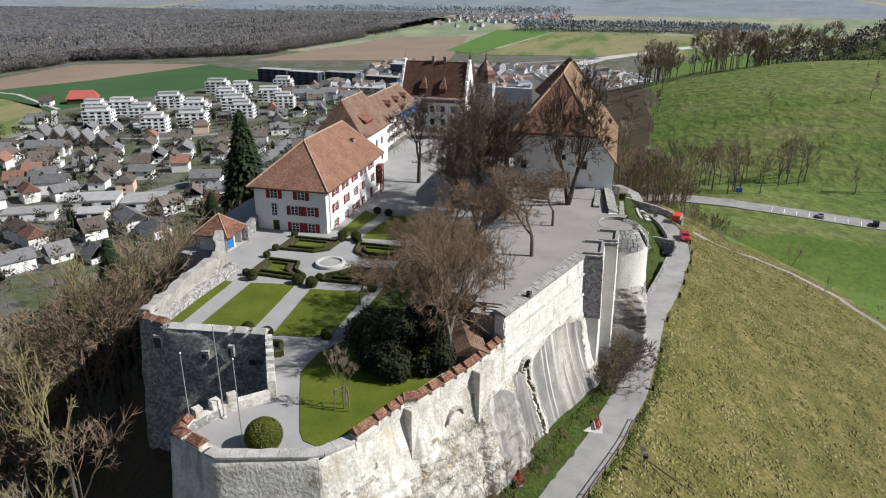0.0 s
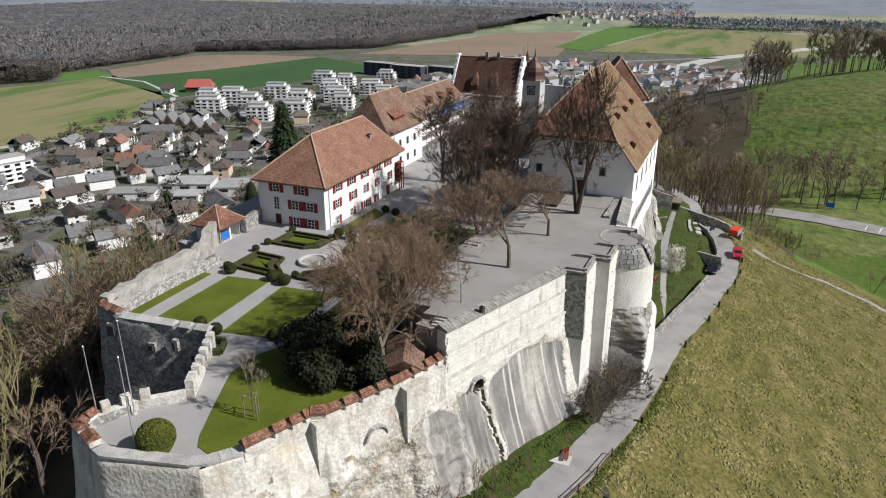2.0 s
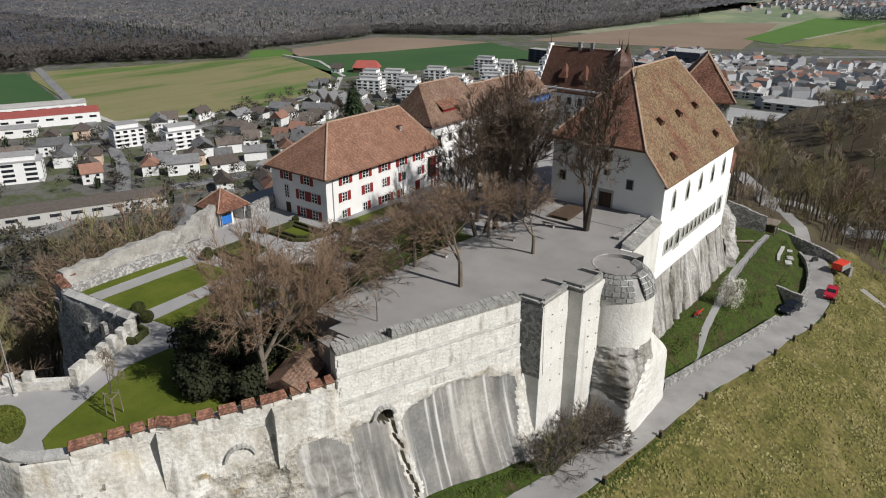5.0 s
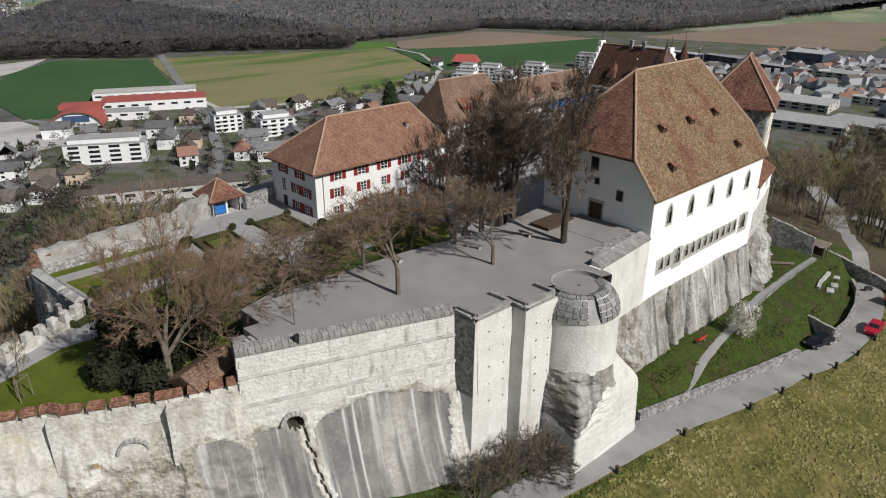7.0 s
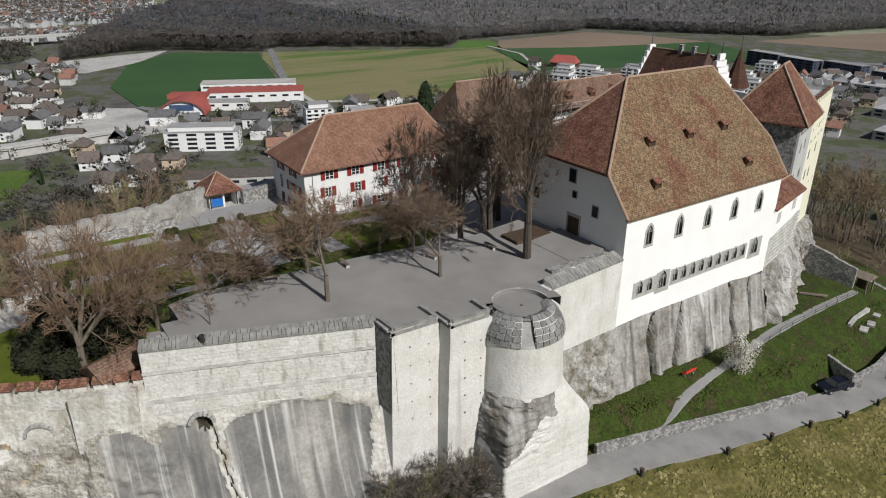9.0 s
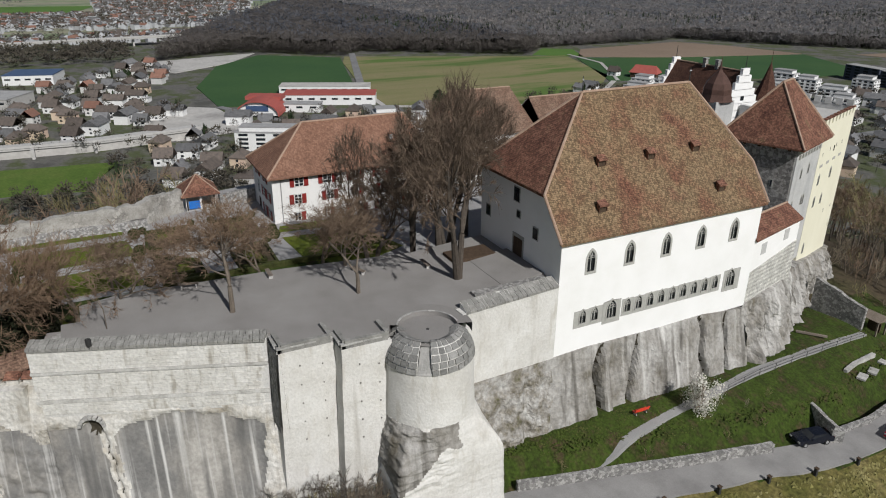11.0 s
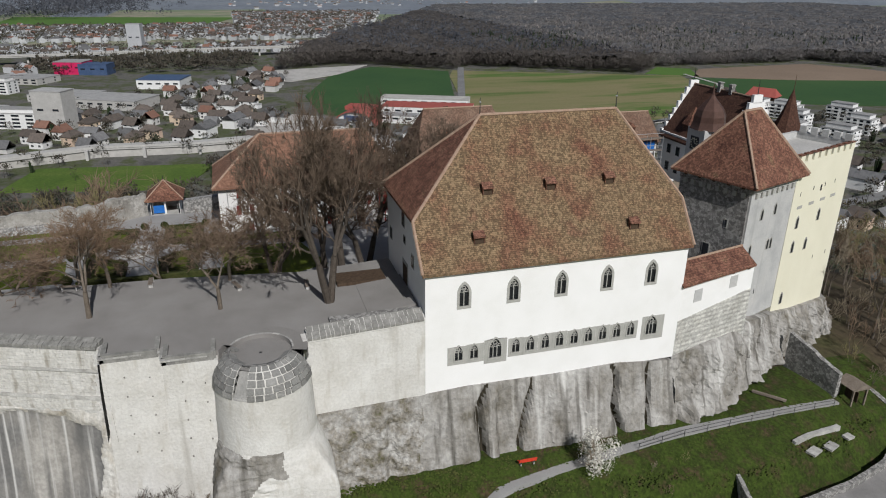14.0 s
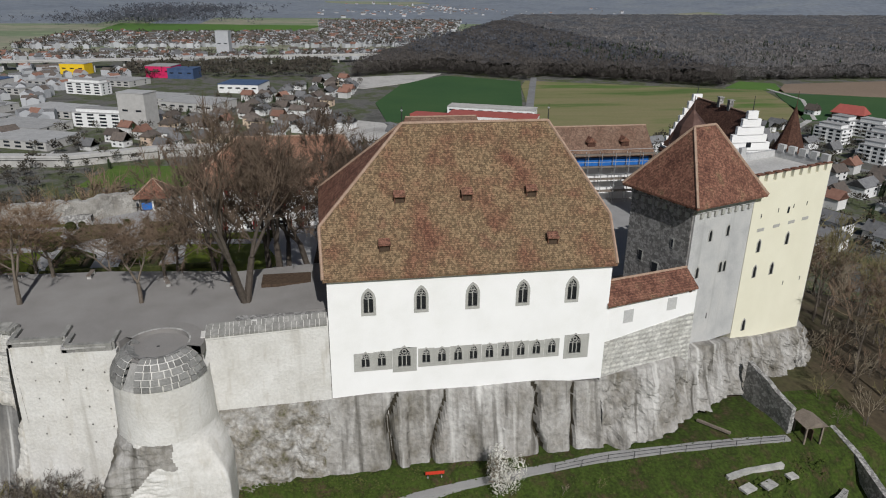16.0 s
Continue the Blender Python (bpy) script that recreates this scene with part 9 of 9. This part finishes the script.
def parterre(loop):
    c = (sum(p[0] for p in loop) / len(loop), sum(p[1] for p in loop) / len(loop))

    def inset(k):
        out = []
        n = len(loop)
        for i in range(n):
            a, p, b = Vector(loop[i - 1]), Vector(loop[i]), Vector(loop[(i + 1) % n])
            d0, d1 = (p - a).normalized(), (b - p).normalized()
            nn = (Vector((-d0.y, d0.x)) + Vector((-d1.y, d1.x))).normalized()
            if (Vector(c) - p).dot(nn) < 0:
                nn = -nn
            cosh = max(0.5, abs(nn.dot(Vector((-d0.y, d0.x)))))
            q = p + nn * k / cosh
            out.append((q.x, q.y))
        return out
    single("parterre_bed", MB().prism(loop, G - 0.05, G + 0.04), "woodfloor", "planted earth border of a parterre", "flower bed", "structure")
    hedge_run("box_hedge", inset(0.22), 0.34, 0.42, G)
    hedge_run("box_hedge", inset(1.35), 0.3, 0.42, G)
    single("lawn", MB().prism(inset(1.55), G - 0.05, G + 0.09), "lawn", "small lawn inside clipped box hedges", "lawn", "structure")


parterre([(-44.2, 74.3), (-37.0, 73.8), (-36.8, 75.6), (-38.6, 77.2), (-39.2, 79.6), (-44.2, 79.9)])
parterre([(-44.5, 83.2), (-39.0, 83.3), (-37.2, 84.6), (-36.8, 88.5), (-44.4, 88.6)])
parterre([(-34.2, 88.3), (-33.6, 85.0), (-31.6, 83.2), (-26.8, 83.4), (-26.4, 88.2)])
parterre([(-34.2, 74.4), (-27.0, 74.6), (-26.8, 79.8), (-31.6, 79.6), (-33.0, 77.6), (-34.4, 76.4)])
hedge_run("box_hedge", [(-33.2, 57.9), (-31.6, 58.1), (-30.6, 56.2), (-31.8, 55.6)], 0.45, 0.7, G, True, "clipped hedge block beside the parapet")
hedge_run("box_hedge", [(-25.6, 74.6), (-25.6, 98)], 0.6, 0.7, G, False, "clipped hedge along the grass bank")


def ball_mesh(r, seed, n=2600, size=0.1):
    """Clipped ball of dense small leaves over a solid core."""
    mb = MB()
    mb.lathe(0, 0, [(0.02, 0.0), (0.72 * r, 0.05 * r), (0.93 * r, 0.45 * r), (0.95 * r, 0.85 * r), (0.78 * r, 1.35 * r), (0.42 * r, 1.66 * r), (0.02, 1.75 * r)], 20)
    rnd = np.random.RandomState(seed)
    for _ in range(n):
        d = rnd.normal(size=3)
        d /= np.linalg.norm(d)
        p = np.array((d[0] * r * 0.97, d[1] * r * 0.97, 0.86 * r + d[2] * 0.9 * r))
        if p[2] < 0.02:
            continue
        a = rnd.normal(size=3)
        b = np.cross(d, a)
        b /= np.linalg.norm(b)
        s = size * rnd.uniform(0.6, 1.3)
        e = np.cross(b, d) * 0.7 + d * 0.7
        mb.add([p - b * s * .5, p + b * s * .5, p + e * s], [(0, 1, 2)])
    return mb.mesh("ball_bush", "hedge")


M["topiary"] = mat("green_clipped_topiary", [(0.06, 0.075, 0.012), (0.10, 0.115, 0.02), (0.135, 0.145, 0.03)], 0.9, 9, 0.95, 0.6)
big_ball = ball_mesh(1.5, 1, 8000, 0.13)
big_ball.materials[0] = M["topiary"]
ob = new("ball_bush", big_ball)
ob.location = (-25.3, 42.3, G - 0.05)
tagged(ob, "large clipped round green bush on the platform", "bush", "ball bushes")
small_ball = ball_mesh(0.62, 2, 1400, 0.1)
for x, y, s in ((-42.9, 73.0, 1.2), (-36.6, 73.2, 1.2), (-34.6, 72.8, 1.2), (-44.3, 74.1, 0.8), (-44.6, 80.4, 0.8), (-36.7, 74.6, 0.8), (-34.5, 75.0, 0.8), (-44.6, 83.1, 0.8), (-44.4, 88.8, 0.8), (-36.9, 88.6, 0.8), (-37.2, 89.9, 1.1),
                (-35.0, 89.7, 1.2), (-34.2, 88.6, 0.8), (-33.9, 101.6, 1.0), (-36.0, 102.2, 1.0), (-36.4, 60.0, 1.1), (-33.9, 59.5, 1.1), (-26.8, 73.4, 1.0), (-27.6, 60.8, 1.0)):
    o_ = new("ball_bush", small_ball)
    o_.matrix_basis = pose(x, y, G, 0, 0, x * 50) @ Matrix.Scale(s, 4)
    tagged(o_, "small clipped dark round box bush at a path corner", "bush", "ball bushes")

# round fountain basin
fo = thing("fountain", FC[0], FC[1], G, "round pale stone fountain basin with shallow water", "fountain")
part("basin", MB().lathe(0, 0, [(2.0, 0), (2.0, 0.42), (1.95, 0.48), (1.62, 0.48), (1.58, 0.42), (1.56, 0.1)], 36), "concrete", fo, "pale stone rim")
part("water", MB().lathe(0, 0, [(1.58, 0.26), (0.01, 0.26)], 36), "water", fo, "pale still water")
single("fountain_circle", MB().lathe(FC[0], FC[1], [(4.1, G + 0.012), (0.01, G + 0.012)], 36), "path", "round gravel place at the fountain", "paving", "structure")

# flagpoles
for x, y, h in ((-32.7, 43.2, 7.2), (-30.7, 45.2, 9.0), (-26.8, 41.5, 8.5)):
    fp = thing("flagpole", x, y, G, "bare white metal flagpole on the bastion platform", "flagpole", "flagpoles")
    part("pole", MB().tube((0, 0, 0), (0, 0, h), 0.06, 0.035, 8), "metal", fp)
    part("foot", MB().lathe(0, 0, [(0.22, 0), (0.22, 0.14), (0.1, 0.2)], 10), "concrete", fp)
    part("knob", MB().lathe(0, 0, [(0.01, h - 0.02), (0.09, h + 0.07), (0.01, h + 0.16)], 8), "metal", fp)

# shed inside the bastion wall
sd = thing("garden_shed", -12.2, 61.4, G - 0.1, "small timber garden shed with old tile roof", "shed", "", 22)
part("wall", MB().box(-1.9, 1.1, -2.4, 2.4, 0, 1.7), "wood_grey", sd)
m = MB()
gable_roof(m, -1.9, 1.1, -2.4, 2.4, 1.6, 2.6, "y", 0, 0, 0.4, 0.15)
part("roof", m, "tile_old", sd)
part("door", MB().box(1.1, 1.16, -0.6, 0.5, 0, 1.5), "wood_dark", sd)
for s in (-1, 1):
    part("gable", MB().add([(-1.9, s * 2.38, 1.6), (1.1, s * 2.38, 1.6), (-0.4, s * 2.38, 2.5)], [(0, 1, 2)]), "wood_grey", sd)


# benches
def bench(x, y, z, rz, name="bench", material="wood_grey", label="backless timber bench on the gravel terrace", group="terrace benches", slab=False):
    th = thing(name, x, y, z, label, "bench", group, rz)
    for i in range(3):
        part("seat_slat", MB().box(-0.95, 0.95, 0.05 + i * 0.16, 0.18 + i * 0.16, 0.42, 0.46), material, th)
    for i in range(2 if material == "red_paint" else 0):
        part("back_slat", MB().box(-0.95, 0.95, 0.56 + i * 0.05, 0.60 + i * 0.05, 0.56 + i * 0.2, 0.72 + i * 0.2), material, th)
    for s in (-0.7, 0.7):
        part("leg", MB().box(s - 0.05, s + 0.05, 0.08, 0.52, 0, 0.42), "concrete", th)
        if material == "red_paint":
            part("back_post", MB().box(s - 0.04, s + 0.04, 0.52, 0.58, 0.3, 0.92), "iron", th)
    if slab:
        single("bench_slab", MB().prism([(x - 1.3, y - 1.4), (x + 1.0, y - 1.4), (x + 1.0, y + 1.2), (x - 1.3, y + 1.2)], z - 0.4, z + 0.03), "concrete", "pale concrete slab under a bench", "paving", "structure")
    return th


for x, y, rz in ((-14.4, 84.0, 0), (-11.0, 92.6, 20), (-14.9, 76.4, 80), (-9.6, 99.6, 0)):
    bench(x, y, 0, rz)
bench(4.3, 119.6, height(4.3, 119.6), -92, "bench", "red_paint", "bright red bench beside the footpath", "red benches")
bench(1.2, 72.2, height(1.2, 72.2) + 0.15, -80, "bench", "red_paint", "red bench on a slab beside the lane", "red benches", True)
bench(-6.4, 58.6, height(-6.4, 58.6) + 0.1, -60, "bench", "red_paint", "red bench under shrubs beside the lane", "red benches")
bin_ = thing("litter_bin", -7.0, 67.2, 0, "small dark litter bin on the terrace", "litter bin")
part("drum", MB().lathe(0, 0, [(0.22, 0.1), (0.25, 0.75), (0.21, 0.78)], 12), "iron", bin_)
part("post", MB().tube((0.3, 0, 0), (0.3, 0, 0.9), 0.04, 0.04), "iron", bin_)


# cars
def car(x, y, z, rz, paint, label, length=4.5, estate=False):
    th = thing("car", x, y, z, label, "car", "parked cars", rz)
    w = 0.88
    side = [(-2.2, 0.35), (2.2, 0.35), (2.24, 0.62), (2.1, 0.86), (0.95, 0.98), (0.35, 1.40), (-1.25, 1.44), (-1.95 if estate else -1.7, 1.02 if not estate else 1.3), (-2.2, 0.95), (-2.26, 0.6)]
    k = length / 4.5
    m = MB()
    n = len(side)
    for s, ww in ((-1, w), (1, w)):
        pass
    v = []
    for px, pz in side:
        ww = w if pz < 1.05 else w * 0.80
        v += [(px * k, -ww, pz), (px * k, ww, pz)]
    f = [(2 * i, 2 * i + 1, 2 * ((i + 1) % n) + 1, 2 * ((i + 1) % n)) for i in range(n)]
    f += [tuple(2 * i for i in range(n)), tuple(2 * i + 1 for i in range(n - 1, -1, -1))]
    part("body", m.add(v, f), paint, th)
    for s in (-1, 1):
        part("side_window", MB().add([(0.72 * k, s * 0.855, 1.04), (0.3 * k, s * 0.735, 1.34), (-1.2 * k, s * 0.735, 1.38), (-1.6 * k, s * 0.845, 1.06), (0.72 * k, s * 0.83, 1.04), (0.3 * k, s * 0.71, 1.34), (-1.2 * k, s * 0.71, 1.38), (-1.6 * k, s * 0.82, 1.06)],
                                     [(0, 1, 2, 3), (7, 6, 5, 4), (0, 4, 5, 1), (2, 6, 7, 3)]), "glass", th)
    part("windscreen", MB().add([(0.92 * k, -0.66, 1.02), (0.92 * k, 0.66, 1.02), (0.40 * k, 0.62, 1.385), (0.40 * k, -0.62, 1.385), (0.95 * k, -0.66, 1.0), (0.97 * k, 0.66, 1.0)], [(0, 1, 2, 3), (0, 4, 5, 1)]), "glass", th)
    part("rear_window", MB().add([(-1.29 * k, -0.6, 1.43), (-1.29 * k, 0.6, 1.43), (-1.74 * k, 0.64, 1.07), (-1.74 * k, -0.64, 1.07)], [(0, 1, 2, 3)]), "glass", th)
    for px in (-1.35, 1.4):
        for s in (-1, 1):
            wh = part("wheel", MB().tube((px * k, s * 0.70, 0.33), (px * k, s * 0.90, 0.33), 0.33, 0.33, 16), "rubber", th)
            part("rim", MB().tube((px * k, s * 0.89, 0.33), (px * k, s * 0.915, 0.33), 0.19, 0.19, 12), "metal", wh)
    for s in (-1, 1):
        part("headlight", MB().box(2.12 * k, 2.25 * k, s * 0.7 - 0.16, s * 0.7 + 0.16, 0.62, 0.78), "metal", th)
        part("tail_light", MB().box(-2.27 * k, -2.16 * k, s * 0.7 - 0.14, s * 0.7 + 0.14, 0.7, 0.9), "red_paint", th)
        part("door_mirror", MB().box(0.62 * k, 0.78 * k, s * 0.97 - 0.08, s * 0.97 + 0.08, 0.95, 1.07), paint, th)
    return th


car(13.5, 137.4, lerp_tab(ROADZ, 137) + 0.12, -104, "black_paint", "black hatchback parked on the lane", 4.6)
car(17.4, 148.0, lerp_tab(ROADZ, 148) + 0.12, -88, "car_red", "red hatchback parked at the lane edge", 4.4)
tl = thing("trailer", 16.6, 160.5, lerp_tab(ROADZ, 158) + 0.05, "red box trailer with open grey sides", "trailer", "", 75)
part("bed", MB().box(-1.6, 1.6, -0.9, 0.9, 0.55, 0.75), "iron", tl)
part("box", MB().box(-1.5, 1.5, -0.85, 0.85, 0.75, 1.9), "red_paint", tl)
part("ladder_rack", MB().box(-1.5, 1.5, -0.95, -0.87, 0.75, 1.7), "metal", tl)
for s in (-1, 1):
    part("wheel", MB().tube((0, s * 0.85, 0.33), (0, s * 1.02, 0.33), 0.33, 0.33, 14), "rubber", tl)
mcx = thing("parked_moped", 12.0, 163.0, lerp_tab(ROADZ, 163) + 0.1, "dark moped parked at the lane", "moped", "", 60)
part("frame", MB().box(-0.7, 0.6, -0.15, 0.15, 0.35, 0.75), "iron", mcx)
part("saddle", MB().box(-0.7, 0.0, -0.16, 0.16, 0.75, 0.88), "rubber", mcx)
for px in (-0.6, 0.65):
    part("wheel", MB().tube((px, -0.06, 0.28), (px, 0.06, 0.28), 0.28, 0.28, 12), "rubber", mcx)
for i, (x, y, pt) in enumerate(((66, 227, "metal"), (80, 222.5, "black_paint"), (97, 217, "metal"))):
    car(x, y, height(x, y) + 0.3, 70, pt, "small parked car in the valley car park")
for i in range(9):
    x = 52 + i * 3.4
    y = 231.6 - i * 1.15
    single("parking_line", MB().prism([(x - .1, y - 2.4), (x + .1, y - 2.4), (x + 1.3, y + 2.2), (x + 1.1, y + 2.2)], height(x, y) - 0.3, height(x, y) + 0.33), "white_paint", "white painted parking bay line", "road marking", "structure", "parking lines")
bs = thing("blue_sign", 44.0, 244.0, height(44, 244), "small blue information board on posts", "sign")
for s in (-0.8, 0.8):
    part("post", MB().tube((s, 0, 0), (s, 0, 3.0), 0.07, 0.07), "metal", bs)
part("board", MB().box(-1.1, 1.1, -0.08, 0.08, 1.7, 3.2), "tarp", bs)

# floodlight on the meadow
fl = thing("floodlight", 7.0, 66.4, height(7.0, 66.4), "small floodlight on a slim metal post in the grass", "floodlight")
part("post", MB().tube((0, 0, -0.1), (0, 0, 2.5), 0.045, 0.04, 8), "metal", fl)
part("head", MB().prism([(-0.32, -0.2), (0.2, -0.26), (0.2, 0.26), (-0.32, 0.2)], 2.45, 2.85), "iron", fl, "dark floodlight housing")
part("lens", MB().box(-0.335, -0.32, -0.17, 0.17, 2.5, 2.8), "glass", fl)
# guard posts and railing along the lane
for y in (82, 93, 104, 114.7, 121, 127, 133, 139, 145.5, 152):
    x = lerp_tab(ROAD, y) + 2.5
    gp = thing("lane_post", x, y, height(x, y), "short dark guard post at the lane edge", "post", "lane posts")
    part("post", MB().box(-0.16, 0.16, -0.16, 0.16, -0.2, 0.75), "iron", gp)
    part("cap", MB().box(-0.2, 0.2, -0.2, 0.2, 0.75, 0.85), "wood_dark", gp)
rl = [(lerp_tab(ROAD, y) + 2.35, y) for y in (40, 44, 48, 52, 56, 60, 64, 67.5, 71, 74.5)]
rail = thing("lane_railing", rl[0][0], rl[0][1], height(*rl[0]), "dark timber railing along the lane edge", "railing")
ro = Vector((rl[0][0], rl[0][1], height(*rl[0])))
for i, (x, y) in enumerate(rl):
    z = max(height(x, y), lerp_tab(ROADZ, y)) - ro.z
    part("post", MB().box(x - ro.x - 0.07, x - ro.x + 0.07, y - ro.y - 0.07, y - ro.y + 0.07, z - 0.4, z + 1.05), "wood_dark", rail)
    if i:
        px, py = rl[i - 1]
        pz = max(height(px, py), lerp_tab(ROADZ, py)) - ro.z
        for q in (0.5, 0.98):
            part("rail", MB().tube((px - ro.x, py - ro.y, pz + q), (x - ro.x, y - ro.y, z + q), 0.055, 0.055, 5), "wood_dark", rail)
fl = [(7.0, 68.2), (10.0, 65.8), (13.5, 62.6), (17.0, 59.4), (21, 56), (26, 51)]
fe = thing("field_fence", 7.0, 68.2, height(7.0, 68.2), "low dark fence running down the meadow", "fence")
fo_ = Vector((7.0, 68.2, height(7.0, 68.2)))
for i, (x, y) in enumerate(fl):
    z = height(x, y) - fo_.z
    part("post", MB().box(x - fo_.x - 0.06, x - fo_.x + 0.06, y - fo_.y - 0.06, y - fo_.y + 0.06, z - 0.2, z + 0.9), "wood_dark", fe)
    if i:
        px, py = fl[i - 1]
        part("rail", MB().tube((px - fo_.x, py - fo_.y, height(px, py) - fo_.z + 0.75), (x - fo_.x, y - fo_.y, z + 0.75), 0.06, 0.06, 5), "wood_dark", fe)
sg = thing("lane_sign", 6.7, 67.6, height(6.7, 67.6), "small round sign on a thin post at the meadow", "sign")
part("post", MB().tube((0, 0, 0), (0, 0, 2.6), 0.04, 0.04), "metal", sg)
part("plate", MB().tube((0, -0.03, 2.3), (0, 0.03, 2.3), 0.34, 0.34, 14), "metal", sg)

# low wall between lane and bank
lw = [(6.8, 102.2), (7.9, 107.0), (9.4, 114), (11.3, 122), (13.2, 131.5)]
single("bank_wall", wall_run(lw, 0.6, lambda u: -17.55 - 1.0 * u, lambda u: -19.4 - 1.2 * u, 0.06, 0.6, 2.0, 0.05), "rubble", "low rubble wall between lane and grass bank", "stone wall", "structure")
single("bank_wall", wall_run([(14.0, 141.0), (14.2, 147.0), (13.2, 154.0), (11.4, 160.5), (9.4, 164)], 0.5, lambda u: -19.5 - 0.4 * u, -21.5, 0.06, 0.6, 4.0, 0.05), "rubble", "low rubble wall between lane and grass bank", "stone wall", "structure")
single("sunk_wall", wall_run([(9.6, 141.2), (14.6, 139.4)], 0.45, -17.9, -21.0, 0.05, 0.5, 5.0), "rubble", "dark stub wall of a sunken entrance", "stone wall", "structure")
single("sunk_wall", wall_run([(14.6, 139.2), (15.3, 140.4)], 0.5, -18.4, -21.0, 0.05, 0.5, 6.0), "rubble", "end pier of a sunken entrance wall", "stone wall", "structure")
single("outer_wall", wall_run([(2.0, 166.6), (6.4, 166.8), (13.5, 165.9), (18, 163)], 0.7, lambda u: -17.0 - 3.5 * u, -24, 0.15, 0.6, 7.0), "rubble", "old rubble wall running down the bank", "stone wall", "structure")
single("outer_wall", wall_run([(-3.9, 158.9), (3.2, 160.2)], 0.6, lambda u: -11.2 - 2.2 * u, -17, 0.15, 0.6, 8.0), "rubble", "old dark rubble wall below the keep", "stone wall", "structure")
gt = thing("gate_shelter", 3.6, 162.4, height(3.6, 162.4), "small timber gate shelter on the footpath", "gate")
for x, y in ((-1, -1), (1, -1), (-1, 1), (1, 1)):
    part("post", MB().box(x - 0.1, x + 0.1, y - 0.1, y + 0.1, -0.3, 2.2), "wood_grey", gt)
part("roof", MB().add([(-1.4, -1.4, 2.2), (1.4, -1.4, 2.2), (1.4, 1.4, 2.2), (-1.4, 1.4, 2.2), (-1.4, 0, 2.9), (1.4, 0, 2.9)], [(0, 1, 5, 4), (2, 3, 4, 5), (1, 2, 5), (3, 0, 4), (3, 2, 1, 0)]), "wood_grey", gt)
part("gate", MB().box(-0.9, 0.9, -0.05, 0.05, 0.1, 1.5), "wood_dark", gt)
# path railing
pf = [(x + 0.75, y) for x, y in ((4.9, 132), (4.6, 135), (4.3, 138), (4.2, 141), (4.1, 144), (4.0, 147), (3.95, 150), (3.9, 153), (3.8, 156), (3.7, 159))]
pr = thing("path_railing", pf[0][0], pf[0][1], height(*pf[0]), "thin dark metal railing along the footpath", "railing")
po = Vector((pf[0][0], pf[0][1], height(*pf[0])))
for i, (x, y) in enumerate(pf):
    z = height(x, y) - po.z
    part("post", MB().tube((x - po.x, y - po.y, z - 0.1), (x - po.x, y - po.y, z + 1.0), 0.035, 0.035, 5), "iron", pr)
    if i:
        px, py = pf[i - 1]
        pz = height(px, py) - po.z
        for q in (0.5, 0.95):
            part("rail", MB().tube((px - po.x, py - po.y, pz + q), (x - po.x, y - po.y, z + q), 0.025, 0.025, 5), "iron", pr)
# pale slabs on the bank
for x, y, a, w, d in ((9.6, 151.6, 20, 1.9, 1.3), (9.3, 154.2, 20, 1.9, 1.3), (8.5, 157.4, 10, 1.3, 1.1)):
    t_ = thing("stone_slab", x, y, height(x, y) + 0.02, "pale stone table slab lying on the grass bank", "stone slab", "bank slabs", a)
    part("slab", MB().box(-d * 0.4, d * 0.4, -w * 0.42, w * 0.42, -0.1, 0.14), "stone", t_)
single("slab_wall", wall_run([(8.5, 150.0), (7.9, 153), (7.6, 157)], 0.5, lambda u: height(8.2, 153) + 0.5, -19, 0.05, 0.5), "stone", "low pale stone edging behind slabs", "stone wall", "structure")
# timber beam under the keep rocks
bm_ = thing("timber_beam", 1.6, 152.0, height(1.6, 152) + 0.15, "pale timber beam lying below the rocks", "beam", "", 40)
part("beam", MB().box(-1.9, 1.9, -0.15, 0.15, 0, 0.25), "wood_grey", bm_)
# brown timber lean-to by the hall
lt_ = thing("timber_deck", -9.8, 105.5, 0.02, "low brown timber deck beside the hall wall", "deck")
part("deck", MB().box(-1.6, 1.2, -2.6, 2.6, 0, 0.35), "wood_dark", lt_)
